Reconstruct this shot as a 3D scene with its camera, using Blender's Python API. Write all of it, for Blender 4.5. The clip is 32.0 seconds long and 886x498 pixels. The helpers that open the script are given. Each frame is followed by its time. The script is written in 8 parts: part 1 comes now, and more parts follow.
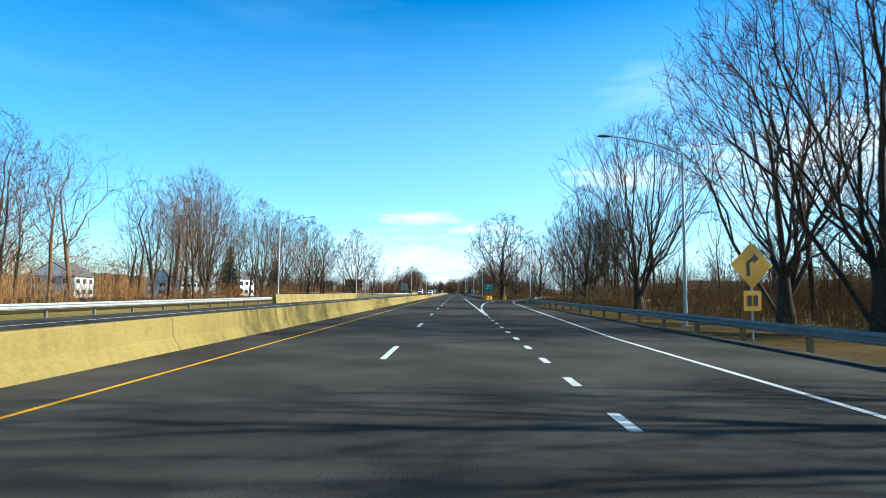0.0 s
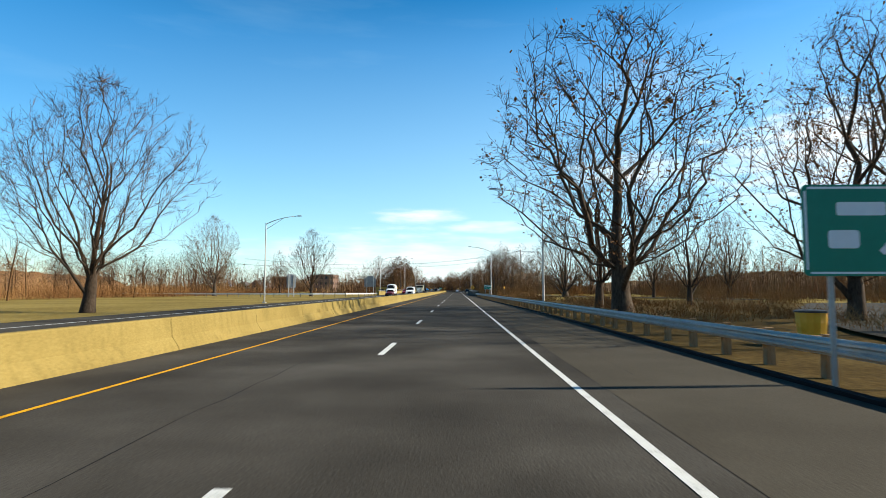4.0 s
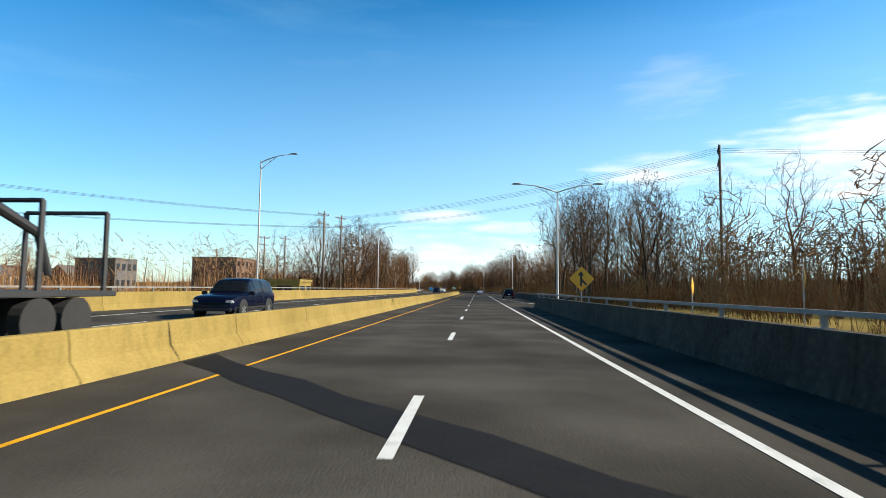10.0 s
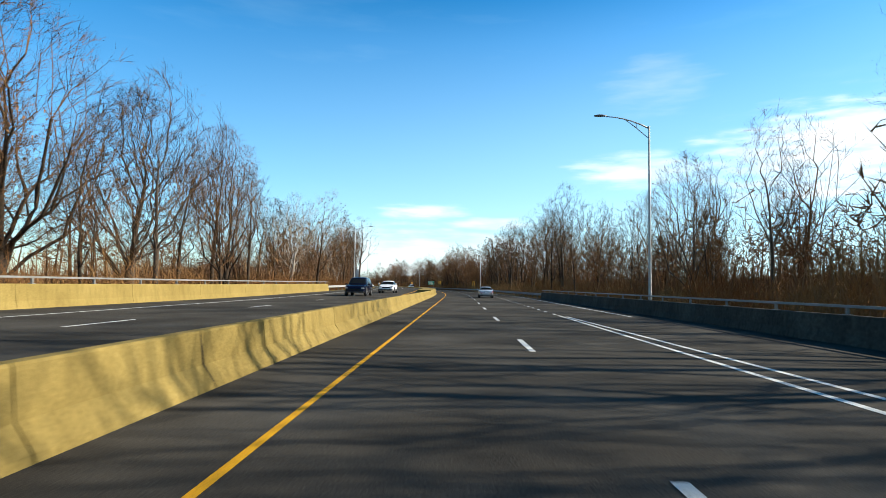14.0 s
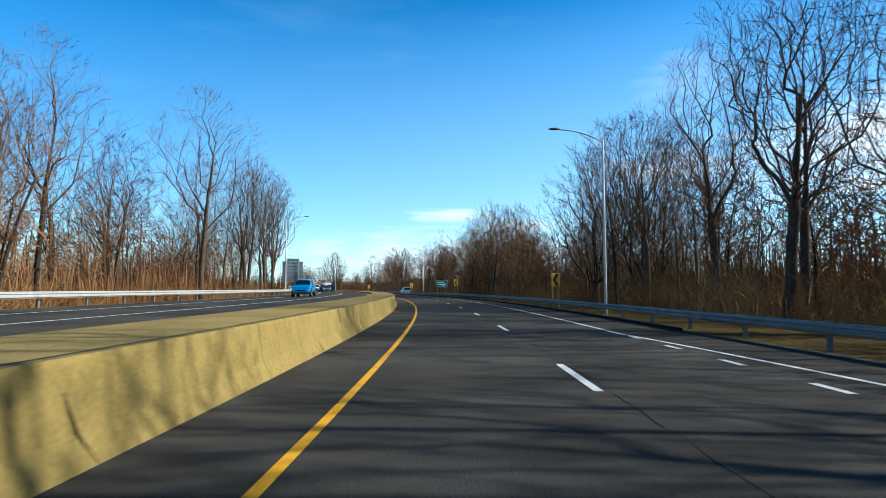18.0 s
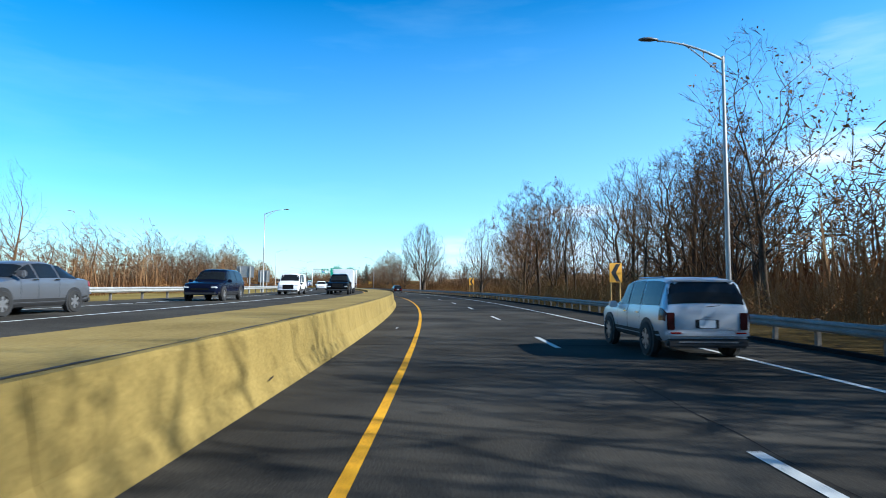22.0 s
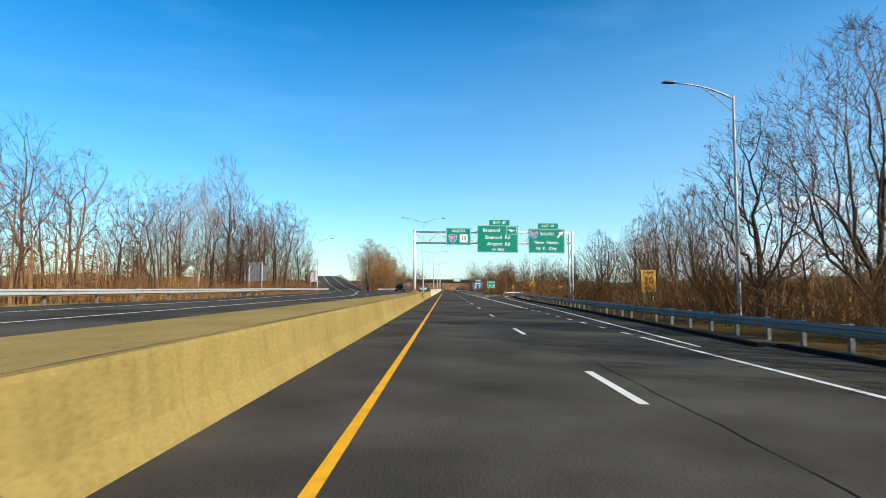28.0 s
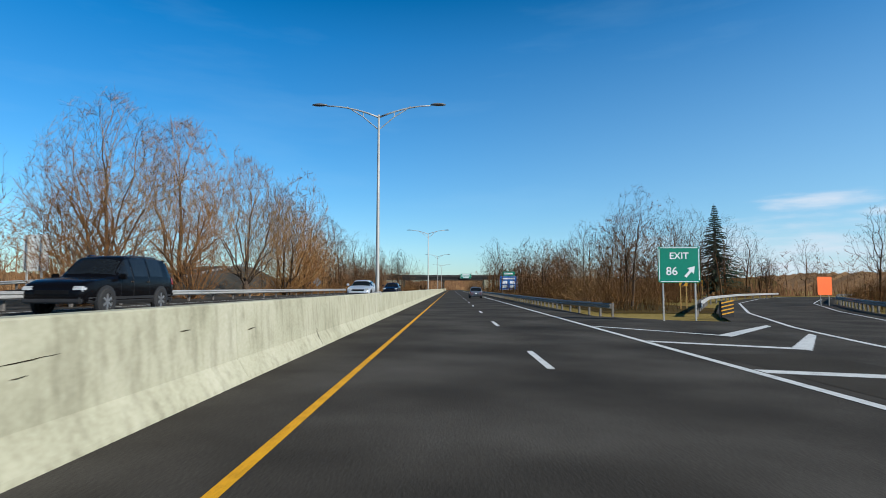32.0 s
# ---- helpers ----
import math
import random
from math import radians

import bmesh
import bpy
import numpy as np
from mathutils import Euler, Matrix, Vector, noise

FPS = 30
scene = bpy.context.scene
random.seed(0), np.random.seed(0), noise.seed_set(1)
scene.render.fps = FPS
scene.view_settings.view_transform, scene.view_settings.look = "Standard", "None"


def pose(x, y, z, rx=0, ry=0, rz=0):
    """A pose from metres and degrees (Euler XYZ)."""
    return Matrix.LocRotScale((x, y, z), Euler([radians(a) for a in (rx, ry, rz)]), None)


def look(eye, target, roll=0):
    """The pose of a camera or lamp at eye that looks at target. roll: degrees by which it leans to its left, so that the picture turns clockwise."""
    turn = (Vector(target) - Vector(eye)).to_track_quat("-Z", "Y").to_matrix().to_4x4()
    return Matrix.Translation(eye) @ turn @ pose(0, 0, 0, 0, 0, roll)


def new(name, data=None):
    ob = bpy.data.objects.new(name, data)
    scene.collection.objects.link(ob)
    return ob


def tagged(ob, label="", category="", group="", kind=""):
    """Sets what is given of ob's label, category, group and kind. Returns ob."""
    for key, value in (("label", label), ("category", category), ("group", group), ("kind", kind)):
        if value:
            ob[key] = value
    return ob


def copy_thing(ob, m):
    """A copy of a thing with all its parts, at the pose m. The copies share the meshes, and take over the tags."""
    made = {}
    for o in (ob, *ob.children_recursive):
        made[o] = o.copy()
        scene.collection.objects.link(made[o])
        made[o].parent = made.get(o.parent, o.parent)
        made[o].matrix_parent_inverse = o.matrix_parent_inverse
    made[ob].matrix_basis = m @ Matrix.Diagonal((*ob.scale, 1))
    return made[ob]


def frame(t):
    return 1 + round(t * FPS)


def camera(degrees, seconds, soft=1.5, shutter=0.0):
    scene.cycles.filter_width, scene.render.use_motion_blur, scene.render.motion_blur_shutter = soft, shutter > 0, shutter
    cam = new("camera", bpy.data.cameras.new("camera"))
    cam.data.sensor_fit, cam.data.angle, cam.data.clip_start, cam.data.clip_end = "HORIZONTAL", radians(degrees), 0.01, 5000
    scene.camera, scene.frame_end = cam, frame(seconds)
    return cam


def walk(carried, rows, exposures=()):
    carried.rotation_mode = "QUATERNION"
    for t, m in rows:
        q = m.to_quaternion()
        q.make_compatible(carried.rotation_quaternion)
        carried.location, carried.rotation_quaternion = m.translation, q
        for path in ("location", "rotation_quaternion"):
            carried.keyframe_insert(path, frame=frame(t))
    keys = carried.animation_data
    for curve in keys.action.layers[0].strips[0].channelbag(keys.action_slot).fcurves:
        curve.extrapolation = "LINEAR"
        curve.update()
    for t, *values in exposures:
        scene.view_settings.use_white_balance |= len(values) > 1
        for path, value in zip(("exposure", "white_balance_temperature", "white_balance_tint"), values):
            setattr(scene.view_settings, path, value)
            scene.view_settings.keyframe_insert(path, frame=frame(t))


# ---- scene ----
LENS = 76.0
# seconds, way along the road, offset from the lane line, yaw off the road's heading, pitch, roll
ROWS = (
    (0.0, 0.0, 1.64, 1.33, 4.33, -0.64), (1.0, 28.5, 1.74, 1.29, 4.11, -0.22), (2.0, 54.5, 1.82, 1.21, 4.09, -0.16), (2.5, 67.5, 1.83, 1.25, 4.10, -0.15),
    (4.5, 124.0, 1.78, 1.50, 4.10, 0.00), (5.0, 138.2, 1.76, 1.57, 4.12, 0.00), (6.0, 166.6, 1.79, 1.74, 4.12, 0.63), (7.0, 195.0, 1.69, 2.07, 4.01, 0.03),
    (8.0, 223.4, 1.81, 1.99, 3.94, 0.42), (9.0, 251.8, 1.49, 2.62, 4.03, -0.22), (10.0, 280.2, 0.82, 3.45, 4.09, -0.70), (11.0, 308.6, -0.04, 2.97, 3.98, -0.56),
    (12.0, 337.0, -0.72, 3.57, 4.06, -0.32), (13.0, 365.4, -1.50, 2.08, 3.48, -0.70), (14.0, 393.8, -1.77, 1.63, 3.69, -0.95), (14.5, 408.0, -1.80, 1.60, 3.75, -0.90),
    (16.5, 465.5, -1.85, 1.75, 3.95, -0.20), (17.0, 480.0, -1.86, 1.82, 3.96, -0.12), (18.0, 509.0, -2.14, 1.68, 4.00, -0.07), (19.0, 538.0, -2.44, 1.78, 3.83, -0.10),
    (20.0, 567.0, -2.67, 1.95, 3.83, -0.26), (21.0, 596.0, -2.83, 1.48, 3.98, -0.02), (22.0, 625.0, -2.85, 0.97, 3.76, -0.35), (23.0, 654.0, -2.60, 1.90, 4.05, 0.45),
    (24.0, 683.0, -2.91, 1.13, 3.83, 0.44), (25.0, 712.0, -2.94, 1.35, 4.14, 0.65), (26.0, 741.0, -2.86, 0.96, 4.23, 0.34), (26.5, 755.5, -2.82, 0.95, 4.15, 0.20),
    (28.5, 814.0, -2.55, 0.60, 3.95, -0.60), (29.0, 828.5, -2.46, 0.60, 3.91, -0.78), (30.0, 858.0, -2.26, 0.70, 4.02, -0.05), (31.0, 887.3, -2.08, 0.62, 3.72, 0.05),
    (32.0, 916.5, -1.90, 0.81, 3.94, -0.05))
EYE = 1.53

# the road's line: heading in degrees to the left, at ways along it
BENDS = ((-400, 0), (462, 0), (500, 2.0), (545, 7.0), (600, 13.8), (650, 19.5), (700, 26.0), (755, 33.0), (785, 35.8), (810, 36.6), (2200, 36.6))
S0 = -400
_ways = np.arange(S0, 2201, 1.0)
_head = np.radians(np.interp(_ways, [b[0] for b in BENDS], [b[1] for b in BENDS]))
_head = np.convolve(np.pad(_head, 12, mode="edge"), np.ones(25) / 25, mode="valid")
_px = np.concatenate(([0], np.cumsum(-np.sin(_head[:-1]))))
_py = np.concatenate(([0], np.cumsum(np.cos(_head[:-1])))) + S0


def heading(s):
    """Radians to the left at the way s."""
    return float(np.interp(s, _ways, _head))


def P(s, x=0.0, z=0.0):
    """A point x metres right of the lane line and z up, at the way s."""
    h = heading(s)
    return Vector((float(np.interp(s, _ways, _px)) + x * math.cos(h), float(np.interp(s, _ways, _py)) + x * math.sin(h), z))


def at(s, x=0.0, z=0.0, turn=0.0):
    """A pose there, with y along the road."""
    return Matrix.Translation(P(s, x, z)) @ Matrix.Rotation(heading(s) + radians(turn), 4, "Z")


cam = camera(LENS, 32.0, soft=0.55, shutter=0.08)
walk(cam, [(t, Matrix.Translation(P(s, x, EYE)) @ pose(0, 0, 0, 90 + pitch, roll, math.degrees(heading(s)) + yaw)) for t, s, x, yaw, pitch, roll in ROWS],
     exposures=((0.0, 1.0, 5400, 1), (2.5, 1.05, 5450, 2), (4.5, 0.7, 6500, 9), (5.0, 0.66, 6450, 9), (6.0, 0.82, 6900, 9), (8.0, 0.74, 6500, 9), (9.0, 0.82, 6500, 9), (12.0, 0.82, 6050, 9), (14.0, 0.93, 6250, 8), (17.0, 0.86, 5700, 7), (18.0, 0.78, 5550, 6), (20.0, 1.0, 5250, 5), (21.0, 0.86, 5000, 5), (22.0, 0.92, 5300, 7), (24.0, 0.6, 5450, 8), (26.5, 0.7, 6050, 9), (29.0, 0.68, 6050, 9), (30.0, 0.6, 5900, 9), (32.0, 0.18, 5650, 10)))

# ---- light ----
SUN_AZ, SUN_EL = radians(85), radians(30)  # clockwise from +y, and up
world = bpy.data.worlds.new("sky")
scene.world = world
world.use_nodes = True
wt = world.node_tree
wt.nodes.clear()
sky = wt.nodes.new("ShaderNodeTexSky")
sky.sky_type, sky.sun_disc = "NISHITA", False
sky.sun_elevation, sky.sun_rotation = SUN_EL, SUN_AZ
sky.air_density, sky.dust_density, sky.ozone_density = 1.0, 0.4, 3.0
tone = wt.nodes.new("ShaderNodeHueSaturation")
tone.inputs["Saturation"].default_value = 1.42
tint = wt.nodes.new("ShaderNodeMix")
tint.data_type, tint.blend_type = "RGBA", "MULTIPLY"
tint.inputs[0].default_value = 1.0
tint.inputs[7].default_value = (0.98, 1.06, 1.05, 1)
wt.links.new(sky.outputs[0], tint.inputs[6])
wt.links.new(tint.outputs[2], tone.inputs["Color"])
# thin high cloud: streaks, thicker towards the horizon
wc = wt.nodes.new("ShaderNodeTexCoord")
wm = wt.nodes.new("ShaderNodeMapping")
wm.inputs["Scale"].default_value = (1.6, 1.6, 9.0)
wn = wt.nodes.new("ShaderNodeTexNoise")
wn.inputs["Scale"].default_value, wn.inputs["Detail"].default_value, wn.inputs["Roughness"].default_value = 1.7, 5.0, 0.55
wt.links.new(wc.outputs["Generated"], wm.inputs[0])
wt.links.new(wm.outputs[0], wn.inputs["Vector"])
wr = wt.nodes.new("ShaderNodeValToRGB")
wr.color_ramp.elements[0].position, wr.color_ramp.elements[1].position = 0.55, 0.85
wt.links.new(wn.outputs[0], wr.inputs[0])
wz = wt.nodes.new("ShaderNodeSeparateXYZ")
wt.links.new(wc.outputs["Generated"], wz.inputs[0])
wh = wt.nodes.new("ShaderNodeMapRange")
wh.inputs["From Min"].default_value, wh.inputs["From Max"].default_value = 0.0, 0.5
wh.inputs["To Min"].default_value, wh.inputs["To Max"].default_value = 0.68, 0.0
wt.links.new(wz.outputs["Z"], wh.inputs["Value"])
wa = wt.nodes.new("ShaderNodeMath")
wa.operation, wa.use_clamp = "MULTIPLY_ADD", True
wa.inputs[1].default_value = 0.08
wt.links.new(wr.outputs[0], wa.inputs[0])
# the veil is thicker on the sun's side
wx = wt.nodes.new("ShaderNodeMapRange")
wx.inputs["From Min"].default_value, wx.inputs["From Max"].default_value = -0.75, 0.25
wx.inputs["To Min"].default_value, wx.inputs["To Max"].default_value = 0.35, 0.95
wt.links.new(wz.outputs["X"], wx.inputs["Value"])


def wmath(op, a, b=None, clamp=False):
    n = wt.nodes.new("ShaderNodeMath")
    n.operation, n.use_clamp = op, clamp
    for i, v in enumerate((a, b)):
        if v is None:
            continue
        if isinstance(v, (int, float)):
            n.inputs[i].default_value = v
        else:
            wt.links.new(v, n.inputs[i])
    return n.outputs[0]


veil = wmath("MULTIPLY", wh.outputs[0], wx.outputs[0])
# a few small bright clouds low over the road: azimuth, elevation, half widths in degrees, weight
wf = wt.nodes.new("ShaderNodeTexNoise")
wf.inputs["Scale"].default_value, wf.inputs["Detail"].default_value = 9.0, 6.0
wt.links.new(wm.outputs[0], wf.inputs["Vector"])
fray = wmath("SUBTRACT", wf.outputs[0], 0.5)
azim = wmath("ARCTAN2", wz.outputs["X"], wz.outputs["Y"])
elev = wmath("ARCSINE", wz.outputs["Z"])
puffs = None
for ca, ce, cw, ch, weight in ((34, 11.5, 12, 4.6, 0.85), (17, 11.2, 6, 2.0, 0.6), (-4, 7.4, 4.5, 0.9, 0.7), (3, 6.2, 5, 0.7, 0.5), (-4, 2.5, 17, 3.6, 0.6), (19, 19, 5, 3, 0.12), (60, 14, 18, 8, 0.9)):
    da = wmath("DIVIDE", wmath("SUBTRACT", azim, radians(ca)), radians(cw))
    de = wmath("DIVIDE", wmath("SUBTRACT", elev, radians(ce)), radians(ch))
    dist = wmath("ADD", wmath("ADD", wmath("MULTIPLY", da, da), wmath("MULTIPLY", de, de)), wmath("MULTIPLY", fray, 2.6))
    puff = wmath("MULTIPLY", wmath("SMOOTH_MAX", wmath("SUBTRACT", 1.0, dist), 0.0), weight, True)
    puffs = puff if puffs is None else wmath("MAXIMUM", puffs, puff)
wt.links.new(veil, wa.inputs[2])
cloud = wt.nodes.new("ShaderNodeMix")
cloud.data_type = "RGBA"
cloud.inputs[7].default_value = (4.5, 6.25, 6.9, 1)
wt.links.new(wa.outputs[0], cloud.inputs[0])
# a clear sky deepens towards the zenith, strengthened here to darken the shadows
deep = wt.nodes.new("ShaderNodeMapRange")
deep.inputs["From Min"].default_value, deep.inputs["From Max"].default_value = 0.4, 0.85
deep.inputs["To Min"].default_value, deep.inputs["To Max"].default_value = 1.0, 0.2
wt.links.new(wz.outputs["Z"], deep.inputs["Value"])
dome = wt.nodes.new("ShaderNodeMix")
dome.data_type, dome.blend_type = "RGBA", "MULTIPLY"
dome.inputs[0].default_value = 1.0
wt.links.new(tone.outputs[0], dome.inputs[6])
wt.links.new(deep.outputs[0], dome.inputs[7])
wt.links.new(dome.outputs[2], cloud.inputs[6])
bg = wt.nodes.new("ShaderNodeBackground")
bg.inputs["Strength"].default_value = 0.108
wo = wt.nodes.new("ShaderNodeOutputWorld")
white = wt.nodes.new("ShaderNodeMix")
white.data_type = "RGBA"
white.inputs[7].default_value = (6.4, 6.5, 6.4, 1)
wt.links.new(puffs, white.inputs[0])
wt.links.new(cloud.outputs[2], white.inputs[6])
wt.links.new(white.outputs[2], bg.inputs[0])
wt.links.new(bg.outputs[0], wo.inputs[0])
sun = new("sun", bpy.data.lights.new("sun", "SUN"))
sun.data.energy, sun.data.angle, sun.data.color = 5.0, radians(0.5), (1.0, 0.90, 0.74)
to_sun = Vector((math.sin(SUN_AZ) * math.cos(SUN_EL), math.cos(SUN_AZ) * math.cos(SUN_EL), math.sin(SUN_EL)))
sun.matrix_world = look(to_sun * 50, (0, 0, 0))

# ---- materials ----
def material(name, ramp, scale=(1.0, 12.0), rough=0.8, metal=0.0, bump=0.3, detail=4.0, mixture=0.5, per_object=0.0, stretch=(1, 1, 1), gloss=0.5, streaks=0.0):
    """Two scales of noise over a colour ramp, with a bump of the finer one; per_object shifts the tone from piece to piece."""
    m = bpy.data.materials.new(name)
    m.use_nodes = True
    t = m.node_tree
    b = t.nodes["Principled BSDF"]
    co = t.nodes.new("ShaderNodeTexCoord")
    mp = t.nodes.new("ShaderNodeMapping")
    mp.inputs["Scale"].default_value = stretch
    t.links.new(co.outputs["Object"], mp.inputs[0])
    n1, n2 = t.nodes.new("ShaderNodeTexNoise"), t.nodes.new("ShaderNodeTexNoise")
    for n, s in ((n1, scale[0]), (n2, scale[1])):
        n.inputs["Scale"].default_value = s
        n.inputs["Detail"].default_value = detail
        t.links.new(mp.outputs[0], n.inputs["Vector"])
    mx = t.nodes.new("ShaderNodeMix")
    mx.inputs[0].default_value = mixture
    t.links.new(n1.outputs[0], mx.inputs[2])
    t.links.new(n2.outputs[0], mx.inputs[3])
    value = mx.outputs[0]
    if per_object:
        info = t.nodes.new("ShaderNodeObjectInfo")
        ma = t.nodes.new("ShaderNodeMath")
        ma.operation = "MULTIPLY_ADD"
        ma.inputs[1].default_value = per_object
        t.links.new(info.outputs["Random"], ma.inputs[0])
        sb = t.nodes.new("ShaderNodeMath")
        sb.operation = "SUBTRACT"
        sb.inputs[1].default_value = per_object / 2
        t.links.new(value, sb.inputs[0])
        t.links.new(sb.outputs[0], ma.inputs[2])
        value = ma.outputs[0]
    cr = t.nodes.new("ShaderNodeValToRGB")
    e = cr.color_ramp.elements
    while len(e) < len(ramp):
        e.new(0.5)
    for el, (pos, col) in zip(e, ramp):
        el.position, el.color = pos, (*col, 1)
    t.links.new(value, cr.inputs[0])
    colour = cr.outputs[0]
    if streaks:
        # rain streaks and blotches of dirt that run down the face
        ms = t.nodes.new("ShaderNodeMapping")
        ms.inputs["Scale"].default_value = (4.5, 4.5, 1.1)
        ns = t.nodes.new("ShaderNodeTexNoise")
        ns.inputs["Scale"].default_value, ns.inputs["Detail"].default_value, ns.inputs["Roughness"].default_value = 1.0, 6.0, 0.65
        rs = t.nodes.new("ShaderNodeValToRGB")
        rs.color_ramp.elements[0].position, rs.color_ramp.elements[1].position = 0.36, 0.52
        rs.color_ramp.elements[0].color, rs.color_ramp.elements[1].color = (1 - streaks, 1 - streaks * 1.03, 1 - streaks * 1.08, 1), (1, 1, 1, 1)
        ml = t.nodes.new("ShaderNodeMix")
        ml.data_type, ml.blend_type = "RGBA", "MULTIPLY"
        ml.inputs[0].default_value = 1.0
        t.links.new(co.outputs["Object"], ms.inputs[0])
        t.links.new(ms.outputs[0], ns.inputs["Vector"])
        t.links.new(ns.outputs[0], rs.inputs[0])
        t.links.new(colour, ml.inputs[6])
        t.links.new(rs.outputs[0], ml.inputs[7])
        colour = ml.outputs[2]
    t.links.new(colour, b.inputs["Base Color"])
    b.inputs["Specular IOR Level"].default_value = gloss
    b.inputs["Roughness"].default_value, b.inputs["Metallic"].default_value = rough, metal
    if bump:
        bp = t.nodes.new("ShaderNodeBump")
        bp.inputs["Strength"].default_value, bp.inputs["Distance"].default_value = bump, 0.02
        t.links.new(n2.outputs[0], bp.inputs["Height"])
        t.links.new(bp.outputs[0], b.inputs["Normal"])
    return m


def grey(v, tint=(1, 1, 1)):
    return tuple(v * c for c in tint)


ASPHALT = material("asphalt", ((0.36, (0.027, 0.0245, 0.0205)), (0.5, (0.053, 0.048, 0.040)), (0.64, (0.088, 0.081, 0.069))), (0.35, 40), 0.95, 0, 0.35, 6, 0.45, gloss=0.05)
SHOULDER = material("shoulder_asphalt", ((0.3, (0.046, 0.04, 0.03)), (0.5, (0.066, 0.058, 0.044)), (0.7, (0.09, 0.08, 0.062))), (0.4, 35), 0.95, 0, 0.35, 6, 0.5, gloss=0.05)
CONCRETE = material("concrete", ((0.26, (0.155, 0.106, 0.03)), (0.42, (0.222, 0.16, 0.047)), (0.58, (0.278, 0.203, 0.062)), (0.8, (0.338, 0.26, 0.092))), (0.5, 22), 0.92, 0, 0.45, 6, 0.55, gloss=0.12, streaks=0.15)
CONCRETE_PALE = material("pale_concrete", ((0.3, (0.29, 0.28, 0.19)), (0.5, (0.41, 0.395, 0.28)), (0.7, (0.5, 0.48, 0.36))), (0.6, 18), 0.9, 0, 0.08, 6, 0.4, gloss=0.25, streaks=0.25)
CONCRETE_TOP = material("weathered_concrete", ((0.3, (0.155, 0.107, 0.034)), (0.5, (0.26, 0.19, 0.066)), (0.7, (0.34, 0.258, 0.093))), (0.6, 20), 0.95, 0, 0.3, 6, 0.5, gloss=0.05)
WHITE_PAINT = material("white_road_paint", ((0.3, (0.22, 0.215, 0.2)), (0.45, (0.6, 0.6, 0.56)), (0.7, (0.72, 0.72, 0.68))), (3, 45), 0.6, 0, 0.2, 6, 0.5)
YELLOW_PAINT = material("yellow_road_paint", ((0.3, (0.34, 0.17, 0.01)), (0.5, (0.68, 0.34, 0.008)), (0.7, (0.76, 0.4, 0.012))), (3, 45), 0.8, 0, 0.2, 6, 0.5, gloss=0.15)
STEEL = material("galvanised_steel", ((0.3, (0.29, 0.285, 0.265)), (0.5, (0.4, 0.395, 0.37)), (0.7, (0.5, 0.49, 0.46))), (2, 30), 0.6, 0.35, 0.1, 4, 0.5)
RUST = material("rusty_steel", ((0.3, (0.07, 0.035, 0.02)), (0.5, (0.14, 0.07, 0.04)), (0.7, (0.2, 0.12, 0.08))), (4, 30), 0.85, 0.2, 0.3)
POST_WOOD = material("weathered_post_wood", ((0.3, (0.16, 0.09, 0.045)), (0.5, (0.26, 0.16, 0.08)), (0.7, (0.34, 0.23, 0.13))), (3, 25), 0.9, 0, 0.3, 4, 0.5, 0.2, (1, 1, 0.2), gloss=0.1)
GRASS = material("dormant_grass", ((0.3, (0.11, 0.08, 0.024)), (0.48, (0.21, 0.155, 0.045)), (0.6, (0.28, 0.21, 0.066)), (0.75, (0.15, 0.135, 0.038))), (0.08, 3), 0.95, 0, 0.6, 8, 0.5, gloss=0.02)
LITTER = material("leaf_litter", ((0.3, (0.03, 0.02, 0.007)), (0.5, (0.072, 0.048, 0.016)), (0.7, (0.125, 0.088, 0.031))), (0.3, 6), 0.95, 0, 0.8, 8, 0.5, gloss=0.02)
BARK = material("grey_brown_bark", ((0.3, (0.025, 0.017, 0.011)), (0.5, (0.064, 0.045, 0.031)), (0.7, (0.12, 0.088, 0.062))), (1.5, 14), 0.95, 0, 0.5, 5, 0.5, 0.25, (1, 1, 0.3), gloss=0.1)
TWIG = material("fine_twigs", ((0.3, (0.062, 0.032, 0.014)), (0.5, (0.122, 0.065, 0.029)), (0.7, (0.185, 0.104, 0.048))), (0.6, 5), 0.95, 0, 0, 3, 0.5, 0.3, gloss=0.1)
BRUSH = material("dry_brush", ((0.3, (0.12, 0.056, 0.02)), (0.5, (0.23, 0.112, 0.038)), (0.7, (0.33, 0.18, 0.066))), (0.25, 3), 0.95, 0, 0, 4, 0.5, 0.35, gloss=0.1)
SHOULDER_DARK = material("dark_shoulder_asphalt", ((0.3, (0.03, 0.027, 0.021)), (0.5, (0.046, 0.041, 0.033)), (0.7, (0.066, 0.059, 0.048))), (0.4, 35), 0.95, 0, 0.35, 6, 0.5, gloss=0.05)
TAR = material("tar_seal", ((0.3, (0.008, 0.008, 0.009)), (0.6, (0.014, 0.014, 0.015)), (0.8, (0.022, 0.022, 0.023))), (1.2, 20), 0.9, 0, 0.2, gloss=0.1)
JOINT = material("joint_shadow_gap", ((0.3, (0.018, 0.014, 0.009)), (0.7, (0.04, 0.032, 0.02))), (1, 12), 0.9, 0, 0.2)
# base colour taken near black, so the parapets' shade sits in it
CONCRETE_SHADED = material("shade_darkened_concrete", ((0.3, (0.03, 0.026, 0.02)), (0.5, (0.055, 0.047, 0.036)), (0.7, (0.09, 0.08, 0.062))), (0.6, 9), 0.95, 0, 0.25, 6, 0.5, gloss=0.15, streaks=0.3)
SIGN_GREEN = material("sign_green", ((0.3, (0.0, 0.19, 0.115)), (0.7, (0.005, 0.235, 0.145))), (0.8, 6), 0.45, 0, 0)
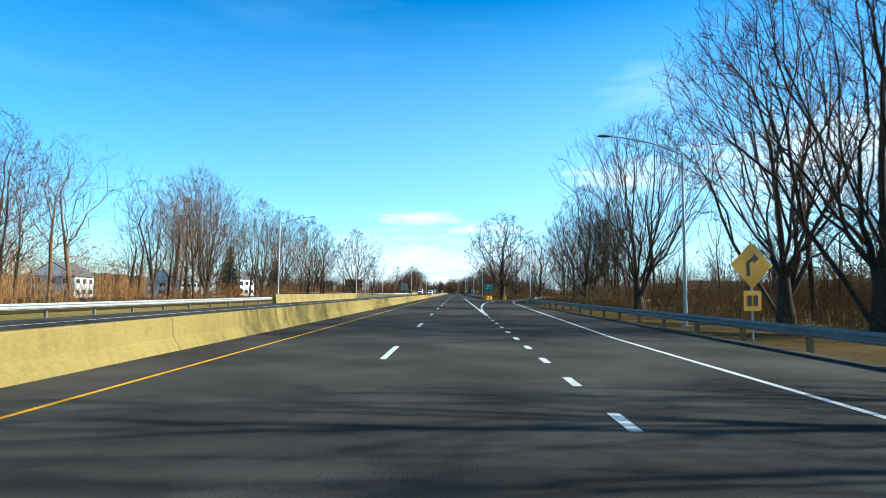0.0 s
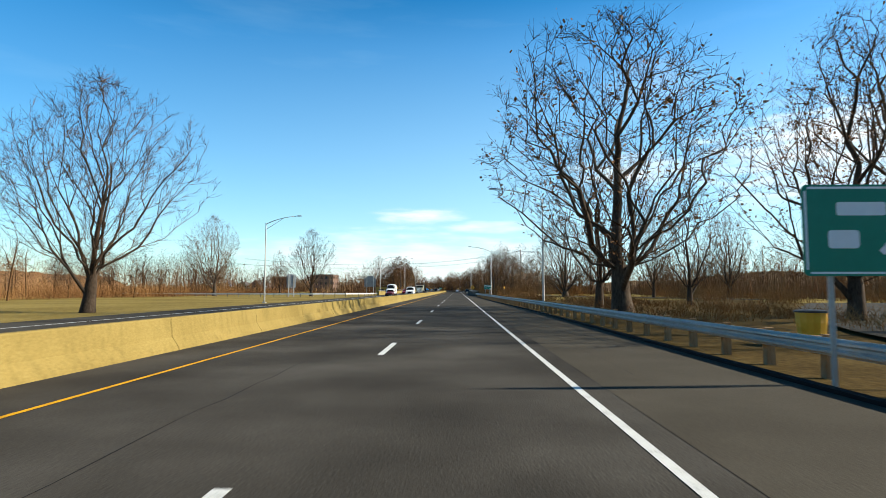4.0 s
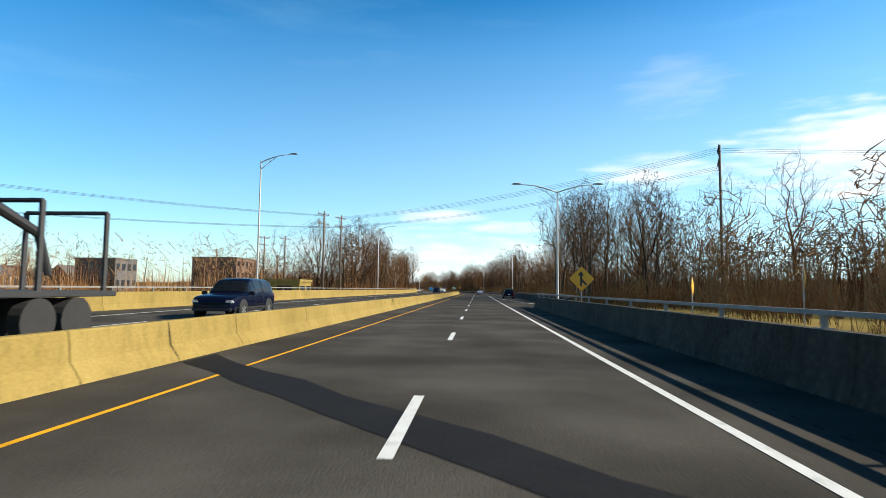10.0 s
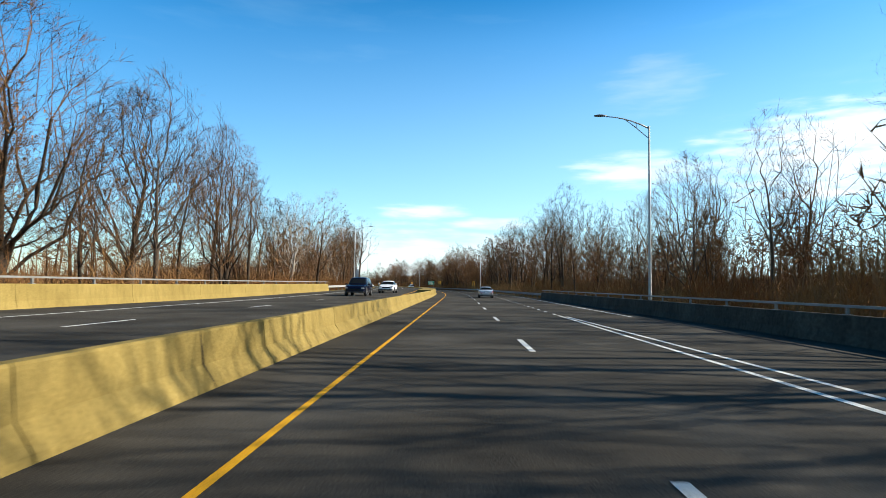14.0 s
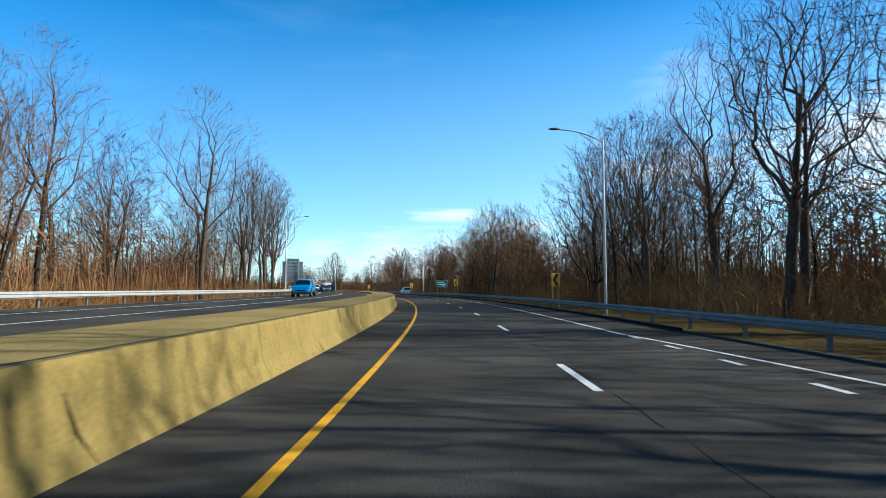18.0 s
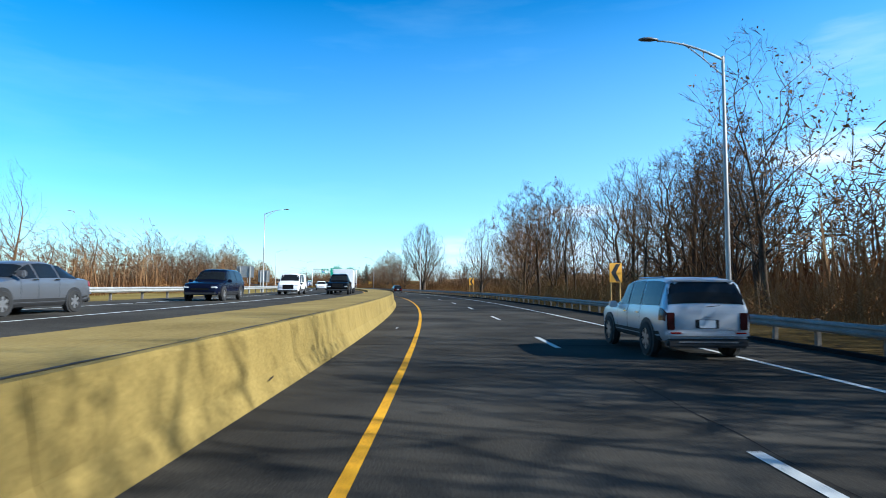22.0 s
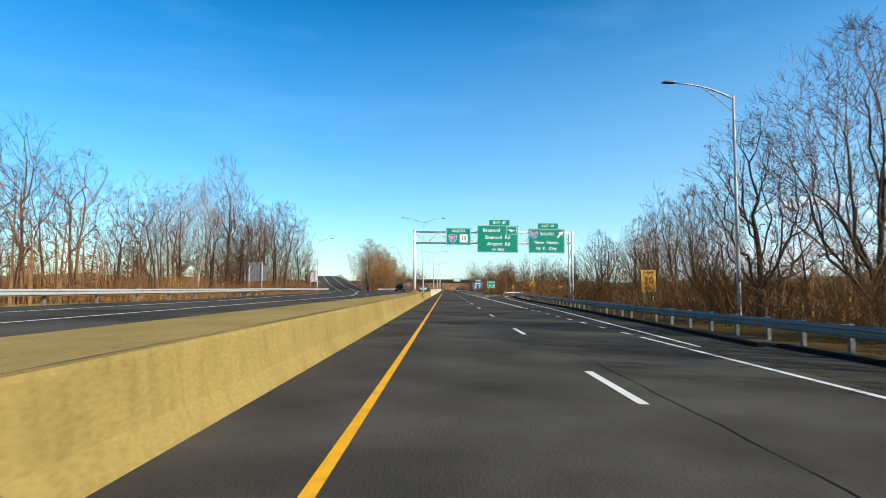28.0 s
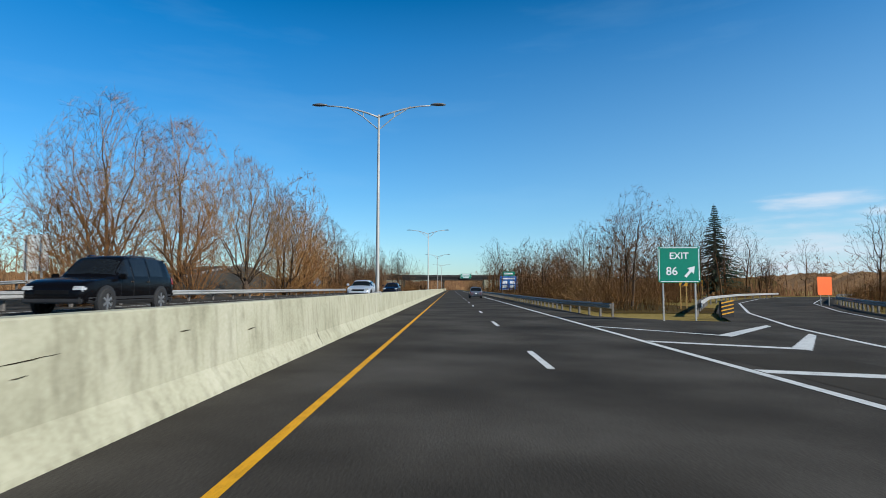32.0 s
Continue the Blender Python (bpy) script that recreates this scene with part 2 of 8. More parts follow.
SIGN_BLUE = material("sign_blue", ((0.3, (0.008, 0.09, 0.32)), (0.7, (0.014, 0.12, 0.4))), (0.8, 6), 0.45, 0, 0)
SIGN_YELLOW = material("sign_yellow", ((0.3, (0.68, 0.31, 0.01)), (0.7, (0.8, 0.4, 0.02))), (0.8, 6), 0.5, 0, 0)
SIGN_ORANGE = material("sign_orange", ((0.3, (0.78, 0.11, 0.01)), (0.7, (0.85, 0.15, 0.015))), (0.8, 6), 0.5, 0, 0)
SIGN_WHITE = material("sign_white", ((0.3, (0.75, 0.76, 0.76)), (0.7, (0.86, 0.86, 0.86))), (0.8, 6), 0.5, 0, 0)
SIGN_RED = material("sign_red", ((0.3, (0.5, 0.02, 0.02)), (0.7, (0.58, 0.03, 0.03))), (0.8, 6), 0.5, 0, 0)
SIGN_BLACK = material("sign_black", ((0.3, (0.012, 0.012, 0.012)), (0.7, (0.02, 0.02, 0.02))), (0.8, 6), 0.5, 0, 0)
ALU = material("sheet_aluminium", ((0.3, (0.16, 0.175, 0.19)), (0.5, (0.24, 0.255, 0.27)), (0.7, (0.31, 0.32, 0.33))), (1.2, 14), 0.5, 0.5, 0.05)
PALE_STEEL = material("pale_painted_steel", ((0.3, (0.55, 0.55, 0.52)), (0.5, (0.70, 0.70, 0.67)), (0.7, (0.78, 0.78, 0.75))), (1.5, 18), 0.5, 0.1, 0.1)
LAMP_STEEL = material("pole_aluminium", ((0.3, (0.32, 0.31, 0.28)), (0.5, (0.43, 0.415, 0.38)), (0.7, (0.52, 0.5, 0.46))), (1.5, 18), 0.55, 0.2, 0.05)
UTILITY_WOOD = material("utility_pole_wood", ((0.3, (0.07, 0.05, 0.035)), (0.5, (0.13, 0.095, 0.07)), (0.7, (0.19, 0.145, 0.11))), (2, 20), 0.95, 0, 0.4, 4, 0.5, 0, (1, 1, 0.15))
WIRE = material("cable", ((0.3, (0.02, 0.02, 0.022)), (0.7, (0.035, 0.035, 0.04))), (1, 5), 0.7, 0, 0)
RAIL_DULL = material("dull_guardrail_steel", ((0.3, (0.15, 0.145, 0.135)), (0.5, (0.22, 0.215, 0.2)), (0.7, (0.3, 0.29, 0.27))), (1.5, 20), 0.65, 0.3, 0.1, 4, 0.5)
STEEL_POST = material("steel_post", ((0.3, (0.1, 0.09, 0.08)), (0.5, (0.17, 0.155, 0.135)), (0.7, (0.24, 0.22, 0.2))), (3, 20), 0.7, 0.2, 0.1)
HEAD_GREY = material("lamp_head_grey", ((0.3, (0.12, 0.12, 0.12)), (0.7, (0.2, 0.2, 0.2))), (2, 14), 0.5, 0.3, 0)
POST_YELLOW = material("yellow_brown_post", ((0.3, (0.35, 0.2, 0.05)), (0.7, (0.5, 0.31, 0.1))), (2, 14), 0.8, 0, 0.2)
DEAD_LEAF = material("dead_leaves", ((0.3, (0.14, 0.06, 0.024)), (0.5, (0.22, 0.105, 0.042)), (0.7, (0.3, 0.16, 0.07))), (0.7, 6), 0.9, 0, 0, 3, 0.5, gloss=0.1)
BARK_PALE = material("pale_bark", ((0.3, (0.2, 0.16, 0.12)), (0.5, (0.34, 0.29, 0.23)), (0.7, (0.46, 0.41, 0.34))), (1.5, 10), 0.95, 0, 0.4, 4, 0.5, gloss=0.1)
TWIG_PALE = material("pale_twigs", ((0.3, (0.17, 0.1, 0.045)), (0.5, (0.26, 0.16, 0.076)), (0.7, (0.34, 0.22, 0.112))), (0.6, 5), 0.95, 0, 0, 3, 0.5, gloss=0.1)
NEEDLES = material("spruce_needles", ((0.3, (0.012, 0.022, 0.014)), (0.5, (0.026, 0.045, 0.026)), (0.7, (0.045, 0.068, 0.04))), (1.5, 9), 0.9, 0, 0, 3, 0.5, gloss=0.1)
WOODS = material("winter_woods", ((0.3, (0.11, 0.056, 0.026)), (0.5, (0.2, 0.108, 0.05)), (0.7, (0.295, 0.172, 0.08))), (0.1, 1.2), 0.95, 0, 0, 3, 0.5, 0.35, gloss=0.1)

# ---- building ----
def obj(name, bm, mats, parent=None, smooth=False):
    """Links a bmesh as one mesh object."""
    me = bpy.data.meshes.new(name)
    bm.to_mesh(me)
    bm.free()
    for m in (mats if isinstance(mats, (list, tuple)) else [mats]):
        me.materials.append(m)
    if smooth:
        me.polygons.foreach_set("use_smooth", [True] * len(me.polygons))
    ob = new(name, me)
    if parent:
        ob.parent = parent
    return ob


def part(name, bm, mat, parent, label="", smooth=False):
    ob = obj(name, bm, mat, parent, smooth)
    return tagged(ob, label) if label else ob


def empty(name, m=None):
    e = new(name)
    e.empty_display_size = 0.3
    if m is not None:
        e.matrix_world = m
    return e


def box(bm, x0, y0, z0, x1, y1, z1, bevel=0.0, m=None):
    g = bmesh.ops.create_cube(bm, size=1.0, matrix=Matrix.Translation(((x0 + x1) / 2, (y0 + y1) / 2, (z0 + z1) / 2)) @ Matrix.Diagonal((x1 - x0, y1 - y0, z1 - z0, 1)))
    vs = g["verts"]
    if bevel:
        es = list({e for v in vs for e in v.link_edges})
        r = bmesh.ops.bevel(bm, geom=es, offset=bevel, segments=2, affect="EDGES")
        vs = list({v for f in r["faces"] for v in f.verts} | {v for v in vs if v.is_valid})
    if m is not None:
        bmesh.ops.transform(bm, matrix=m, verts=vs)
    return vs


def tube(bm, pts, radii, sides=8, caps=True):
    """A tapered tube along points."""
    rings = []
    n = len(pts)
    ref = Vector((0.31, 0.17, 0.93)).normalized()
    for i, p in enumerate(pts):
        d = (Vector(pts[min(i + 1, n - 1)]) - Vector(pts[max(i - 1, 0)])).normalized()
        u = d.cross(ref)
        if u.length < 1e-3:
            u = d.cross(Vector((1, 0, 0)))
        u.normalize()
        w = d.cross(u)
        r = radii[i] if not isinstance(radii, (int, float)) else radii
        rings.append([bm.verts.new(Vector(p) + (u * math.cos(a) + w * math.sin(a)) * r) for a in (2 * math.pi * k / sides for k in range(sides))])
    for a, b in zip(rings, rings[1:]):
        for k in range(sides):
            bm.faces.new((a[k], a[(k + 1) % sides], b[(k + 1) % sides], b[k]))
    if caps:
        bm.faces.new(rings[0][::-1])
        bm.faces.new(rings[-1])


def steps(s0, s1, step):
    n = max(1, int(math.ceil(abs(s1 - s0) / step)))
    return [s0 + (s1 - s0) * i / n for i in range(n + 1)]


def value(v, s):
    return v(s) if callable(v) else v


def ramp_line(*pairs):
    """A value that goes from place to place along the road."""
    xs, ys = [p[0] for p in pairs], [p[1] for p in pairs]
    return lambda s: float(np.interp(s, xs, ys))


def sweep(name, s0, s1, profile, mat, parent=None, step=4.0, closed=False, caps=True, bm=None):
    """Draws a cross-section of (x, z), each a number or a function of the way, along the road."""
    own = bm is None
    bm = bm or bmesh.new()
    rows = []
    for s in steps(s0, s1, step):
        rows.append([bm.verts.new(P(s, value(x, s), value(z, s))) for x, z in profile])
    n = len(profile)
    for a, b in zip(rows, rows[1:]):
        for k in range(n if closed else n - 1):
            j = (k + 1) % n
            bm.faces.new((a[k], a[j], b[j], b[k]))
    if closed and caps:
        bm.faces.new(rows[0])
        bm.faces.new(rows[-1][::-1])
    if own:
        bmesh.ops.recalc_face_normals(bm, faces=bm.faces)
        if not closed:
            if sum(f.normal.z for f in bm.faces) < 0:
                bmesh.ops.reverse_faces(bm, faces=bm.faces)
        return obj(name, bm, mat, parent)

# ---- the large structure ----
XY, XW = -3.66, 3.66            # yellow edge line, white edge line
WALL = -5.25                    # foot of the median barrier
RIGHT = ramp_line((-400, 11.2), (60, 11.3), (80, 12.0), (111, 14.5), (113, 7.4), (150, 7.2), (205, 6.0), (330, 5.95), (334, 9.6), (420, 9.4), (470, 9.0), (505, 7.8), (530, 6.6), (700, 6.6), (800, 7.2), (830, 7.4), (850, 8.4), (880, 9.0), (908, 11.0), (928, 14.5), (941, 17.0), (945, 6.0), (1500, 6.0))
FAR0 = ramp_line((-300, -6.2), (440, -6.2), (490, -8.1), (885, -8.1), (908, -6.3), (1500, -6.2))
FAR1 = ramp_line((-300, -18.0), (440, -18.2), (490, -19.8), (840, -19.8), (880, -24.0), (930, -27.0), (985, -21.0), (1500, -19.0))
FARZ = ramp_line((-300, 0.05), (240, 0.08), (340, 0.32), (430, 0.4), (500, 0.68), (1500, 0.72))
FAR_SHIFT = ramp_line((-300, 0.0), (440, 0.0), (490, -1.3), (1500, -1.3))

gm = bmesh.new()
bmesh.ops.create_grid(gm, x_segments=160, y_segments=160, size=3200)
for v in gm.verts:
    v.co.z = -0.17
ground = tagged(obj("ground", gm, GRASS), "flat straw-brown dormant winter grass", "ground", kind="structure")

road = tagged(sweep("road", -300, 1500, ((WALL - 0.3, 0), (-3.7, 0), (0, 0), (3.7, 0), (RIGHT, 0), (lambda s: RIGHT(s) + 0.02, -0.2)), ASPHALT), "dark grey asphalt highway carriageway with faint cracks", "road", kind="structure")
far_road = tagged(sweep("road_opposite", -300, 1500, ((FAR0, lambda s: FARZ(s) - 0.25), (FAR0, FARZ), (FAR1, FARZ), (FAR1, -0.2)), ASPHALT), "grey asphalt carriageway for oncoming traffic", "road", kind="structure")
tagged(sweep("road_shoulder", 113, 243, ((4.1, 0.004), (lambda s: RIGHT(s) - 0.05, 0.004)), SHOULDER), "paler worn asphalt shoulder beside the edge line", "road", kind="structure")
tagged(sweep("road_shoulder_far", 480, 930, ((4.1, 0.004), (lambda s: min(RIGHT(s), 6.6) - 0.05, 0.004)), SHOULDER_DARK), "dark worn asphalt shoulder beside the edge line", "road", kind="structure")

tagged(sweep("verge_opposite", -300, 930, ((lambda s: FAR1(s) - 0.01, lambda s: FARZ(s) - 0.03), (lambda s: FAR1(s) - 1.2, lambda s: FARZ(s) - 0.05), (lambda s: FAR1(s) - 5, -0.2)), GRASS), "straw-brown grass verge beside the opposite road", "verge", kind="structure")
# slip roads
OFF_L, OFF_R = ramp_line((66, 6.0), (80, 6.6), (104, 9.4), (112, 11.0), (130, 16.0), (150, 25.0), (185, 48.0)), ramp_line((66, 11.3), (82, 12.0), (100, 13.6), (112, 16.0), (130, 23.0), (150, 34.0), (175, 56.0))
tagged(sweep("slip_road_exit", 100, 178, ((OFF_L, -0.01), (OFF_R, -0.01), (lambda s: OFF_R(s) + 0.3, -0.2)), ASPHALT), "asphalt exit ramp bending away from the highway", "road", kind="structure")
ON_L, ON_R = ramp_line((200, 46.0), (250, 22.0), (290, 12.0), (320, 7.9), (336, 6.6)), ramp_line((200, 54.0), (250, 30.0), (290, 19.0), (320, 13.0), (340, 10.0))
tagged(sweep("slip_road_entry", 200, 342, ((ON_L, -0.012), (ON_R, -0.012), (lambda s: ON_R(s) + 0.3, -0.2)), ASPHALT), "asphalt entry ramp joining beyond the parapet", "road", kind="structure")
IN86, OUT86 = ramp_line((888, 4.0), (903, 4.4), (915, 6.2), (924, 8.1), (932, 9.5), (939, 11.5), (952, 16.5), (975, 27.5), (1000, 43.0), (1030, 68.0)), ramp_line((815, 4.2), (848, 5.8), (880, 6.7), (908, 8.6), (920, 10.6), (927, 12.2), (940, 17.0), (955, 24.0), (975, 35.0), (1000, 52.0), (1022, 72.0))
tagged(sweep("slip_road_loop", 930, 1022, ((lambda s: IN86(s) - 2.0, -0.008), (lambda s: OUT86(s) + 2.0, -0.008), (lambda s: OUT86(s) + 2.3, -0.2)), ASPHALT, step=2.0), "asphalt exit loop ramp curving to the side", "road", kind="structure")
UP_X, UP_Z = ramp_line((900, -21.5), (930, -24.5), (950, -29.0), (985, -38.5), (1062, -58.0), (1100, -67.5), (1190, -92.0)), ramp_line((900, 0.66), (930, 0.68), (950, 0.95), (975, 1.9), (1010, 4.2), (1045, 6.5), (1062, 6.9), (1100, 6.6), (1190, 6.5))
UP_W = ramp_line((900, 3.0), (940, 4.6), (1100, 4.6))
UP = tagged(sweep("slip_road_opposite", 900, 1188, ((lambda s: UP_X(s) + UP_W(s) + 3 + 2 * (UP_Z(s) - 0.6), -0.2), (lambda s: UP_X(s) + UP_W(s), UP_Z), (lambda s: UP_X(s) - UP_W(s), UP_Z), (lambda s: UP_X(s) - UP_W(s) - 3 - 2 * (UP_Z(s) - 0.6), -0.2)), SHOULDER), "grey asphalt ramp climbing away from the opposite carriageway", "road", kind="structure")
sweep("ramp_lane", 915, 1188, ((lambda s: UP_X(s) + 1.9, lambda s: UP_Z(s) + 0.012), (lambda s: UP_X(s) - 1.9, lambda s: UP_Z(s) + 0.012)), ASPHALT, UP)


def line(name, s0, s1, x, mat, parent, w=0.15, z=0.006, step=4.0):
    return sweep(name, s0, s1, ((lambda s: value(x, s) - w / 2, lambda s: value(z, s)), (lambda s: value(x, s) + w / 2, lambda s: value(z, s))), mat, parent, step)


line("yellow_edge_line", -300, 480, XY, YELLOW_PAINT, road, 0.1)
line("yellow_edge_line", 480, 1500, XY, YELLOW_PAINT, road, 0.13)
line("white_edge_line", 38, 112, XW, WHITE_PAINT, road, 0.2)
line("white_edge_line", 112, 262, XW, WHITE_PAINT, road, 0.12)
line("white_edge_line", 264.5, 352, XW, WHITE_PAINT, road)
line("white_edge_line", 355, 425, XW, WHITE_PAINT, road)
line("white_edge_line", 528, 818, XW, WHITE_PAINT, road)
line("white_edge_line", 846, 1500, XW, WHITE_PAINT, road, 0.2)
line("white_edge_line", -300, 112, ramp_line((-300, 7.1), (20, 7.1), (66, 9.2), (82, 9.9), (100, 11.6), (112, 13.5)), WHITE_PAINT, road)
line("white_gore_line", 38, 107, ramp_line((38, 3.74), (48, 3.82), (60, 4.3), (73, 5.1), (80, 5.6), (104, 8.6), (107, 8.9)), WHITE_PAINT, road, 0.2)
line("white_taper_line", 345, 424, ramp_line((345, 7.6), (353, 6.6), (364, 6.0), (380, 4.9), (406, 4.3), (424, 3.9)), WHITE_PAINT, road)
line("white_taper_line", 425, 528, ramp_line((425, 7.6), (470, 7.5), (495, 6.7), (522, 4.4), (528, 3.75)), WHITE_PAINT, road)
line("white_loop_line", 890, 1020, IN86, WHITE_PAINT, road, 0.2, step=1.5)
line("white_loop_line", 815, 1018, OUT86, WHITE_PAINT, road, 0.15, step=1.5)
line("white_edge_line", 915, 1186, lambda s: UP_X(s) + 1.95, WHITE_PAINT, UP, z=lambda s: UP_Z(s) + 0.02)
line("white_edge_line", 915, 1186, lambda s: UP_X(s) - 1.95, WHITE_PAINT, UP, z=lambda s: UP_Z(s) + 0.02)
# long dashes between the lanes, at the ways where they are painted
DASH, CYCLE = 3.05, 12.19
MARK_N = (0, 2, 4, 5, 10, 13, 16, 20, 25, 30, 33, 37, 40, 43, 47, 50, 54, 58, 61, 66, 70, 73, 75)
MARK_S = (12.9, 36.8, 63.0, 75.0, 135.0, 175.4, 212.0, 261.1, 321.8, 383.4, 419.4, 467.8, 505.6, 541.8, 590.4, 627.4, 675.4, 724.6, 761.0, 818.7, 867.6, 903.7, 927.4)


def dash_way(n):
    if n < 0:
        return MARK_S[0] + n * CYCLE
    if n > MARK_N[-1]:
        return MARK_S[-1] + (n - MARK_N[-1]) * CYCLE
    return float(np.interp(n, MARK_N, MARK_S))


def flat_mark(name, corners, mat, parent, z=0.007):
    b = bmesh.new()
    b.faces.new([b.verts.new(P(s, x, z)) for s, x in corners])
    bmesh.ops.recalc_face_normals(b, faces=b.faces)
    for f in b.faces:
        f.normal_update()
        if f.normal.z < 0:
            f.normal_flip()
    return obj(name, b, mat, parent)


for n in range(-6, 112):
    s = dash_way(n)
    flat_mark("lane_dash", ((s, -0.075), (s, 0.075), (s + DASH, 0.075), (s + DASH, -0.075)), WHITE_PAINT, road)
for s0, s1, x in ((-24, 38, XW), (426, 527, XW), (819, 845, XW)):
    s = s0
    while s < s1:
        flat_mark("short_dash", ((s, x - 0.08), (s, x + 0.08), (s + 0.95, x + 0.08), (s + 0.95, x - 0.08)), WHITE_PAINT, road)
        s += 3.05
for a, b_, c in (((939.8, 3.8), (935.4, 6.9), (940.4, 11.2)), ((933.3, 3.8), (931.4, 6.9), (936.0, 10.2)), ((927.4, 3.8), (926.6, 6.3), (929.5, 8.9)), ((920.5, 3.8), (919.8, 5.0), (921.6, 7.2)), ((912.5, 3.8), (911.9, 4.6), (913, 5.6))):
    flat_mark("gore_chevron", (a, b_, (b_[0] - 0.55, b_[1] + 0.05), (a[0] - 0.45, a[1])), WHITE_PAINT, road)
    flat_mark("gore_chevron", (b_, c, (c[0] - 0.8, c[1] - 0.25), (b_[0] - 0.75, b_[1] + 0.05)), WHITE_PAINT, road)
# opposite carriageway paint
FZ = lambda s: FARZ(s) + 0.007
line("yellow_edge_line", -200, 1400, lambda s: -7.2 + FAR_SHIFT(s), YELLOW_PAINT, far_road, z=FZ)
line("white_edge_line", -200, 835, lambda s: -15.2 + FAR_SHIFT(s), WHITE_PAINT, far_road, z=FZ)
line("white_edge_line", 925, 1400, lambda s: -15.2 + FAR_SHIFT(s), WHITE_PAINT, far_road, z=FZ)
line("white_ramp_line", 835, 916, ramp_line((835, -16.5), (870, -19.4), (916, UP_X(916) - 1.95)), WHITE_PAINT, far_road, z=FZ)
line("white_ramp_line", 860, 916, ramp_line((860, -12.7), (880, -15.2), (916, UP_X(916) + 1.95)), WHITE_PAINT, far_road, z=FZ)
line("white_edge_line", 520, 860, lambda s: -11.3 + FAR_SHIFT(s), WHITE_PAINT, far_road, z=FZ)
for n in range(-3, 80):
    s = 5 + n * CYCLE
    if 512 < s < 860:
        continue
    x = -11.3 + FAR_SHIFT(s)
    flat_mark("lane_dash", ((s, x - 0.07), (s, x + 0.07), (s + DASH, x + 0.07), (s + DASH, x - 0.07)), WHITE_PAINT, far_road, FZ(s))
# sealed cracks, skewed joint bands and patches
for s, x0, x1, skew, w in ((72, -5, 11, 0.3, 0.09), (262.8, -5.2, 5.8, -0.95, 0.5), (327, -5.2, 5.8, -0.05, 0.08), (353.5, -5.2, 7.5, -0.2, 0.35), (395, -5, 9, 0.1, 0.12), (524, -5.2, 7, 0.05, 0.1), (577, -5.2, 6, 0.02, 0.1), (640, -5.2, 6, 0.0, 0.08), (770, -5.2, 6, 0.1, 0.1), (842, -5.2, 6, -0.12, 0.1)):
    flat_mark("sealed_joint", ((s + x0 * skew, x0), (s + x1 * skew, x1), (s + x1 * skew + w, x1), (s + x0 * skew + w, x0)), TAR, road, 0.0045)

flat_mark("sealed_joint", [(286.0 - 1.07 * x + (0.12 * math.sin(3 * x)), x) for x in (-5.1, -4, -3, -2, -1, 0, 1, 2, 3, 4, 5)] + [(287.3 - 1.07 * x + (0.15 * math.sin(2.2 * x)), x) for x in (5, 4, 3, 2, 1, 0, -1, -2, -3, -4, -5.1)], TAR, road, 0.0065)


def crack(s0, s1, x0, seed, parent, w=0.008):
    """A wandering sealed crack along the lane."""
    rnd = random.Random(seed)
    b = bmesh.new()
    rows, x = [], x0
    for s in steps(s0, s1, 0.7):
        x += rnd.uniform(-0.05, 0.05) + (x0 - x) * 0.15
        ww = w * rnd.uniform(0.4, 1.5)
        rows.append((b.verts.new(P(s, x - ww, 0.005)), b.verts.new(P(s, x + ww, 0.005))))
    for p, q in zip(rows, rows[1:]):
        b.faces.new((p[0], p[1], q[1], q[0]))
    return obj("crack", b, TAR, parent)


for i, (s0, s1, x0) in enumerate(((60, 112, 5.9), (120, 245, 5.0), (160, 230, 2.6), (245, 330, 4.9), (440, 545, 0.12), (455, 480, 2.9), (620, 665, 0.15), (675, 770, 0.2), (700, 760, -3.2), (560, 610, 1.1), (340, 390, 1.4), (90, 130, -1.4), (770, 815, 0.5), (205, 262, 5.3))):
    crack(s0, s1, x0, i, road, 0.0035 if 100 < s0 < 250 else 0.008)
# rumble grooves along the shoulder
RUMBLE = ramp_line((138, 4.35), (240, 4.4), (262, 4.75), (330, 4.75))
rv, rf = [], []
for i in range(380):
    s = 138 + i * 0.5
    k = len(rv)
    rv += [P(s, RUMBLE(s) - 0.022, 0.0062), P(s, RUMBLE(s) + 0.022, 0.0062), P(s + 0.2, RUMBLE(s) + 0.022, 0.0062), P(s + 0.2, RUMBLE(s) - 0.022, 0.0062)]
    rf.append((k, k + 1, k + 2, k + 3))
rm = bpy.data.meshes.new("rumble_strip")
rm.from_pydata(rv, [], rf)
rm.materials.append(TAR)
grooves = tagged(new("rumble_strip", rm), "row of short dark rumble grooves in the shoulder", kind="stuff")
grooves.parent = road
tagged(sweep("grass_verge", 113, 245, ((lambda s: RIGHT(s) + 0.3, -0.06), (lambda s: RIGHT(s) + 5, -0.15)), LITTER), "strip of dry leaf litter behind the kerb", "verge", kind="structure")
tagged(sweep("grass_verge_woods", 470, 930, ((lambda s: RIGHT(s) + 0.05, -0.04), (lambda s: RIGHT(s) + 3, -0.05), (lambda s: RIGHT(s) + 22, -0.12)), LITTER), "strip of brown leaf litter along the wood", "verge", kind="structure")
for s0, s1 in ((113, 243),):
    tagged(sweep("kerb", s0, s1, ((lambda s: RIGHT(s) - 0.02, -0.1), (lambda s: RIGHT(s) - 0.01, 0.06), (lambda s: RIGHT(s) + 0.14, 0.07), (lambda s: RIGHT(s) + 0.16, -0.1)), TAR, closed=True), "dark asphalt kerb edge", "kerb", kind="structure")
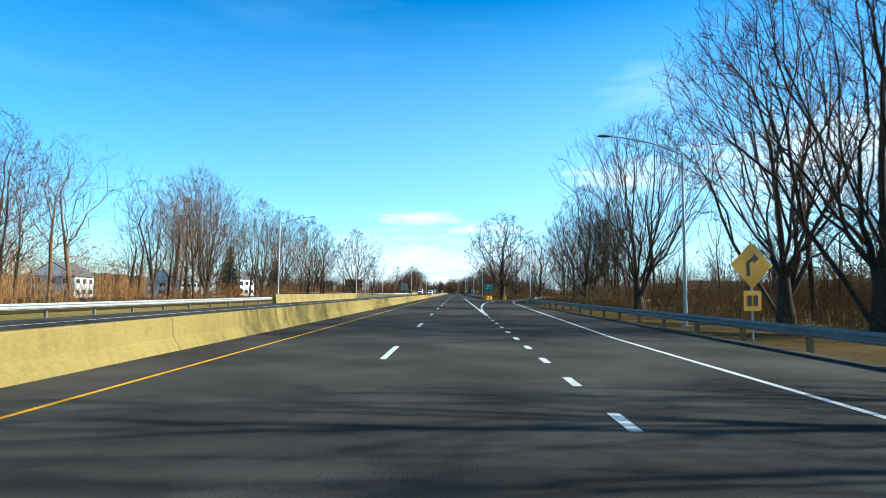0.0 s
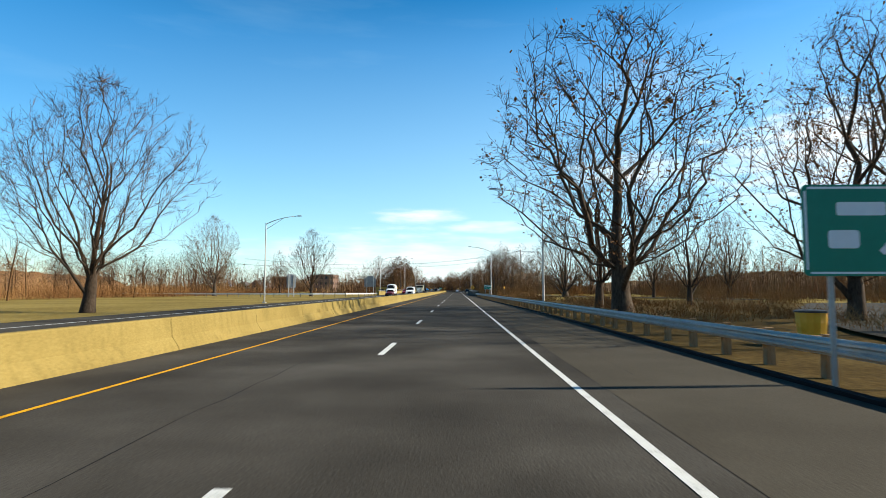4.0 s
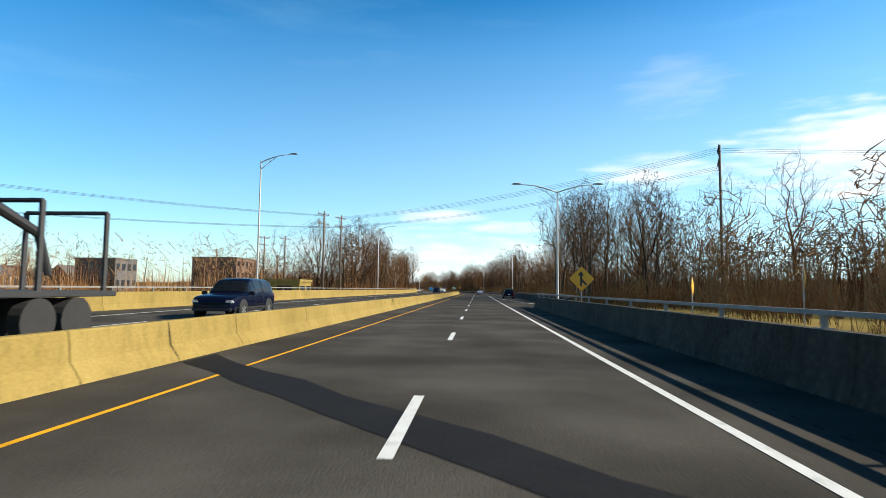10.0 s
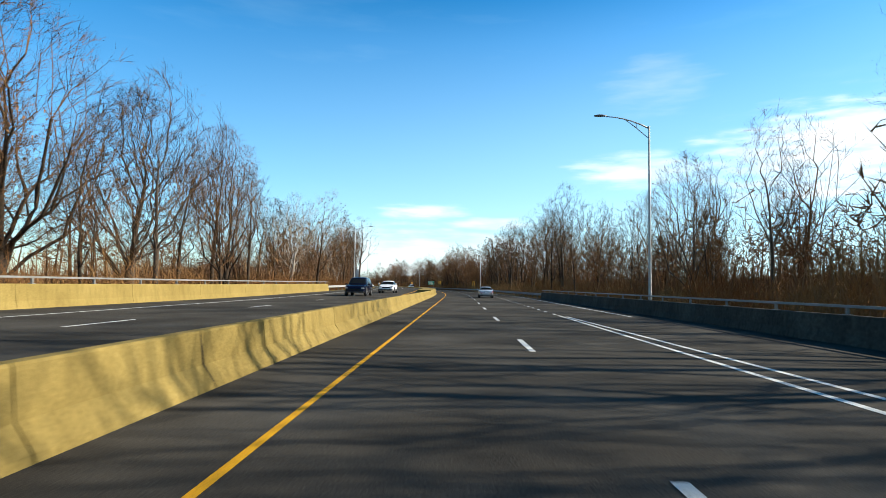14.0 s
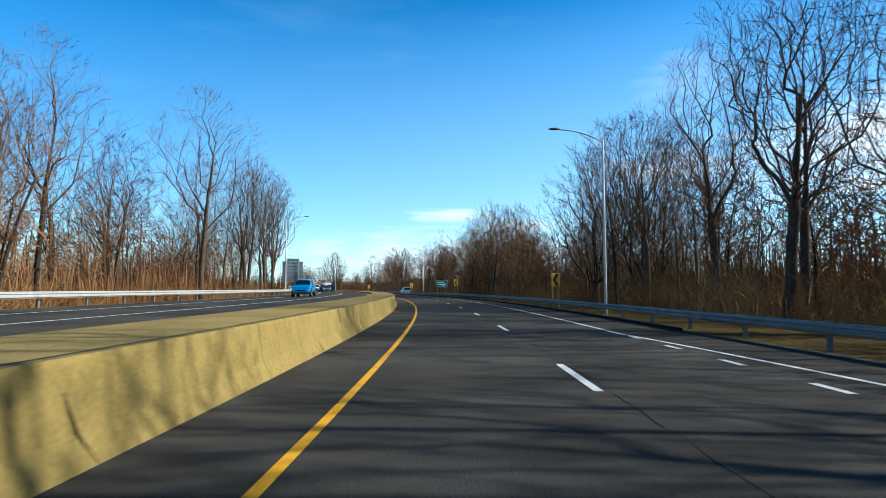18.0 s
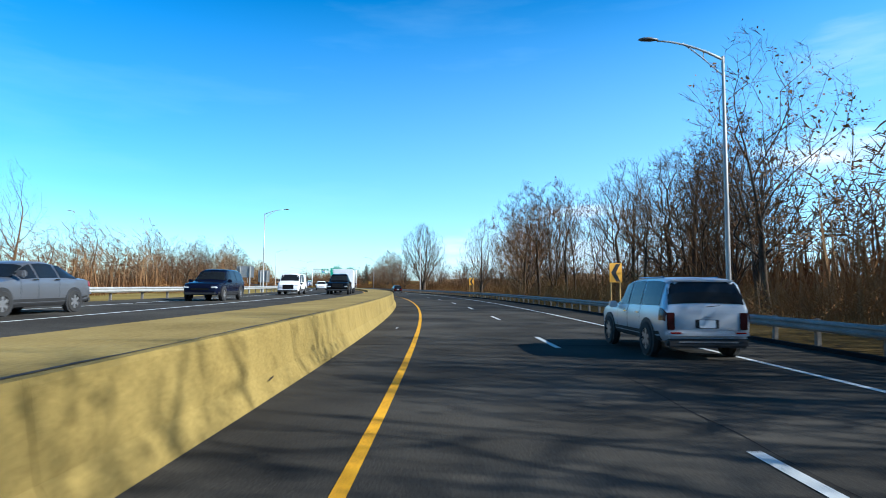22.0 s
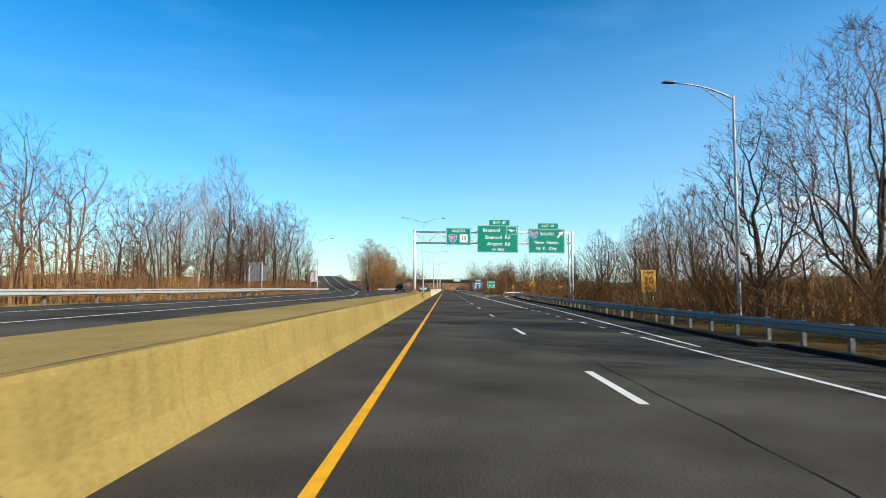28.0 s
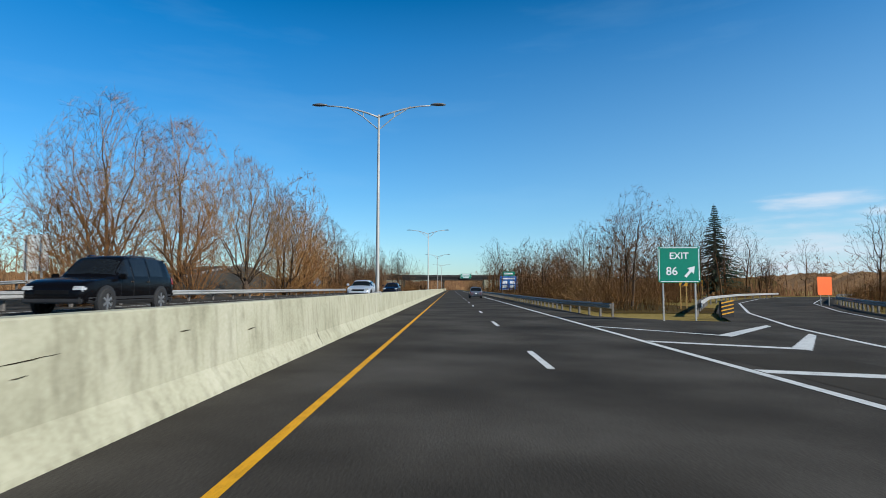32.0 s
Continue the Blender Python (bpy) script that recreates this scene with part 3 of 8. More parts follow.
tagged(sweep("kerb_loop", 815, 930, ((lambda s: OUT86(s) + 1.6, -0.1), (lambda s: OUT86(s) + 1.6, 0.11), (lambda s: OUT86(s) + 1.8, 0.11), (lambda s: OUT86(s) + 1.82, -0.1)), TAR, closed=True), "dark asphalt kerb edge", "kerb", kind="structure")
tagged(sweep("kerb_bend", 530, 815, ((6.3, -0.1), (6.3, 0.1), (6.46, 0.1), (6.48, -0.1)), TAR, closed=True), "dark asphalt kerb edge", "kerb", kind="structure")


# median barriers, each cast length a piece of its own
def cast_run(name, label, s0, s1, piece, profile, mat, gap=0.03, extra=None):
    base = empty(name)
    tagged(base, label, "barrier", kind="structure")
    s, i = s0, 0
    while s < s1 - 0.5:
        e = min(s + piece, s1)
        ob = sweep("panel", s + gap / 2, e - gap / 2, profile, mat, base, step=3.1, closed=True)
        s, i = e, i + 1
    sweep("joint_core", s0, s1, [(x if callable(x) else x, z) for x, z in extra], JOINT, base, closed=True)
    return base


THIN = ((WALL, -0.02), (WALL - 0.03, 0.08), (WALL - 0.20, 0.33), (WALL - 0.25, 0.79), (WALL - 0.27, 0.82), (WALL - 0.43, 0.82), (WALL - 0.45, 0.79), (WALL - 0.50, 0.33), (WALL - 0.67, 0.08), (WALL - 0.70, -0.02))
THIN_CORE = ((WALL - 0.25, 0), (WALL - 0.3, 0.78), (WALL - 0.40, 0.78), (WALL - 0.45, 0))
cast_run("median_barrier", "sunlit tan concrete median barrier with stains and open joints", -120, 470, 6.1, THIN, CONCRETE, 0.025, THIN_CORE)
WIDE = ((WALL, -0.02), (WALL - 0.03, 0.06), (WALL - 0.16, 0.28), (WALL - 0.26, 0.88), (WALL - 0.285, 0.93), (WALL - 0.4, 0.93), (WALL - 0.405, 0.8), (WALL - 0.5, 0.8), (WALL - 0.5, -0.02))
cast_run("median_wall", "tan concrete median wall with rounded coping", 470, 908, 6.1, WIDE, CONCRETE, 0.012, ((WALL - 0.28, 0), (WALL - 0.30, 0.78), (WALL - 0.48, 0.78), (WALL - 0.48, 0)))
tagged(sweep("median_top", 470, 908, ((WALL - 0.51, 0), (WALL - 0.51, 0.81), (WALL - 0.435, 0.815), (WALL - 0.435, 0.924), (lambda s: FAR0(s) + 0.02, lambda s: 0.9), (lambda s: FAR0(s) + 0.02, 0)), CONCRETE_TOP, closed=True), "weathered tan concrete slab on top of the median wall", "median", kind="structure")
# a ragged dark ribbon laid over the gap behind the coping
dv, df = [], []
drnd = random.Random(77)
w = 0.06
for i in range(720):
    s = 471 + i * 0.6
    w = min(0.065, max(0.018, w + drnd.uniform(-0.02, 0.02)))
    x = WALL - 0.405 + drnd.uniform(-0.012, 0.012)
    dv += [P(s, x, 0.934), P(s, x - w, 0.934)]
    if i:
        df.append((2 * i - 2, 2 * i - 1, 2 * i + 1, 2 * i))
dm = bpy.data.meshes.new("gap_dirt")
dm.from_pydata(dv, [], df)
dm.materials.append(JOINT)
tagged(new("gap_dirt", dm), "dark ragged line along the gap behind the coping", "dirt", kind="stuff")
# cracks across the slab and crumbs broken from its edge
sv, sf = [], []
for _ in range(46):
    s = drnd.uniform(480, 895)
    x0, x1, skew = WALL - 0.45, FAR0(s) + 0.05, drnd.uniform(-1.6, 1.6)
    k = len(sv)
    for j in range(9):
        x, q = x0 + (x1 - x0) * j / 8, s + skew * j / 8 + drnd.uniform(-0.12, 0.12)
        z, w = 0.9 + 0.024 * (x - FAR0(s)) / (WALL - 0.435 - FAR0(s)) + 0.005, drnd.uniform(0.004, 0.022)
        sv += [P(q - w, x, z), P(q + w, x, z)]
    sf += [(k + 2 * j, k + 2 * j + 1, k + 2 * j + 3, k + 2 * j + 2) for j in range(8)]
sm = bpy.data.meshes.new("slab_cracks")
sm.from_pydata(sv, [], sf)
sm.materials.append(JOINT)
tagged(new("slab_cracks", sm), "dark cracks across the concrete slab of the median", "crack", kind="stuff")
cv, cf = [], []
for _ in range(900):
    s = drnd.uniform(475, 905)
    x = drnd.choice((FAR0(s) + abs(drnd.gauss(0.05, 0.12)), WALL - 0.43 - abs(drnd.gauss(0, 0.1))))
    z = 0.898 + 0.024 * (x - FAR0(s)) / (WALL - 0.435 - FAR0(s))
    r = drnd.uniform(0.006, 0.02)
    k = len(cv)
    cv += [P(s - r * 1.6, x, z), P(s, x - r, z), P(s + r * 1.4, x + r * 0.3, z), P(s, x + r, z), P(s + r * 0.2, x, z + r * 0.9)]
    cf += [(k, k + 1, k + 4), (k + 1, k + 2, k + 4), (k + 2, k + 3, k + 4), (k + 3, k, k + 4)]
cm = bpy.data.meshes.new("concrete_crumbs")
cm.from_pydata(cv, [], cf)
cm.materials.append(CONCRETE)
tagged(new("concrete_crumbs", cm), "crumbs of broken concrete on the median slab", "rubble", kind="stuff")
TALL = ((WALL, -0.02), (WALL - 0.02, 0.06), (WALL - 0.2, 0.35), (WALL - 0.26, 1.26), (WALL - 0.28, 1.28), (WALL - 0.56, 1.28), (WALL - 0.58, 1.26), (WALL - 0.66, 0.35), (WALL - 0.84, 0.06), (WALL - 0.84, -0.02))
cast_run("median_wall_tall", "tall pale new concrete median wall with stain streaks", 908, 1300, 9.0, TALL, CONCRETE_PALE, 0.015, ((WALL - 0.28, 0), (WALL - 0.31, 1.25), (WALL - 0.53, 1.25), (WALL - 0.56, 0)))


def parapet(name, label, s0, s1, x, side, h, mat, rail=True, piece=7.6, z=0.0, posts=3.8):
    """A concrete bridge parapet of cast lengths with a steel rail on short posts."""
    base = tagged(empty(name), label, "parapet", kind="structure")
    zz = (lambda a: (lambda s: value(z, s) + a))
    prof = [((lambda s, d=d: value(x, s) + side * d), zz(a)) for d, a in ((0, -0.1), (0.12, 0.3), (0.18, h - 0.03), (0.2, h), (0.46, h), (0.48, h - 0.03), (0.48, -0.1))]
    s = s0
    while s < s1 - 0.5:
        e = min(s + piece, s1)
        sweep("panel", s + 0.01, e - 0.01, prof, mat, base, step=4, closed=True)
        s = e
    if rail:
        rp = [((lambda s, d=d: value(x, s) + side * 0.32 + d), zz(h + a)) for d, a in ((-0.05, 0.22), (0.05, 0.22), (0.05, 0.3), (-0.05, 0.3))]
        sweep("rail", s0, s1, rp, RAIL_DULL, base, step=4, closed=True)
        pm = bmesh.new()
        box(pm, -0.04, -0.045, 0, 0.04, 0.045, 0.23, 0.006)
        box(pm, -0.1, -0.1, -0.01, 0.1, 0.1, 0.02)
        me = bpy.data.meshes.new("rail_post")
        pm.to_mesh(me)
        pm.free()
        me.materials.append(RAIL_DULL)
        s = s0 + 1
        while s < s1:
            o = new("rail_post", me)
            o.parent = base
            o.matrix_world = at(s, value(x, s) + side * 0.32, value(z, s) + h)
            s += posts
    return base


# the two right-hand parapets carry their shade in a darkened concrete colour
parapet("bridge_parapet", "grey concrete bridge parapet, colour darkened for its shade, with a steel rail", 243, 333, 6.0, 1, 0.98, CONCRETE_SHADED)
parapet("bridge_parapet_ramp", "grey concrete parapet, colour darkened for its shade, with a steel rail beside the entry lane", 338, 470, ramp_line((338, 9.9), (420, 9.5), (470, 9.1)), 1, 0.85, CONCRETE_SHADED)
parapet("bridge_parapet_opposite", "sunlit tan concrete parapet with a steel rail", 255, 470, FAR1, -1, 0.95, CONCRETE, z=FARZ)
old = parapet("bridge_parapet_old", "old tan concrete balustrade with dark boxes for its openings beside the opposite road", 62, 112, -18.0, -1, 0.98, CONCRETE_TOP, rail=False, z=FARZ)
# dark boxes on the face stand in for the shade inside the openings
om = bmesh.new()
box(om, -0.02, -0.16, 0.34, 0.012, 0.16, 0.72, 0.01)
slot = bpy.data.meshes.new("opening")
om.to_mesh(slot)
om.free()
slot.materials.append(JOINT)
for i in range(96):
    if i % 12 in (10, 11):
        continue
    s = 63 + i * 0.51
    o = new("opening", slot)
    o.parent = old
    o.matrix_world = at(s, -18.128, FARZ(s)) @ Matrix.Rotation(radians(-4), 4, "Y")

# ---- guardrails, lamps, signs ----
def guardrail(s0, s1, x, label, post_mat, post_w=0.15, spacing=1.905, z=0.0, side=1, rail_h=0.70, rail_mat=None, post_h=None, thrie=False):
    """A corrugated steel beam on blockouts and posts. side: where the posts stand, 1 to the right of the beam."""
    base = tagged(empty("guardrail"), label, "guardrail", kind="structure")
    zz = lambda a: (lambda s: value(z, s) + a)
    wave = ((0.0, -0.155), (0.015, -0.13), (0.075, -0.1), (0.08, -0.06), (0.02, -0.02), (0.02, 0.02), (0.08, 0.06), (0.075, 0.1), (0.015, 0.13), (0.0, 0.155))
    front = [((lambda s, d=d: value(x, s) - side * d), zz(rail_h - 0.155 + a)) for d, a in wave]
    back = [((lambda s, d=d: value(x, s) - side * (d - 0.012)), zz(rail_h - 0.155 + a)) for d, a in wave[::-1]]
    sweep("beam", s0, s1, front + back, rail_mat or STEEL, base, step=3.81, closed=True)
    pm = bmesh.new()
    ph = post_h or rail_h + 0.02
    box(pm, -post_w / 2, -post_w / 2, -0.25, post_w / 2, post_w / 2, ph, 0.008)
    me = bpy.data.meshes.new("post")
    pm.to_mesh(me)
    pm.free()
    me.materials.append(post_mat)
    bm2 = bmesh.new()
    box(bm2, -0.075, -0.07, rail_h - 0.33, 0.075, 0.07, rail_h + 0.0, 0.006)
    mb = bpy.data.meshes.new("blockout")
    bm2.to_mesh(mb)
    bm2.free()
    mb.materials.append(post_mat)
    s = s0 + 0.4
    rnd = random.Random(int(s0 * 7))
    while s < s1:
        o = new("post", me)
        o.parent = base
        o.matrix_world = at(s, value(x, s) + side * (0.19 + post_w / 2), value(z, s), rnd.uniform(-2, 2)) @ Matrix.Rotation(radians(rnd.uniform(-1.2, 1.2)), 4, "Y")
        o = new("blockout", mb)
        o.parent = base
        o.matrix_world = at(s, value(x, s) + side * 0.1, value(z, s))
        s += spacing
    return base


guardrail(-60, 112, ramp_line((-60, 11.5), (20, 11.5), (70, 11.6), (95, 13.4), (112, 16.4)), "weathered steel guardrail in tree shade beside the exit lane", POST_WOOD, spacing=3.81, rail_mat=RAIL_DULL)
guardrail(112, 160, lambda s: OFF_R(s) + 0.6, "steel guardrail along the bending exit ramp", POST_WOOD, spacing=3.81, rail_mat=RAIL_DULL)
guardrail(116, 243, ramp_line((116, 8.3), (155, 7.8), (207, 6.95), (225, 6.6), (243, 6.1)), "grey steel guardrail on brown wooden posts above the kerb", POST_WOOD, 0.18)
guardrail(470, 640, ramp_line((470, 9.3), (500, 8.0), (530, 7.1), (640, 7.0)), "dull steel guardrail on steel posts beside the wood", STEEL_POST, 0.12, 3.81, rail_mat=RAIL_DULL)
guardrail(640, 817, ramp_line((640, 7.0), (755, 7.2), (817, 7.2)), "steel guardrail on steel posts round the outside of the bend", STEEL_POST, 0.12, rail_mat=RAIL_DULL)
guardrail(817, 1012, lambda s: max(7.2, OUT86(s) + 2.3), "steel guardrail round the outside of the loop ramp", STEEL_POST, 0.12, rail_mat=RAIL_DULL)
guardrail(948, 1150, ramp_line((948, 6.9), (958, 5.9), (1150, 5.9)), "steel guardrail with turned-down end past the gore", STEEL_POST, 0.12, rail_mat=RAIL_DULL)
guardrail(950, 1022, lambda s: IN86(s) - 3.0, "bright steel guardrail on the inner side of the loop ramp", STEEL_POST, 0.12, 3.81, side=-1)
guardrail(-60, 62, -18.6, "sun-bleached steel guardrail beside the opposite road", STEEL_POST, 0.12, 3.81, FARZ, -1)


def bent_rail(way, label):
    """A guardrail along a bending line of (way, offset) points."""
    base = tagged(empty("guardrail"), label, "guardrail", kind="structure")
    pts = [P(s, x, 0) for s, x in way]
    b = bmesh.new()
    rings = []
    for i, p in enumerate(pts):
        d = (pts[min(i + 1, len(pts) - 1)] - pts[max(i - 1, 0)]).normalized()
        side = Vector((d.y, -d.x, 0))
        rings.append([b.verts.new(p + side * a + Vector((0, 0, z))) for a, z in ((0, 0.4), (0.07, 0.46), (0.02, 0.55), (0.07, 0.64), (0, 0.71), (-0.02, 0.71), (-0.02, 0.4))])
    for p, q in zip(rings, rings[1:]):
        for k in range(7):
            b.faces.new((p[k], p[(k + 1) % 7], q[(k + 1) % 7], q[k]))
    bmesh.ops.recalc_face_normals(b, faces=b.faces)
    # beam paler than the other rails: sunlight put into its colour
    part("beam", b, PALE_STEEL, base)
    for p in pts:
        b = bmesh.new()
        box(b, -0.06, -0.06, -0.3, 0.06, 0.06, 0.7, 0.006, Matrix.Translation(p))
        part("post", b, STEEL_POST, base)
    return base


LOOP_S = ramp_line((0, 262), (14, 249), (24, 243), (34, 240.5), (46, 241), (66, 246), (90, 256))
LOOP_X = ramp_line((0, -19.0), (14, -20.5), (24, -24.5), (34, -32.5), (46, -45), (66, -64), (90, -86))
bent_rail([(LOOP_S(k * 3.0), LOOP_X(k * 3.0)) for k in range(31)], "steel guardrail, coloured pale for sunlight, curving away across the grass")
guardrail(470, 860, lambda s: FAR1(s) - 0.5, "sun-bleached steel guardrail beside the opposite road", STEEL_POST, 0.12, 3.81, FARZ, -1)
BANK_Z = lambda s: FARZ(s) if s < 905 else UP_Z(s)
guardrail(860, 1058, lambda s: min(FAR1(s) - 2.5, UP_X(s) - UP_W(s) - 0.6) if s > 880 else FAR1(s) - 2.5, "sun-bleached steel guardrail following the climbing ramp", STEEL_POST, 0.12, 3.81, BANK_Z, -1)
guardrail(952, 1058, lambda s: UP_X(s) + UP_W(s) + 0.4, "steel guardrail on the inner side of the climbing ramp", STEEL_POST, 0.12, 3.81, BANK_Z, 1)
guardrail(925, 1010, lambda s: -17.6 - (s - 925) * 0.02, "steel guardrail with flared end at the opposite gore", STEEL_POST, 0.12, 3.81, FARZ, -1)


def mesh_of(bm, name, mat, smooth=False):
    me = bpy.data.meshes.new(name)
    bm.to_mesh(me)
    bm.free()
    me.materials.append(mat)
    if smooth:
        me.polygons.foreach_set("use_smooth", [True] * len(me.polygons))
    return me


def lamp(height, arms, arm_len, label, rise=0.9, truss=True):
    """A highway lamp: tapered pole, base plate, arms with a strut, cobra heads. Arms point along x."""
    e = tagged(empty("street_lamp"), label, "street lamp", "highway lamps")
    b = bmesh.new()
    tube(b, [(0, 0, -0.1), (0, 0, 0.4), (0, 0, height * 0.5), (0, 0, height)], [0.105, 0.1, 0.078, 0.055], 12)
    part("pole", b, LAMP_STEEL, e, smooth=True)
    b = bmesh.new()
    box(b, -0.2, -0.2, -0.1, 0.2, 0.2, 0.04, 0.01)
    for sx in (-0.15, 0.15):
        for sy in (-0.15, 0.15):
            tube(b, [(sx, sy, 0.04), (sx, sy, 0.1)], 0.02, 6)
    part("base_plate", b, LAMP_STEEL, e)
    for d in arms:
        b = bmesh.new()
        pts = [(d * (0.05 + arm_len * u), 0, height - 0.12 + rise * math.sin(u * math.pi / 2) ** 0.9) for u in (0, 0.2, 0.4, 0.6, 0.8, 1.0)]
        tube(b, pts, [0.05, 0.047, 0.043, 0.04, 0.036, 0.032], 8)
        arm = part("arm", b, LAMP_STEEL, e, smooth=True)
        if truss:
            b = bmesh.new()
            tube(b, [(d * 0.06, 0, height - 0.75), (d * arm_len * 0.3, 0, height - 0.12), (d * arm_len * 0.62, 0, height + rise * 0.72)], 0.026, 6)
            tube(b, [(d * arm_len * 0.3, 0, height - 0.12), (d * arm_len * 0.3, 0, pts[2][2] - 0.12)], 0.02, 6)
            part("strut", b, LAMP_STEEL, e)
        b = bmesh.new()
        x0 = d * (arm_len + 0.02)
        secs = ((0, 0.05, 0.05), (0.12, 0.1, 0.07), (0.35, 0.16, 0.1), (0.62, 0.15, 0.08), (0.78, 0.06, 0.03))
        rings = []
        for u, w, h in secs:
            rings.append([b.verts.new((x0 + d * u, w * math.cos(a), height - 0.12 + rise + 0.04 + h * math.sin(a) * (1.0 if math.sin(a) > 0 else 0.45))) for a in (k * math.pi / 5 for k in range(10))])
        for p, q in zip(rings, rings[1:]):
            for k in range(10):
                b.faces.new((p[k], p[(k + 1) % 10], q[(k + 1) % 10], q[k]))
        b.faces.new(rings[0]), b.faces.new(rings[-1][::-1])
        bmesh.ops.recalc_face_normals(b, faces=b.faces)
        part("lamp_head", b, HEAD_GREY, e, "grey cobra lamp head", smooth=True)
    return e


ONE = "tall aluminium highway lamp with one curved arm over the road"
one = lamp(9.2, (-1,), 3.7, ONE)
one.matrix_world = at(156.7, 8.9, -0.1)
for s, x in ((93.7, 13.8), (30.0, 13.6), (220.9, 8.4)):
    copy_thing(one, at(s, x, -0.1))
tall = lamp(10.9, (-1,), 2.6, ONE, 0.7)
tall.matrix_world = at(428.9, 9.9, 0.75)
for s, x in ((543.5, 7.9), (647.0, 8.4), (759.6, 9.1), (826, 11.0)):
    copy_thing(tall, at(s, x, -0.1))
lamp(7.3, (-1,), 1.6, ONE, 0.6).matrix_world = at(930.0, 17.6, -0.1)
BESIDE = "tall aluminium highway lamp with one arm beside the opposite road"
left = lamp(9.6, (1,), 3.6, BESIDE)
left.matrix_world = at(177.5, -21.4, 0.0)
for s, x in ((264.5, -19.3), (68.0, -19.8), (127.0, -20.8)):
    copy_thing(left, at(s, x, 0.0))
left_tall = lamp(11.8, (1,), 2.6, BESIDE, 0.7)
left_tall.matrix_world = at(392.0, -18.9, 1.6)
for s, x, z in ((501.4, -20.9, 0.1), (598.5, -20.9, 0.1), (709.8, -22.6, 0.0), (810.8, -22.9, 0.0), (330, -18.9, 1.2), (925, -31.0, 0)):
    copy_thing(left_tall, at(s, x, z))
TWO = "tall aluminium double-armed highway lamp on concrete"
two = lamp(9.3, (-1, 1), 2.7, TWO, 0.6)
two.matrix_world = at(323.8, 6.9, -0.1)
for s, x, z in ((945.6, -5.68, 1.28), (1010.0, -5.68, 1.28), (1078.0, -5.68, 1.28), (1145.0, -5.68, 1.28)):
    copy_thing(two, at(s, x, z))
lamp(10.9, (-1, 1), 2.7, TWO, 0.7).matrix_world = at(887.3, -6.15, 0.93)


def letters(text, size, mat, parent, m, name="lettering", bold=0.012):
    """Text as a thin mesh, centred, facing -y."""
    cu = bpy.data.curves.new("text", "FONT")
    cu.body, cu.size, cu.align_x, cu.align_y, cu.extrude, cu.offset = text, size, "CENTER", "CENTER", 0.002, bold * size
    cu.resolution_u = 3
    tmp = new("text", cu)
    dg = bpy.context.evaluated_depsgraph_get()
    me = bpy.data.meshes.new_from_object(tmp.evaluated_get(dg))
    bpy.data.objects.remove(tmp)
    me.transform(m @ Matrix.Rotation(radians(90), 4, "X"))
    me.materials.clear()
    me.materials.append(mat)
    ob = new(name, me)
    ob.parent = parent
    return ob


def plate(w, h, r=0.08, t=0.02, y=0.0, cx=0.0, cz=0.0, turn=0.0):
    """A rounded plate in the xz plane, its face towards -y."""
    b = bmesh.new()
    pts = []
    for sx, sz, a0 in ((1, 1, 0), (-1, 1, 90), (-1, -1, 180), (1, -1, 270)):
        for k in range(5):
            a = radians(a0 + 22.5 * k)
            pts.append((sx * (w / 2 - r) + r * math.cos(a), sz * (h / 2 - r) + r * math.sin(a)))
    c, s_ = math.cos(radians(turn)), math.sin(radians(turn))
    vs = [b.verts.new((cx + px * c - pz * s_, y, cz + px * s_ + pz * c)) for px, pz in pts]
    f = b.faces.new(vs)
    ext = bmesh.ops.extrude_face_region(b, geom=[f])
    bmesh.ops.translate(b, vec=(0, t, 0), verts=[v for v in ext["geom"] if isinstance(v, bmesh.types.BMVert)])
    bmesh.ops.recalc_face_normals(b, faces=b.faces)
    return b


def poly(points, t=0.006, y=0.0):
    """A flat cut-out of (x, z) points, its face towards -y."""
    b = bmesh.new()
    f = b.faces.new([b.verts.new((px, y, pz)) for px, pz in points])
    ext = bmesh.ops.extrude_face_region(b, geom=[f])
    bmesh.ops.translate(b, vec=(0, t, 0), verts=[v for v in ext["geom"] if isinstance(v, bmesh.types.BMVert)])
    bmesh.ops.recalc_face_normals(b, faces=b.faces)
    return b


def bars(parent, rows, mat, y=-0.008):
    """Plain bars for writing that cannot be read: (cx, cz, w, h)."""
    for cx, cz, w, h in rows:
        part("writing_bar", plate(w, h, min(w, h) * 0.2, 0.004, y, cx, cz), mat, parent)


def posts(parent, xs, z0, z1, mat, w=0.07, y=0.07):
    for px in xs:
        b = bmesh.new()
        box(b, px - w / 2, y - w / 2, z0, px + w / 2, y + w / 2, z1, 0.006)
        part("post", b, mat, parent)


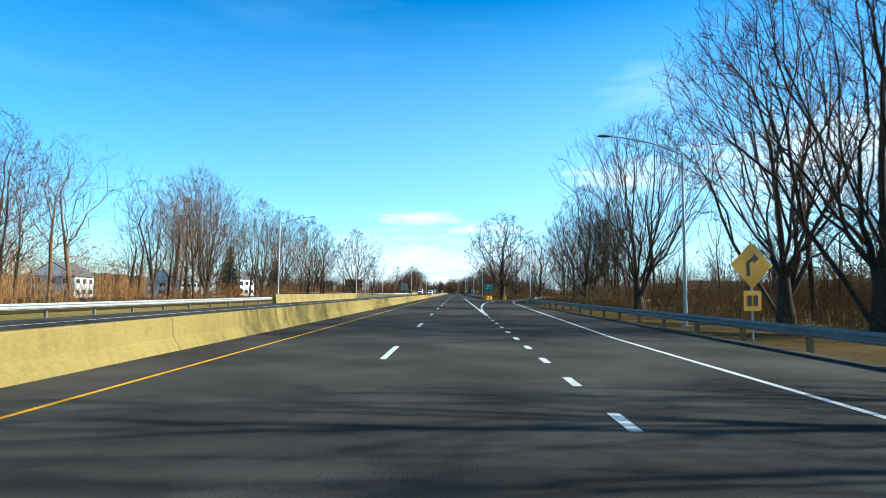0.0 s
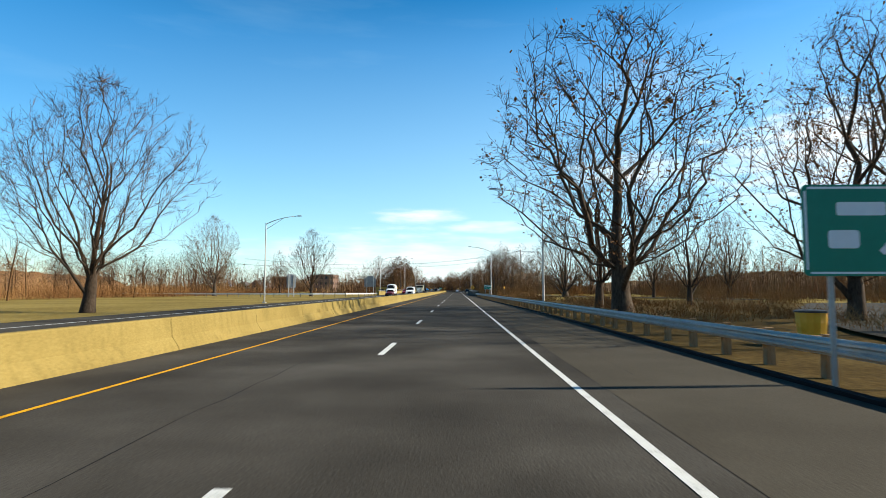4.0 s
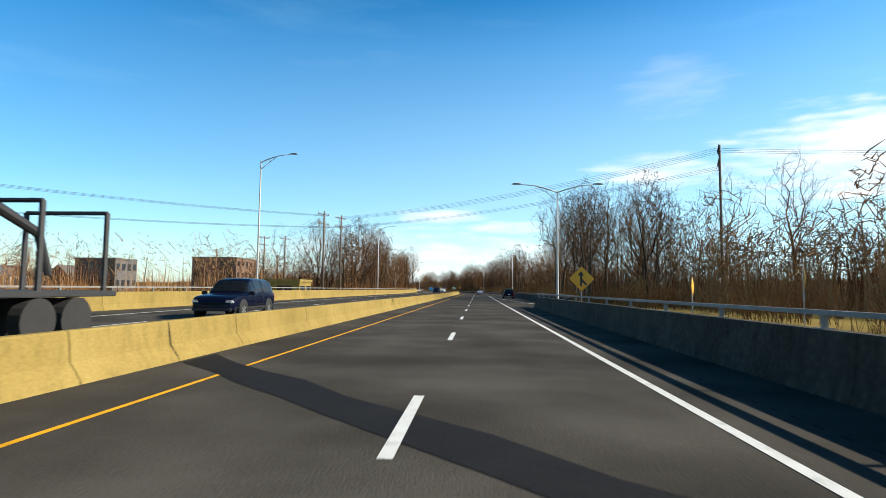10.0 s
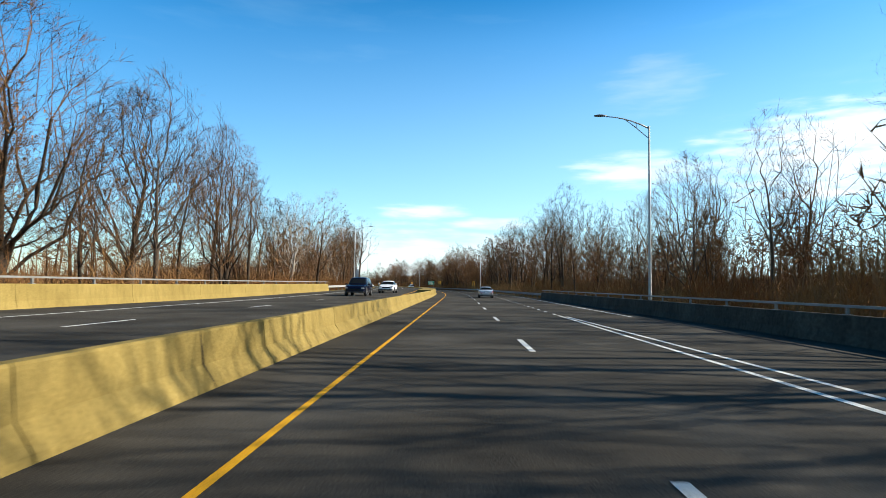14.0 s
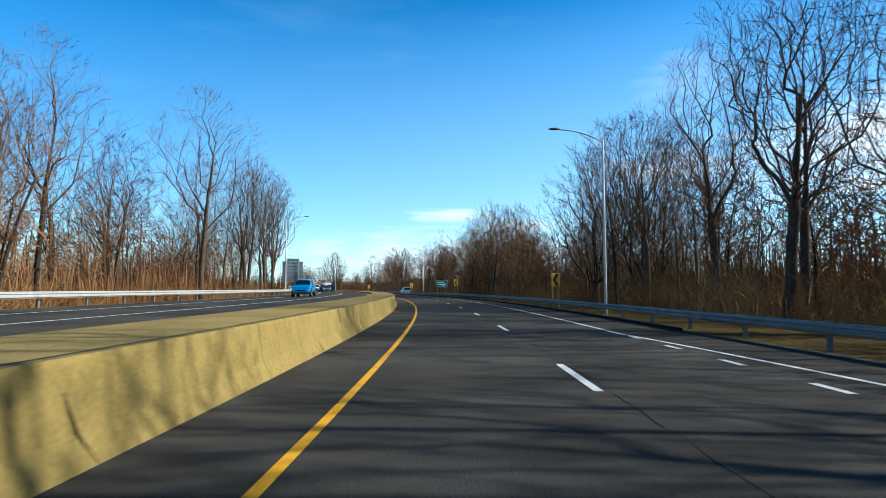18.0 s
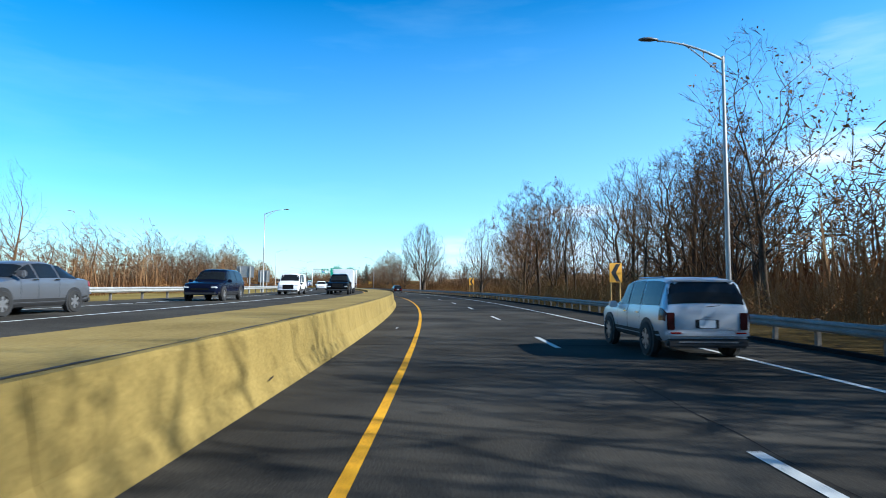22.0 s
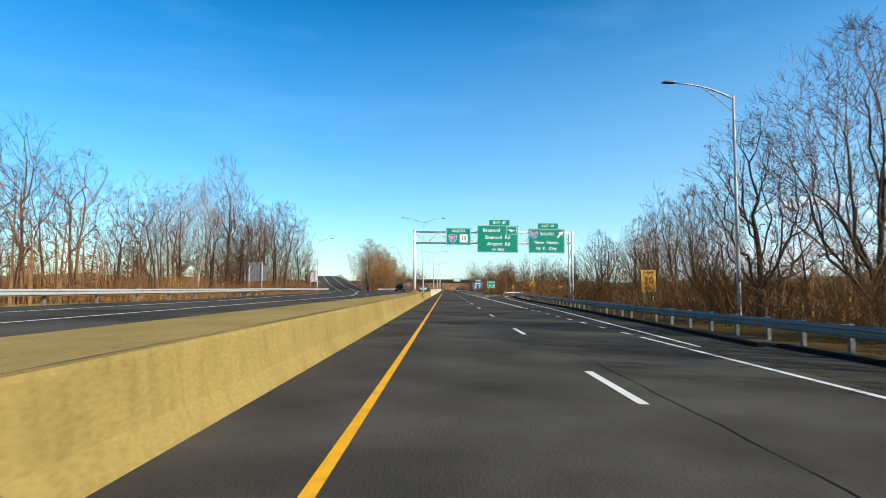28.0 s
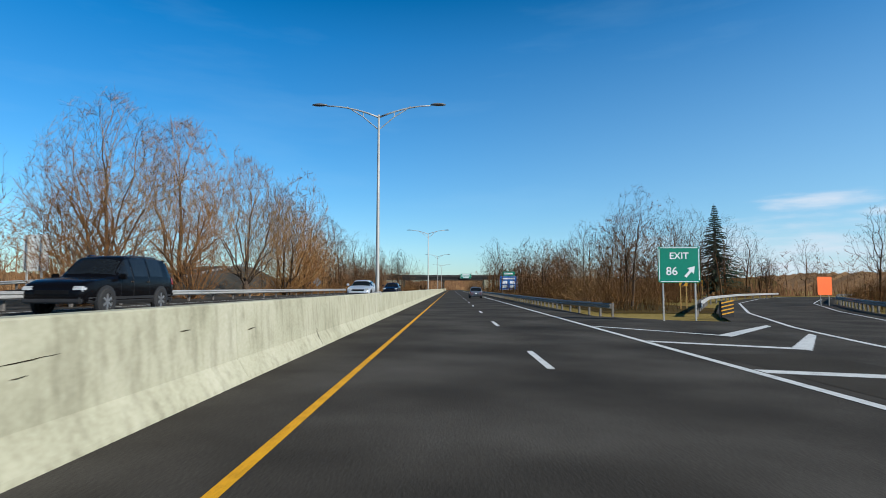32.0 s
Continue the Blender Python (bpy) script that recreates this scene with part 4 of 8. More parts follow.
def shield(parent, cx, cz, size, y=-0.012):
    """A route shield: red band over a blue field, with its number."""
    k = size / 2
    out = [(cx + px * k, cz + pz * k) for px, pz in ((-0.75, 0.95), (-0.35, 0.85), (0, 0.95), (0.35, 0.85), (0.75, 0.95), (0.98, 0.45), (0.95, -0.1), (0.65, -0.6), (0, -1.0), (-0.65, -0.6), (-0.95, -0.1), (-0.98, 0.45))]
    part("shield", poly(out, 0.006, y), SIGN_WHITE, parent, "white edge of the route shield")
    mid = [(cx + (px - cx) * 0.9, cz + (pz - cz) * 0.9) for px, pz in out]
    part("shield_field", poly([(px, min(pz, cz + 0.42 * k)) for px, pz in mid], 0.004, y - 0.005), SIGN_BLUE, parent, "blue shield field")
    part("shield_band", poly([(cx - 0.84 * k, cz + 0.48 * k), (cx + 0.84 * k, cz + 0.48 * k), (cx + 0.66 * k, cz + 0.84 * k), (cx - 0.66 * k, cz + 0.84 * k)], 0.004, y - 0.005), SIGN_RED, parent, "red shield band")
    letters("91", size * 0.62, SIGN_WHITE, parent, Matrix.Translation((cx, y - 0.008, cz - 0.16 * k)))


def arrow(parent, cx, cz, size, turn, mat, y=-0.01):
    pts = [(-0.09, -0.5), (0.09, -0.5), (0.09, 0.05), (0.3, 0.05), (0, 0.5), (-0.3, 0.05), (-0.09, 0.05)]
    c, s_ = math.cos(radians(turn)), math.sin(radians(turn))
    part("arrow", poly([(cx + size * (px * c - pz * s_), cz + size * (px * s_ + pz * c)) for px, pz in pts], 0.004, y), mat, parent)


def panel_sign(name, w, h, cz, mat, label, category="sign", border=True, group=""):
    e = tagged(empty(name), label, category, group)
    part("panel", plate(w, h, 0.09, 0.02, 0, 0, cz), [mat], e)
    if border:
        b = bmesh.new()
        for x0, z0, x1, z1 in ((-w / 2 + 0.1, h / 2 - 0.07, w / 2 - 0.1, h / 2 - 0.035), (-w / 2 + 0.1, -h / 2 + 0.035, w / 2 - 0.1, -h / 2 + 0.07), (-w / 2 + 0.035, -h / 2 + 0.1, -w / 2 + 0.07, h / 2 - 0.1), (w / 2 - 0.07, -h / 2 + 0.1, w / 2 - 0.035, h / 2 - 0.1)):
            box(b, x0, -0.005, cz + z0, x1, 0.0, cz + z1)
        part("border", b, SIGN_WHITE, e, "white border line")
    return e


# sign gantry over the carriageway
GS = 864.5
gantry = tagged(empty("sign_gantry", at(GS, 0, 0)), "white steel truss gantry carrying green road signs", "gantry")
GX0, GX1, GZ0, GZ1 = -6.2, 11.7, 6.75, 8.0
for gx, z0, nm in ((GX0, 1.27, "tower_leg"), (GX1, -0.2, "tower_leg")):
    for gy in (-0.8, 0.8):
        b = bmesh.new()
        tube(b, [(gx, gy, z0), (gx, gy, 8.15)], 0.118 if gx < 0 else 0.11, 12)
        part(nm, b, PALE_STEEL, gantry, smooth=True)
    zz, k = z0 + 0.4, 0
    while zz < 7.6:
        a = -0.8 if k % 2 else 0.8
        b = bmesh.new()
        tube(b, [(gx, a, zz), (gx, -a, zz + 1.25)], 0.045, 6)
        part("tower_brace", b, PALE_STEEL, gantry)
        zz += 1.25
        k += 1
    b = bmesh.new()
    tube(b, [(gx, -0.8, z0 + 0.3), (gx, 0.8, z0 + 0.3)], 0.05, 6)
    part("tower_strut", b, PALE_STEEL, gantry)
    for gy in (-0.8, 0.8):
        b = bmesh.new()
        box(b, gx - 0.28, gy - 0.28, z0 - 0.06, gx + 0.28, gy + 0.28, z0 + 0.02, 0.01)
        for ox in (-0.2, 0.2):
            for oy in (-0.2, 0.2):
                tube(b, [(gx + ox, gy + oy, z0), (gx + ox, gy + oy, z0 + 0.12)], 0.025, 6)
        part("base_plate", b, RUST, gantry, "rusty base plate with anchor bolts")
for gy in (-0.5, 0.5):
    for gz in (GZ0, GZ1):
        b = bmesh.new()
        tube(b, [(GX0 - 0.2, gy, gz), (GX1 + 0.2, gy, gz)], 0.075, 8)
        part("chord", b, PALE_STEEL, gantry, smooth=True)
    n = 13
    for i in range(n):
        xa, xb = GX0 + (GX1 - GX0) * i / n, GX0 + (GX1 - GX0) * (i + 1) / n
        b = bmesh.new()
        tube(b, [(xa, gy, GZ0 if i % 2 else GZ1), (xb, gy, GZ1 if i % 2 else GZ0)], 0.035, 6)
        part("web_member", b, PALE_STEEL, gantry)
for i in range(n + 1):
    xa = GX0 + (GX1 - GX0) * i / n
    b = bmesh.new()
    tube(b, [(xa, -0.5, GZ0), (xa, 0.5, GZ0)], 0.03, 6)
    part("cross_member", b, PALE_STEEL, gantry)
    b = bmesh.new()
    tube(b, [(xa, -0.5, GZ1), (xa, 0.5, GZ1)], 0.03, 6)
    part("cross_member", b, PALE_STEEL, gantry)
ped = tagged(empty("gantry_pedestal", at(GS, GX0, 0)), "tan concrete pedestal under the gantry on the median wall", "pedestal")
b = bmesh.new()
box(b, -0.42, -1.2, 0.9, 0.42, 1.2, 1.19, 0.03)
part("block", b, CONCRETE, ped)
for gy in (-0.8, 0.8):
    b = bmesh.new()
    box(b, -0.33, gy - 0.33, 1.185, 0.33, gy + 0.33, 1.23, 0.01)
    part("grout_pad", b, CONCRETE_TOP, ped)


def gantry_sign(x, z, w, h, tab, label):
    e = panel_sign("overhead_sign", w, h, 0, SIGN_GREEN, label, "road sign", group="signs on the gantry")
    e.matrix_world = at(GS - 0.68, x, z)
    if tab:
        part("exit_tab", plate(2.3, 0.6, 0.07, 0.02, 0, w * 0.04, h / 2 + 0.31), SIGN_GREEN, e, "green exit number tab")
        letters(tab, 0.4, SIGN_WHITE, e, Matrix.Translation((w * 0.04, -0.008, h / 2 + 0.31)))
    b = bmesh.new()
    for bx in (-w * 0.3, w * 0.3):
        box(b, bx - 0.04, 0.02, -h / 2, bx + 0.04, 0.12, h / 2)
    part("bracket", b, STEEL, e)
    return e


sg = gantry_sign(-1.25, 7.45, 2.8, 2.0, "", "green overhead sign with two white route markers")
letters("NORTH", 0.42, SIGN_WHITE, sg, Matrix.Translation((0, -0.008, 0.62)))
shield(sg, -0.62, -0.22, 0.98)
part("route_marker", plate(0.92, 0.92, 0.06, 0.006, -0.012, 0.62, -0.22), SIGN_WHITE, sg, "white square route marker")
letters("15", 0.62, SIGN_BLACK, sg, Matrix.Translation((0.62, -0.016, -0.22)))
sg = gantry_sign(3.25, 7.2, 4.65, 3.1, "EXIT  87", "large green overhead sign naming an airport road exit")
letters("Brainard", 0.56, SIGN_WHITE, sg, Matrix.Translation((-0.72, -0.008, 0.98)))
letters("Brainard  Rd", 0.56, SIGN_WHITE, sg, Matrix.Translation((0.0, -0.008, 0.18)))
letters("Airport  Rd", 0.56, SIGN_WHITE, sg, Matrix.Translation((0.1, -0.008, -0.58)))
letters("1/4  MILE", 0.38, SIGN_WHITE, sg, Matrix.Translation((0.0, -0.008, -1.22)))
part("airplane_panel", plate(1.2, 0.9, 0.05, 0.004, -0.008, 1.55, 0.98), SIGN_WHITE, sg, "white outline of the airplane panel")
part("airplane_field", plate(1.14, 0.84, 0.04, 0.004, -0.012, 1.55, 0.98), SIGN_GREEN, sg)
part("airplane", poly([(1.08, 1.1), (1.4, 1.06), (1.5, 1.2), (1.58, 1.04), (1.95, 0.98), (1.98, 0.92), (1.7, 0.9), (1.5, 0.72), (1.45, 0.9), (1.2, 1.0)], 0.003, -0.015), SIGN_WHITE, sg, "white airplane symbol")
sg = gantry_sign(8.8, 7.0, 4.1, 2.8, "EXIT  86", "green overhead sign with a route shield and an arrow")
shield(sg, -1.45, 0.72, 0.95)
letters("SOUTH", 0.46, SIGN_WHITE, sg, Matrix.Translation((0.05, -0.008, 0.78)))
letters("New  Haven", 0.54, SIGN_WHITE, sg, Matrix.Translation((0, -0.008, -0.18)))
letters("N. Y.  City", 0.54, SIGN_WHITE, sg, Matrix.Translation((0, -0.008, -0.88)))
arrow(sg, 1.55, 0.75, 0.95, -40, SIGN_WHITE)

# ground signs
sg = panel_sign("exit_sign", 1.95, 1.7, 2.75, SIGN_GREEN, "green exit sign on two thin posts in the gore", "road sign")
sg.matrix_world = at(943.5, 8.9, -0.1, -2)
letters("EXIT", 0.44, SIGN_WHITE, sg, Matrix.Translation((0, -0.008, 3.15)))
letters("86", 0.55, SIGN_WHITE, sg, Matrix.Translation((-0.35, -0.008, 2.42)))
arrow(sg, 0.5, 2.42, 0.68, -42, SIGN_WHITE)
posts(sg, (-0.75, 0.75), -0.1, 3.4, LAMP_STEEL)
sg = panel_sign("exit_sign", 1.9, 1.5, 2.6, SIGN_GREEN, "small green exit sign above yellow gore barrels", "road sign")
sg.matrix_world = at(119, 8.4, -0.1)
bars(sg, ((0, 2.95, 0.8, 0.22), (-0.3, 2.45, 0.5, 0.3)), SIGN_WHITE)
arrow(sg, 0.5, 2.45, 0.6, -42, SIGN_WHITE)
posts(sg, (-0.5, 0.5), -0.1, 3.2, LAMP_STEEL)
sg = panel_sign("memorial_sign", 1.75, 1.05, 2.2, SIGN_GREEN, "green memorial bridge sign leaning on thin posts", "road sign")
sg.matrix_world = at(240, 8.6, -0.1) @ Matrix.Rotation(radians(5), 4, "Y")
bars(sg, ((-0.5, 2.45, 0.5, 0.17), (0.05, 2.45, 0.42, 0.17), (0.53, 2.45, 0.42, 0.17)), SIGN_WHITE)
letters("MEMORIAL  BRIDGE", 0.165, SIGN_WHITE, sg, Matrix.Translation((0, -0.008, 1.98)))
posts(sg, (-0.5, 0.5), -0.2, 2.7, LAMP_STEEL)
sg = panel_sign("guide_sign", 2.7, 1.45, 2.65, SIGN_GREEN, "green guide sign in the shade of the wood", "road sign")
sg.matrix_world = at(629.6, 8.9, -0.1)
bars(sg, ((-0.3, 2.98, 1.5, 0.22), (0, 2.55, 1.9, 0.22), (0.3, 2.2, 0.9, 0.16)), SIGN_WHITE)
posts(sg, (-0.9, 0.9), -0.1, 3.3, STEEL)
sg = panel_sign("service_sign", 4.2, 3.3, 2.9, SIGN_BLUE, "large blue service sign with a green cap", "road sign")
sg.matrix_world = at(1052, 11.8, -0.1)
part("cap_panel", plate(3.2, 1.0, 0.08, 0.02, 0, 0, 5.08), SIGN_GREEN, sg, "green panel on top")
bars(sg, ((0, 5.08, 2.0, 0.4), (0, 3.9, 3.0, 0.35), (-0.9, 3.0, 1.2, 0.7), (0.9, 3.0, 1.2, 0.7), (-0.9, 2.0, 1.2, 0.6), (0.9, 2.0, 1.2, 0.6)), SIGN_WHITE)
posts(sg, (-1.4, 1.4), -0.1, 5.5, LAMP_STEEL, 0.12)


def diamond(s, x, z, size, mat, label, turn=0, symbol=None, extra=None, post=LAMP_STEEL, name="warning_sign"):
    e = tagged(empty(name, at(s, x, -0.1, turn)), label, "warning sign")
    part("panel", plate(size, size, 0.07, 0.006, 0, 0, z, 45), mat, e)
    if symbol == "right":
        part("curve_arrow", poly([(-0.22, z - 0.4), (-0.08, z - 0.4), (-0.08, z + 0.08), (0.08, z + 0.2), (0.08, z + 0.06), (0.32, z + 0.27), (0.08, z + 0.47), (0.08, z + 0.34), (-0.22, z + 0.14)], 0.004, -0.006), SIGN_BLACK, e, "black curve arrow")
    if symbol == "merge":
        part("merge_arrow", poly([(-0.1, z - 0.45), (0.02, z - 0.45), (0.02, z - 0.2), (0.26, z - 0.42), (0.34, z - 0.34), (0.02, z + 0.02), (0.02, z + 0.2), (0.16, z + 0.2), (-0.04, z + 0.48), (-0.24, z + 0.2), (-0.1, z + 0.2)], 0.004, -0.006), SIGN_BLACK, e, "black merge arrow")
    if extra:
        part("plaque", plate(0.75, 0.75, 0.05, 0.006, 0, 0, z - size * 0.72 - 0.42), extra, e)
        bars(e, ((-0.13, z - size * 0.72 - 0.42, 0.18, 0.4), (0.13, z - size * 0.72 - 0.42, 0.18, 0.4)), SIGN_BLACK)
    posts(e, (0,), -0.1, z + size * 0.6, post, 0.06, 0.045)
    return e


diamond(21.5, 12.7, 2.75, 1.25, SIGN_YELLOW, "yellow diamond curve sign with a plaque in tree shade", 12, "right", SIGN_YELLOW)
diamond(904.2, 13.4, 2.4, 1.0, SIGN_YELLOW, "yellow diamond curve sign with an orange plaque", 0, "right", SIGN_ORANGE)
diamond(316, 7.3, 2.4, 1.1, SIGN_YELLOW, "yellow diamond merge sign behind the parapet", 0, "merge")
diamond(314.8, 13.6, 2.0, 0.8, SIGN_YELLOW, "small yellow sign turned to the entry ramp", 62)
diamond(311.9, 18.4, 2.5, 0.9, SIGN_YELLOW, "small yellow sign turned to the entry ramp", 70)
diamond(1010, -24, 2.6, 1.1, ALU, "grey back of a diamond sign", 0)
e = tagged(empty("work_sign", at(967, 31, -0.1, 20)), "plain orange square work sign", "warning sign")
part("panel", plate(1.75, 1.6, 0.06, 0.008, 0, 0, 1.85), SIGN_ORANGE, e)
posts(e, (-0.5, 0.5), -0.1, 2.5, STEEL, 0.06, 0.05)
e = tagged(empty("ramp_speed_sign", at(845, 13.6, -0.1)), "amber ramp speed sign with black figures on two posts", "road sign")
part("panel", plate(1.15, 1.75, 0.06, 0.008, 0, 0, 2.35), SIGN_YELLOW, e)
part("rule", plate(1.08, 0.03, 0.01, 0.003, -0.005, 0, 2.82), SIGN_BLACK, e, "black dividing rule")
letters("RAMP", 0.34, SIGN_BLACK, e, Matrix.Translation((0, -0.006, 3.02)))
letters("30", 0.78, SIGN_BLACK, e, Matrix.Translation((0, -0.006, 2.36)))
letters("MPH", 0.3, SIGN_BLACK, e, Matrix.Translation((0, -0.006, 1.75)))
posts(e, (-0.35, 0.35), -0.1, 3.0, STEEL, 0.06, 0.05)


def chevron(s, x, z, w, h, to=-1, turn=0):
    e = tagged(empty("chevron_sign", at(s, x, -0.1, turn)), "yellow curve marker with a black chevron on two wooden posts", "chevron sign", "curve markers")
    part("panel", plate(w, h, 0.04, 0.008, 0, 0, z), SIGN_YELLOW, e)
    k = w * 0.5
    part("chevron", poly([(to * k * 0.75, z), (-to * k * 0.05, z + h * 0.46), (-to * k * 0.75, z + h * 0.46), (to * k * 0.0, z), (-to * k * 0.75, z - h * 0.46), (-to * k * 0.05, z - h * 0.46)], 0.003, -0.005), SIGN_BLACK, e, "black chevron")
    posts(e, (-w * 0.36, w * 0.36), -0.1, z + h * 0.4, POST_YELLOW, 0.09, 0.06)
    return e


for s, x, z, turn in ((557, 8.3, 2.4, 10), (612.1, 8.0, 2.75, 8), (658.5, 8.0, 2.5, 8), (712.9, 8.4, 2.4, 8)):
    chevron(s, x, z, 0.8, 1.15, -1, turn)
chevron(962, 16.6, 2.2, 0.62, 0.8, 1, -10)
chevron(992, 31.0, 2.3, 0.62, 0.8, 1, -30)
e = tagged(empty("object_marker", at(947, 12.8, -0.1)), "striped dark object marker at the guardrail end", "marker")
b = bmesh.new()
box(b, -0.35, 0, 0.05, 0.35, 0.25, 0.95, 0.04)
part("panel", b, SIGN_BLACK, e)
for i in range(4):
    part("stripe", poly([(-0.33, 0.2 + i * 0.2), (0.33, 0.35 + i * 0.2), (0.33, 0.42 + i * 0.2), (-0.33, 0.27 + i * 0.2)], 0.004, -0.006), SIGN_YELLOW, e)
for i, (s, x) in enumerate(((112, 7.6), (113.2, 8.3), (113.4, 7.2), (127, 12.4))):
    e = tagged(empty("gore_barrel", at(s, x, 0)), "yellow sand-filled crash barrel in the gore", "barrel", "gore barrels")
    b = bmesh.new()
    tube(b, [(0, 0, -0.1), (0, 0, 0.3), (0, 0, 0.55), (0, 0, 0.85)], [0.36, 0.38, 0.41, 0.42], 14)
    part("drum", b, SIGN_YELLOW, e, smooth=False)
    b = bmesh.new()
    tube(b, [(0, 0, 0.85), (0, 0, 0.9), (0, 0, 0.93)], [0.45, 0.45, 0.3], 14)
    part("lid", b, SIGN_BLACK, e)


def sign_back(s, x, z0, w, h, steps_, label, turn=0, zb=-0.1, mat=None):
    """The back of a guide sign: horizontal stiffened planks on two posts."""
    e = tagged(empty("guide_sign", at(s, x, zb, turn)), label, "road sign")
    n = int(h / 0.3)
    for i in range(n):
        b = bmesh.new()
        z = z0 + i * h / n
        ww = w if (i < n * steps_) else w * 0.62
        box(b, -ww / 2, 0.0, z + 0.01, ww / 2, 0.03, z + h / n - 0.01)
        box(b, -ww / 2, -0.05, z + 0.01, ww / 2, 0.0, z + 0.045)
        part("plank", b, mat or ALU, e)
    posts(e, (-w * 0.28, w * 0.28), -0.1, z0 + h * 0.97, LAMP_STEEL, 0.16, -0.14)
    return e


sign_back(633.9, -22.2, 2.6, 4.2, 4.9, 0.82, "ribbed aluminium back of a tall guide sign", 0, 0.3)
sign_back(727, -27.5, 2.6, 2.8, 1.9, 1.1, "ribbed aluminium back of a small guide sign", 0, 0.2)
sign_back(760, -26.5, 2.0, 2.4, 2.6, 1.1, "ribbed aluminium back of a guide sign", 0, 0.2)
sign_back(896, -35, 2.6, 3.9, 3.2, 0.8, "ribbed aluminium back of a guide sign", 0, 0.0)
sign_back(972, -43, 3.0, 2.6, 3.6, 1.1, "pale back of a sign beside the far ramp", 0, 0.2, PALE_STEEL)
sign_back(274, -23.5, 2.4, 3.4, 3.1, 0.8, "dark aluminium back of a tall guide sign", 0, 0.0)
sign_back(238, -36, 2.0, 2.0, 3.0, 1.1, "dark back of a narrow sign on the grass", 25, 0.0)

# ---- trees and undergrowth ----
def raw(name, verts, faces, mat, smooth=False):
    me = bpy.data.meshes.new(name)
    me.from_pydata(verts, [], faces)
    me.materials.append(mat)
    if smooth:
        me.polygons.foreach_set("use_smooth", [True] * len(me.polygons))
    me.update()
    return me


def limb(verts, faces, pts, radii, sides):
    """Adds a tapered branch; the last radius 0 closes it in a point."""
    n = len(pts)
    start = len(verts)
    for i, p in enumerate(pts):
        d = (pts[min(i + 1, n - 1)] - pts[max(i - 1, 0)])
        d = d.normalized() if d.length > 1e-6 else Vector((0, 0, 1))
        u = d.cross(Vector((0.37, 0.91, 0.2)))
        u = u.normalized() if u.length > 1e-3 else Vector((1, 0, 0))
        w = d.cross(u)
        if i == n - 1 and radii[i] == 0:
            verts.append(p)
        else:
            for k in range(sides):
                a = 2 * math.pi * k / sides
                verts.append(p + (u * math.cos(a) + w * math.sin(a)) * radii[i])
    for i in range(n - 1):
        a, b = start + i * sides, start + (i + 1) * sides
        if i == n - 2 and radii[-1] == 0:
            for k in range(sides):
                faces.append((a + k, a + (k + 1) % sides, b))
        else:
            for k in range(sides):
                faces.append((a + k, a + (k + 1) % sides, b + (k + 1) % sides, b + k))


def sliver(verts, faces, a, b, w):
    """A hair-thin twig, one face."""
    k = len(verts)
    d = (b - a).cross(Vector((0.3 + a.x % 1, 0.9 - a.y % 1, 0.2 + a.z % 1)))
    d = d.normalized() * w if d.length > 1e-5 else Vector((w, 0, 0))
    verts += [a - d, a + d, b]
    faces.append((k, k + 1, k + 2))


def grow(rnd, start, d, length, bend, up, n):
    """A wandering line of points from start."""
    pts, p, v = [start], start.copy(), d.normalized()
    for _ in range(n):
        v = (v + Vector((rnd.uniform(-1, 1), rnd.uniform(-1, 1), rnd.uniform(-0.6, 0.6))) * bend + Vector((0, 0, up))).normalized()
        p = p + v * (length / n)
        pts.append(p.copy())
    return pts


def on(pts, u):
    k = u * (len(pts) - 1)
    i = min(int(k), len(pts) - 2)
    return pts[i].lerp(pts[i + 1], k - i), (pts[i + 1] - pts[i]).normalized()


def dendrite(seeds, pts, balance, start=None):
    """Joins each point to the growing tree where way and path together are shortest. Gives places, parents and path lengths."""
    pos = np.empty((len(seeds) + len(pts), 3))
    par = np.full(len(pos), -1)
    path = np.zeros(len(pos))
    n = len(seeds)
    pos[:n] = seeds
    if start is not None:
        for i in range(1, n):
            par[i] = i - 1
            path[i] = path[i - 1] + np.linalg.norm(pos[i] - pos[i - 1])
    for q in pts:
        d = pos[:n] - q
        cost = np.sqrt((d * d).sum(1)) + balance * path[:n] + 1.1 * np.maximum(d[:, 2], 0)
        k = int(cost.argmin())
        pos[n], par[n] = q, k
        path[n] = path[k] + np.linalg.norm(d[k])
        n += 1
    return pos, par, path


def crown_points(rng, n, base, top, radius, belly, lobes=5):
    """Random points in a crown of uneven outline, widest at the height share belly."""
    amp, ph = rng.uniform(0.06, 0.2, lobes), rng.uniform(0, 6.28, lobes)
    out = []
    while len(out) < n:
        u, a = rng.random(), rng.uniform(0, 6.28)
        w = u / belly if u < belly else (1 - u) / (1 - belly)
        edge = radius * math.sin(min(1.0, w) * 1.5708) ** 0.62 * (1 + sum(amp[k] * math.sin((k + 1) * a + ph[k] + 3 * u) for k in range(lobes)))
        r = edge * rng.random() ** 0.42
        if rng.random() < 0.25 + 0.75 * w:
            out.append((r * math.cos(a), r * math.sin(a), base + (top - base) * u))
    return np.array(out)


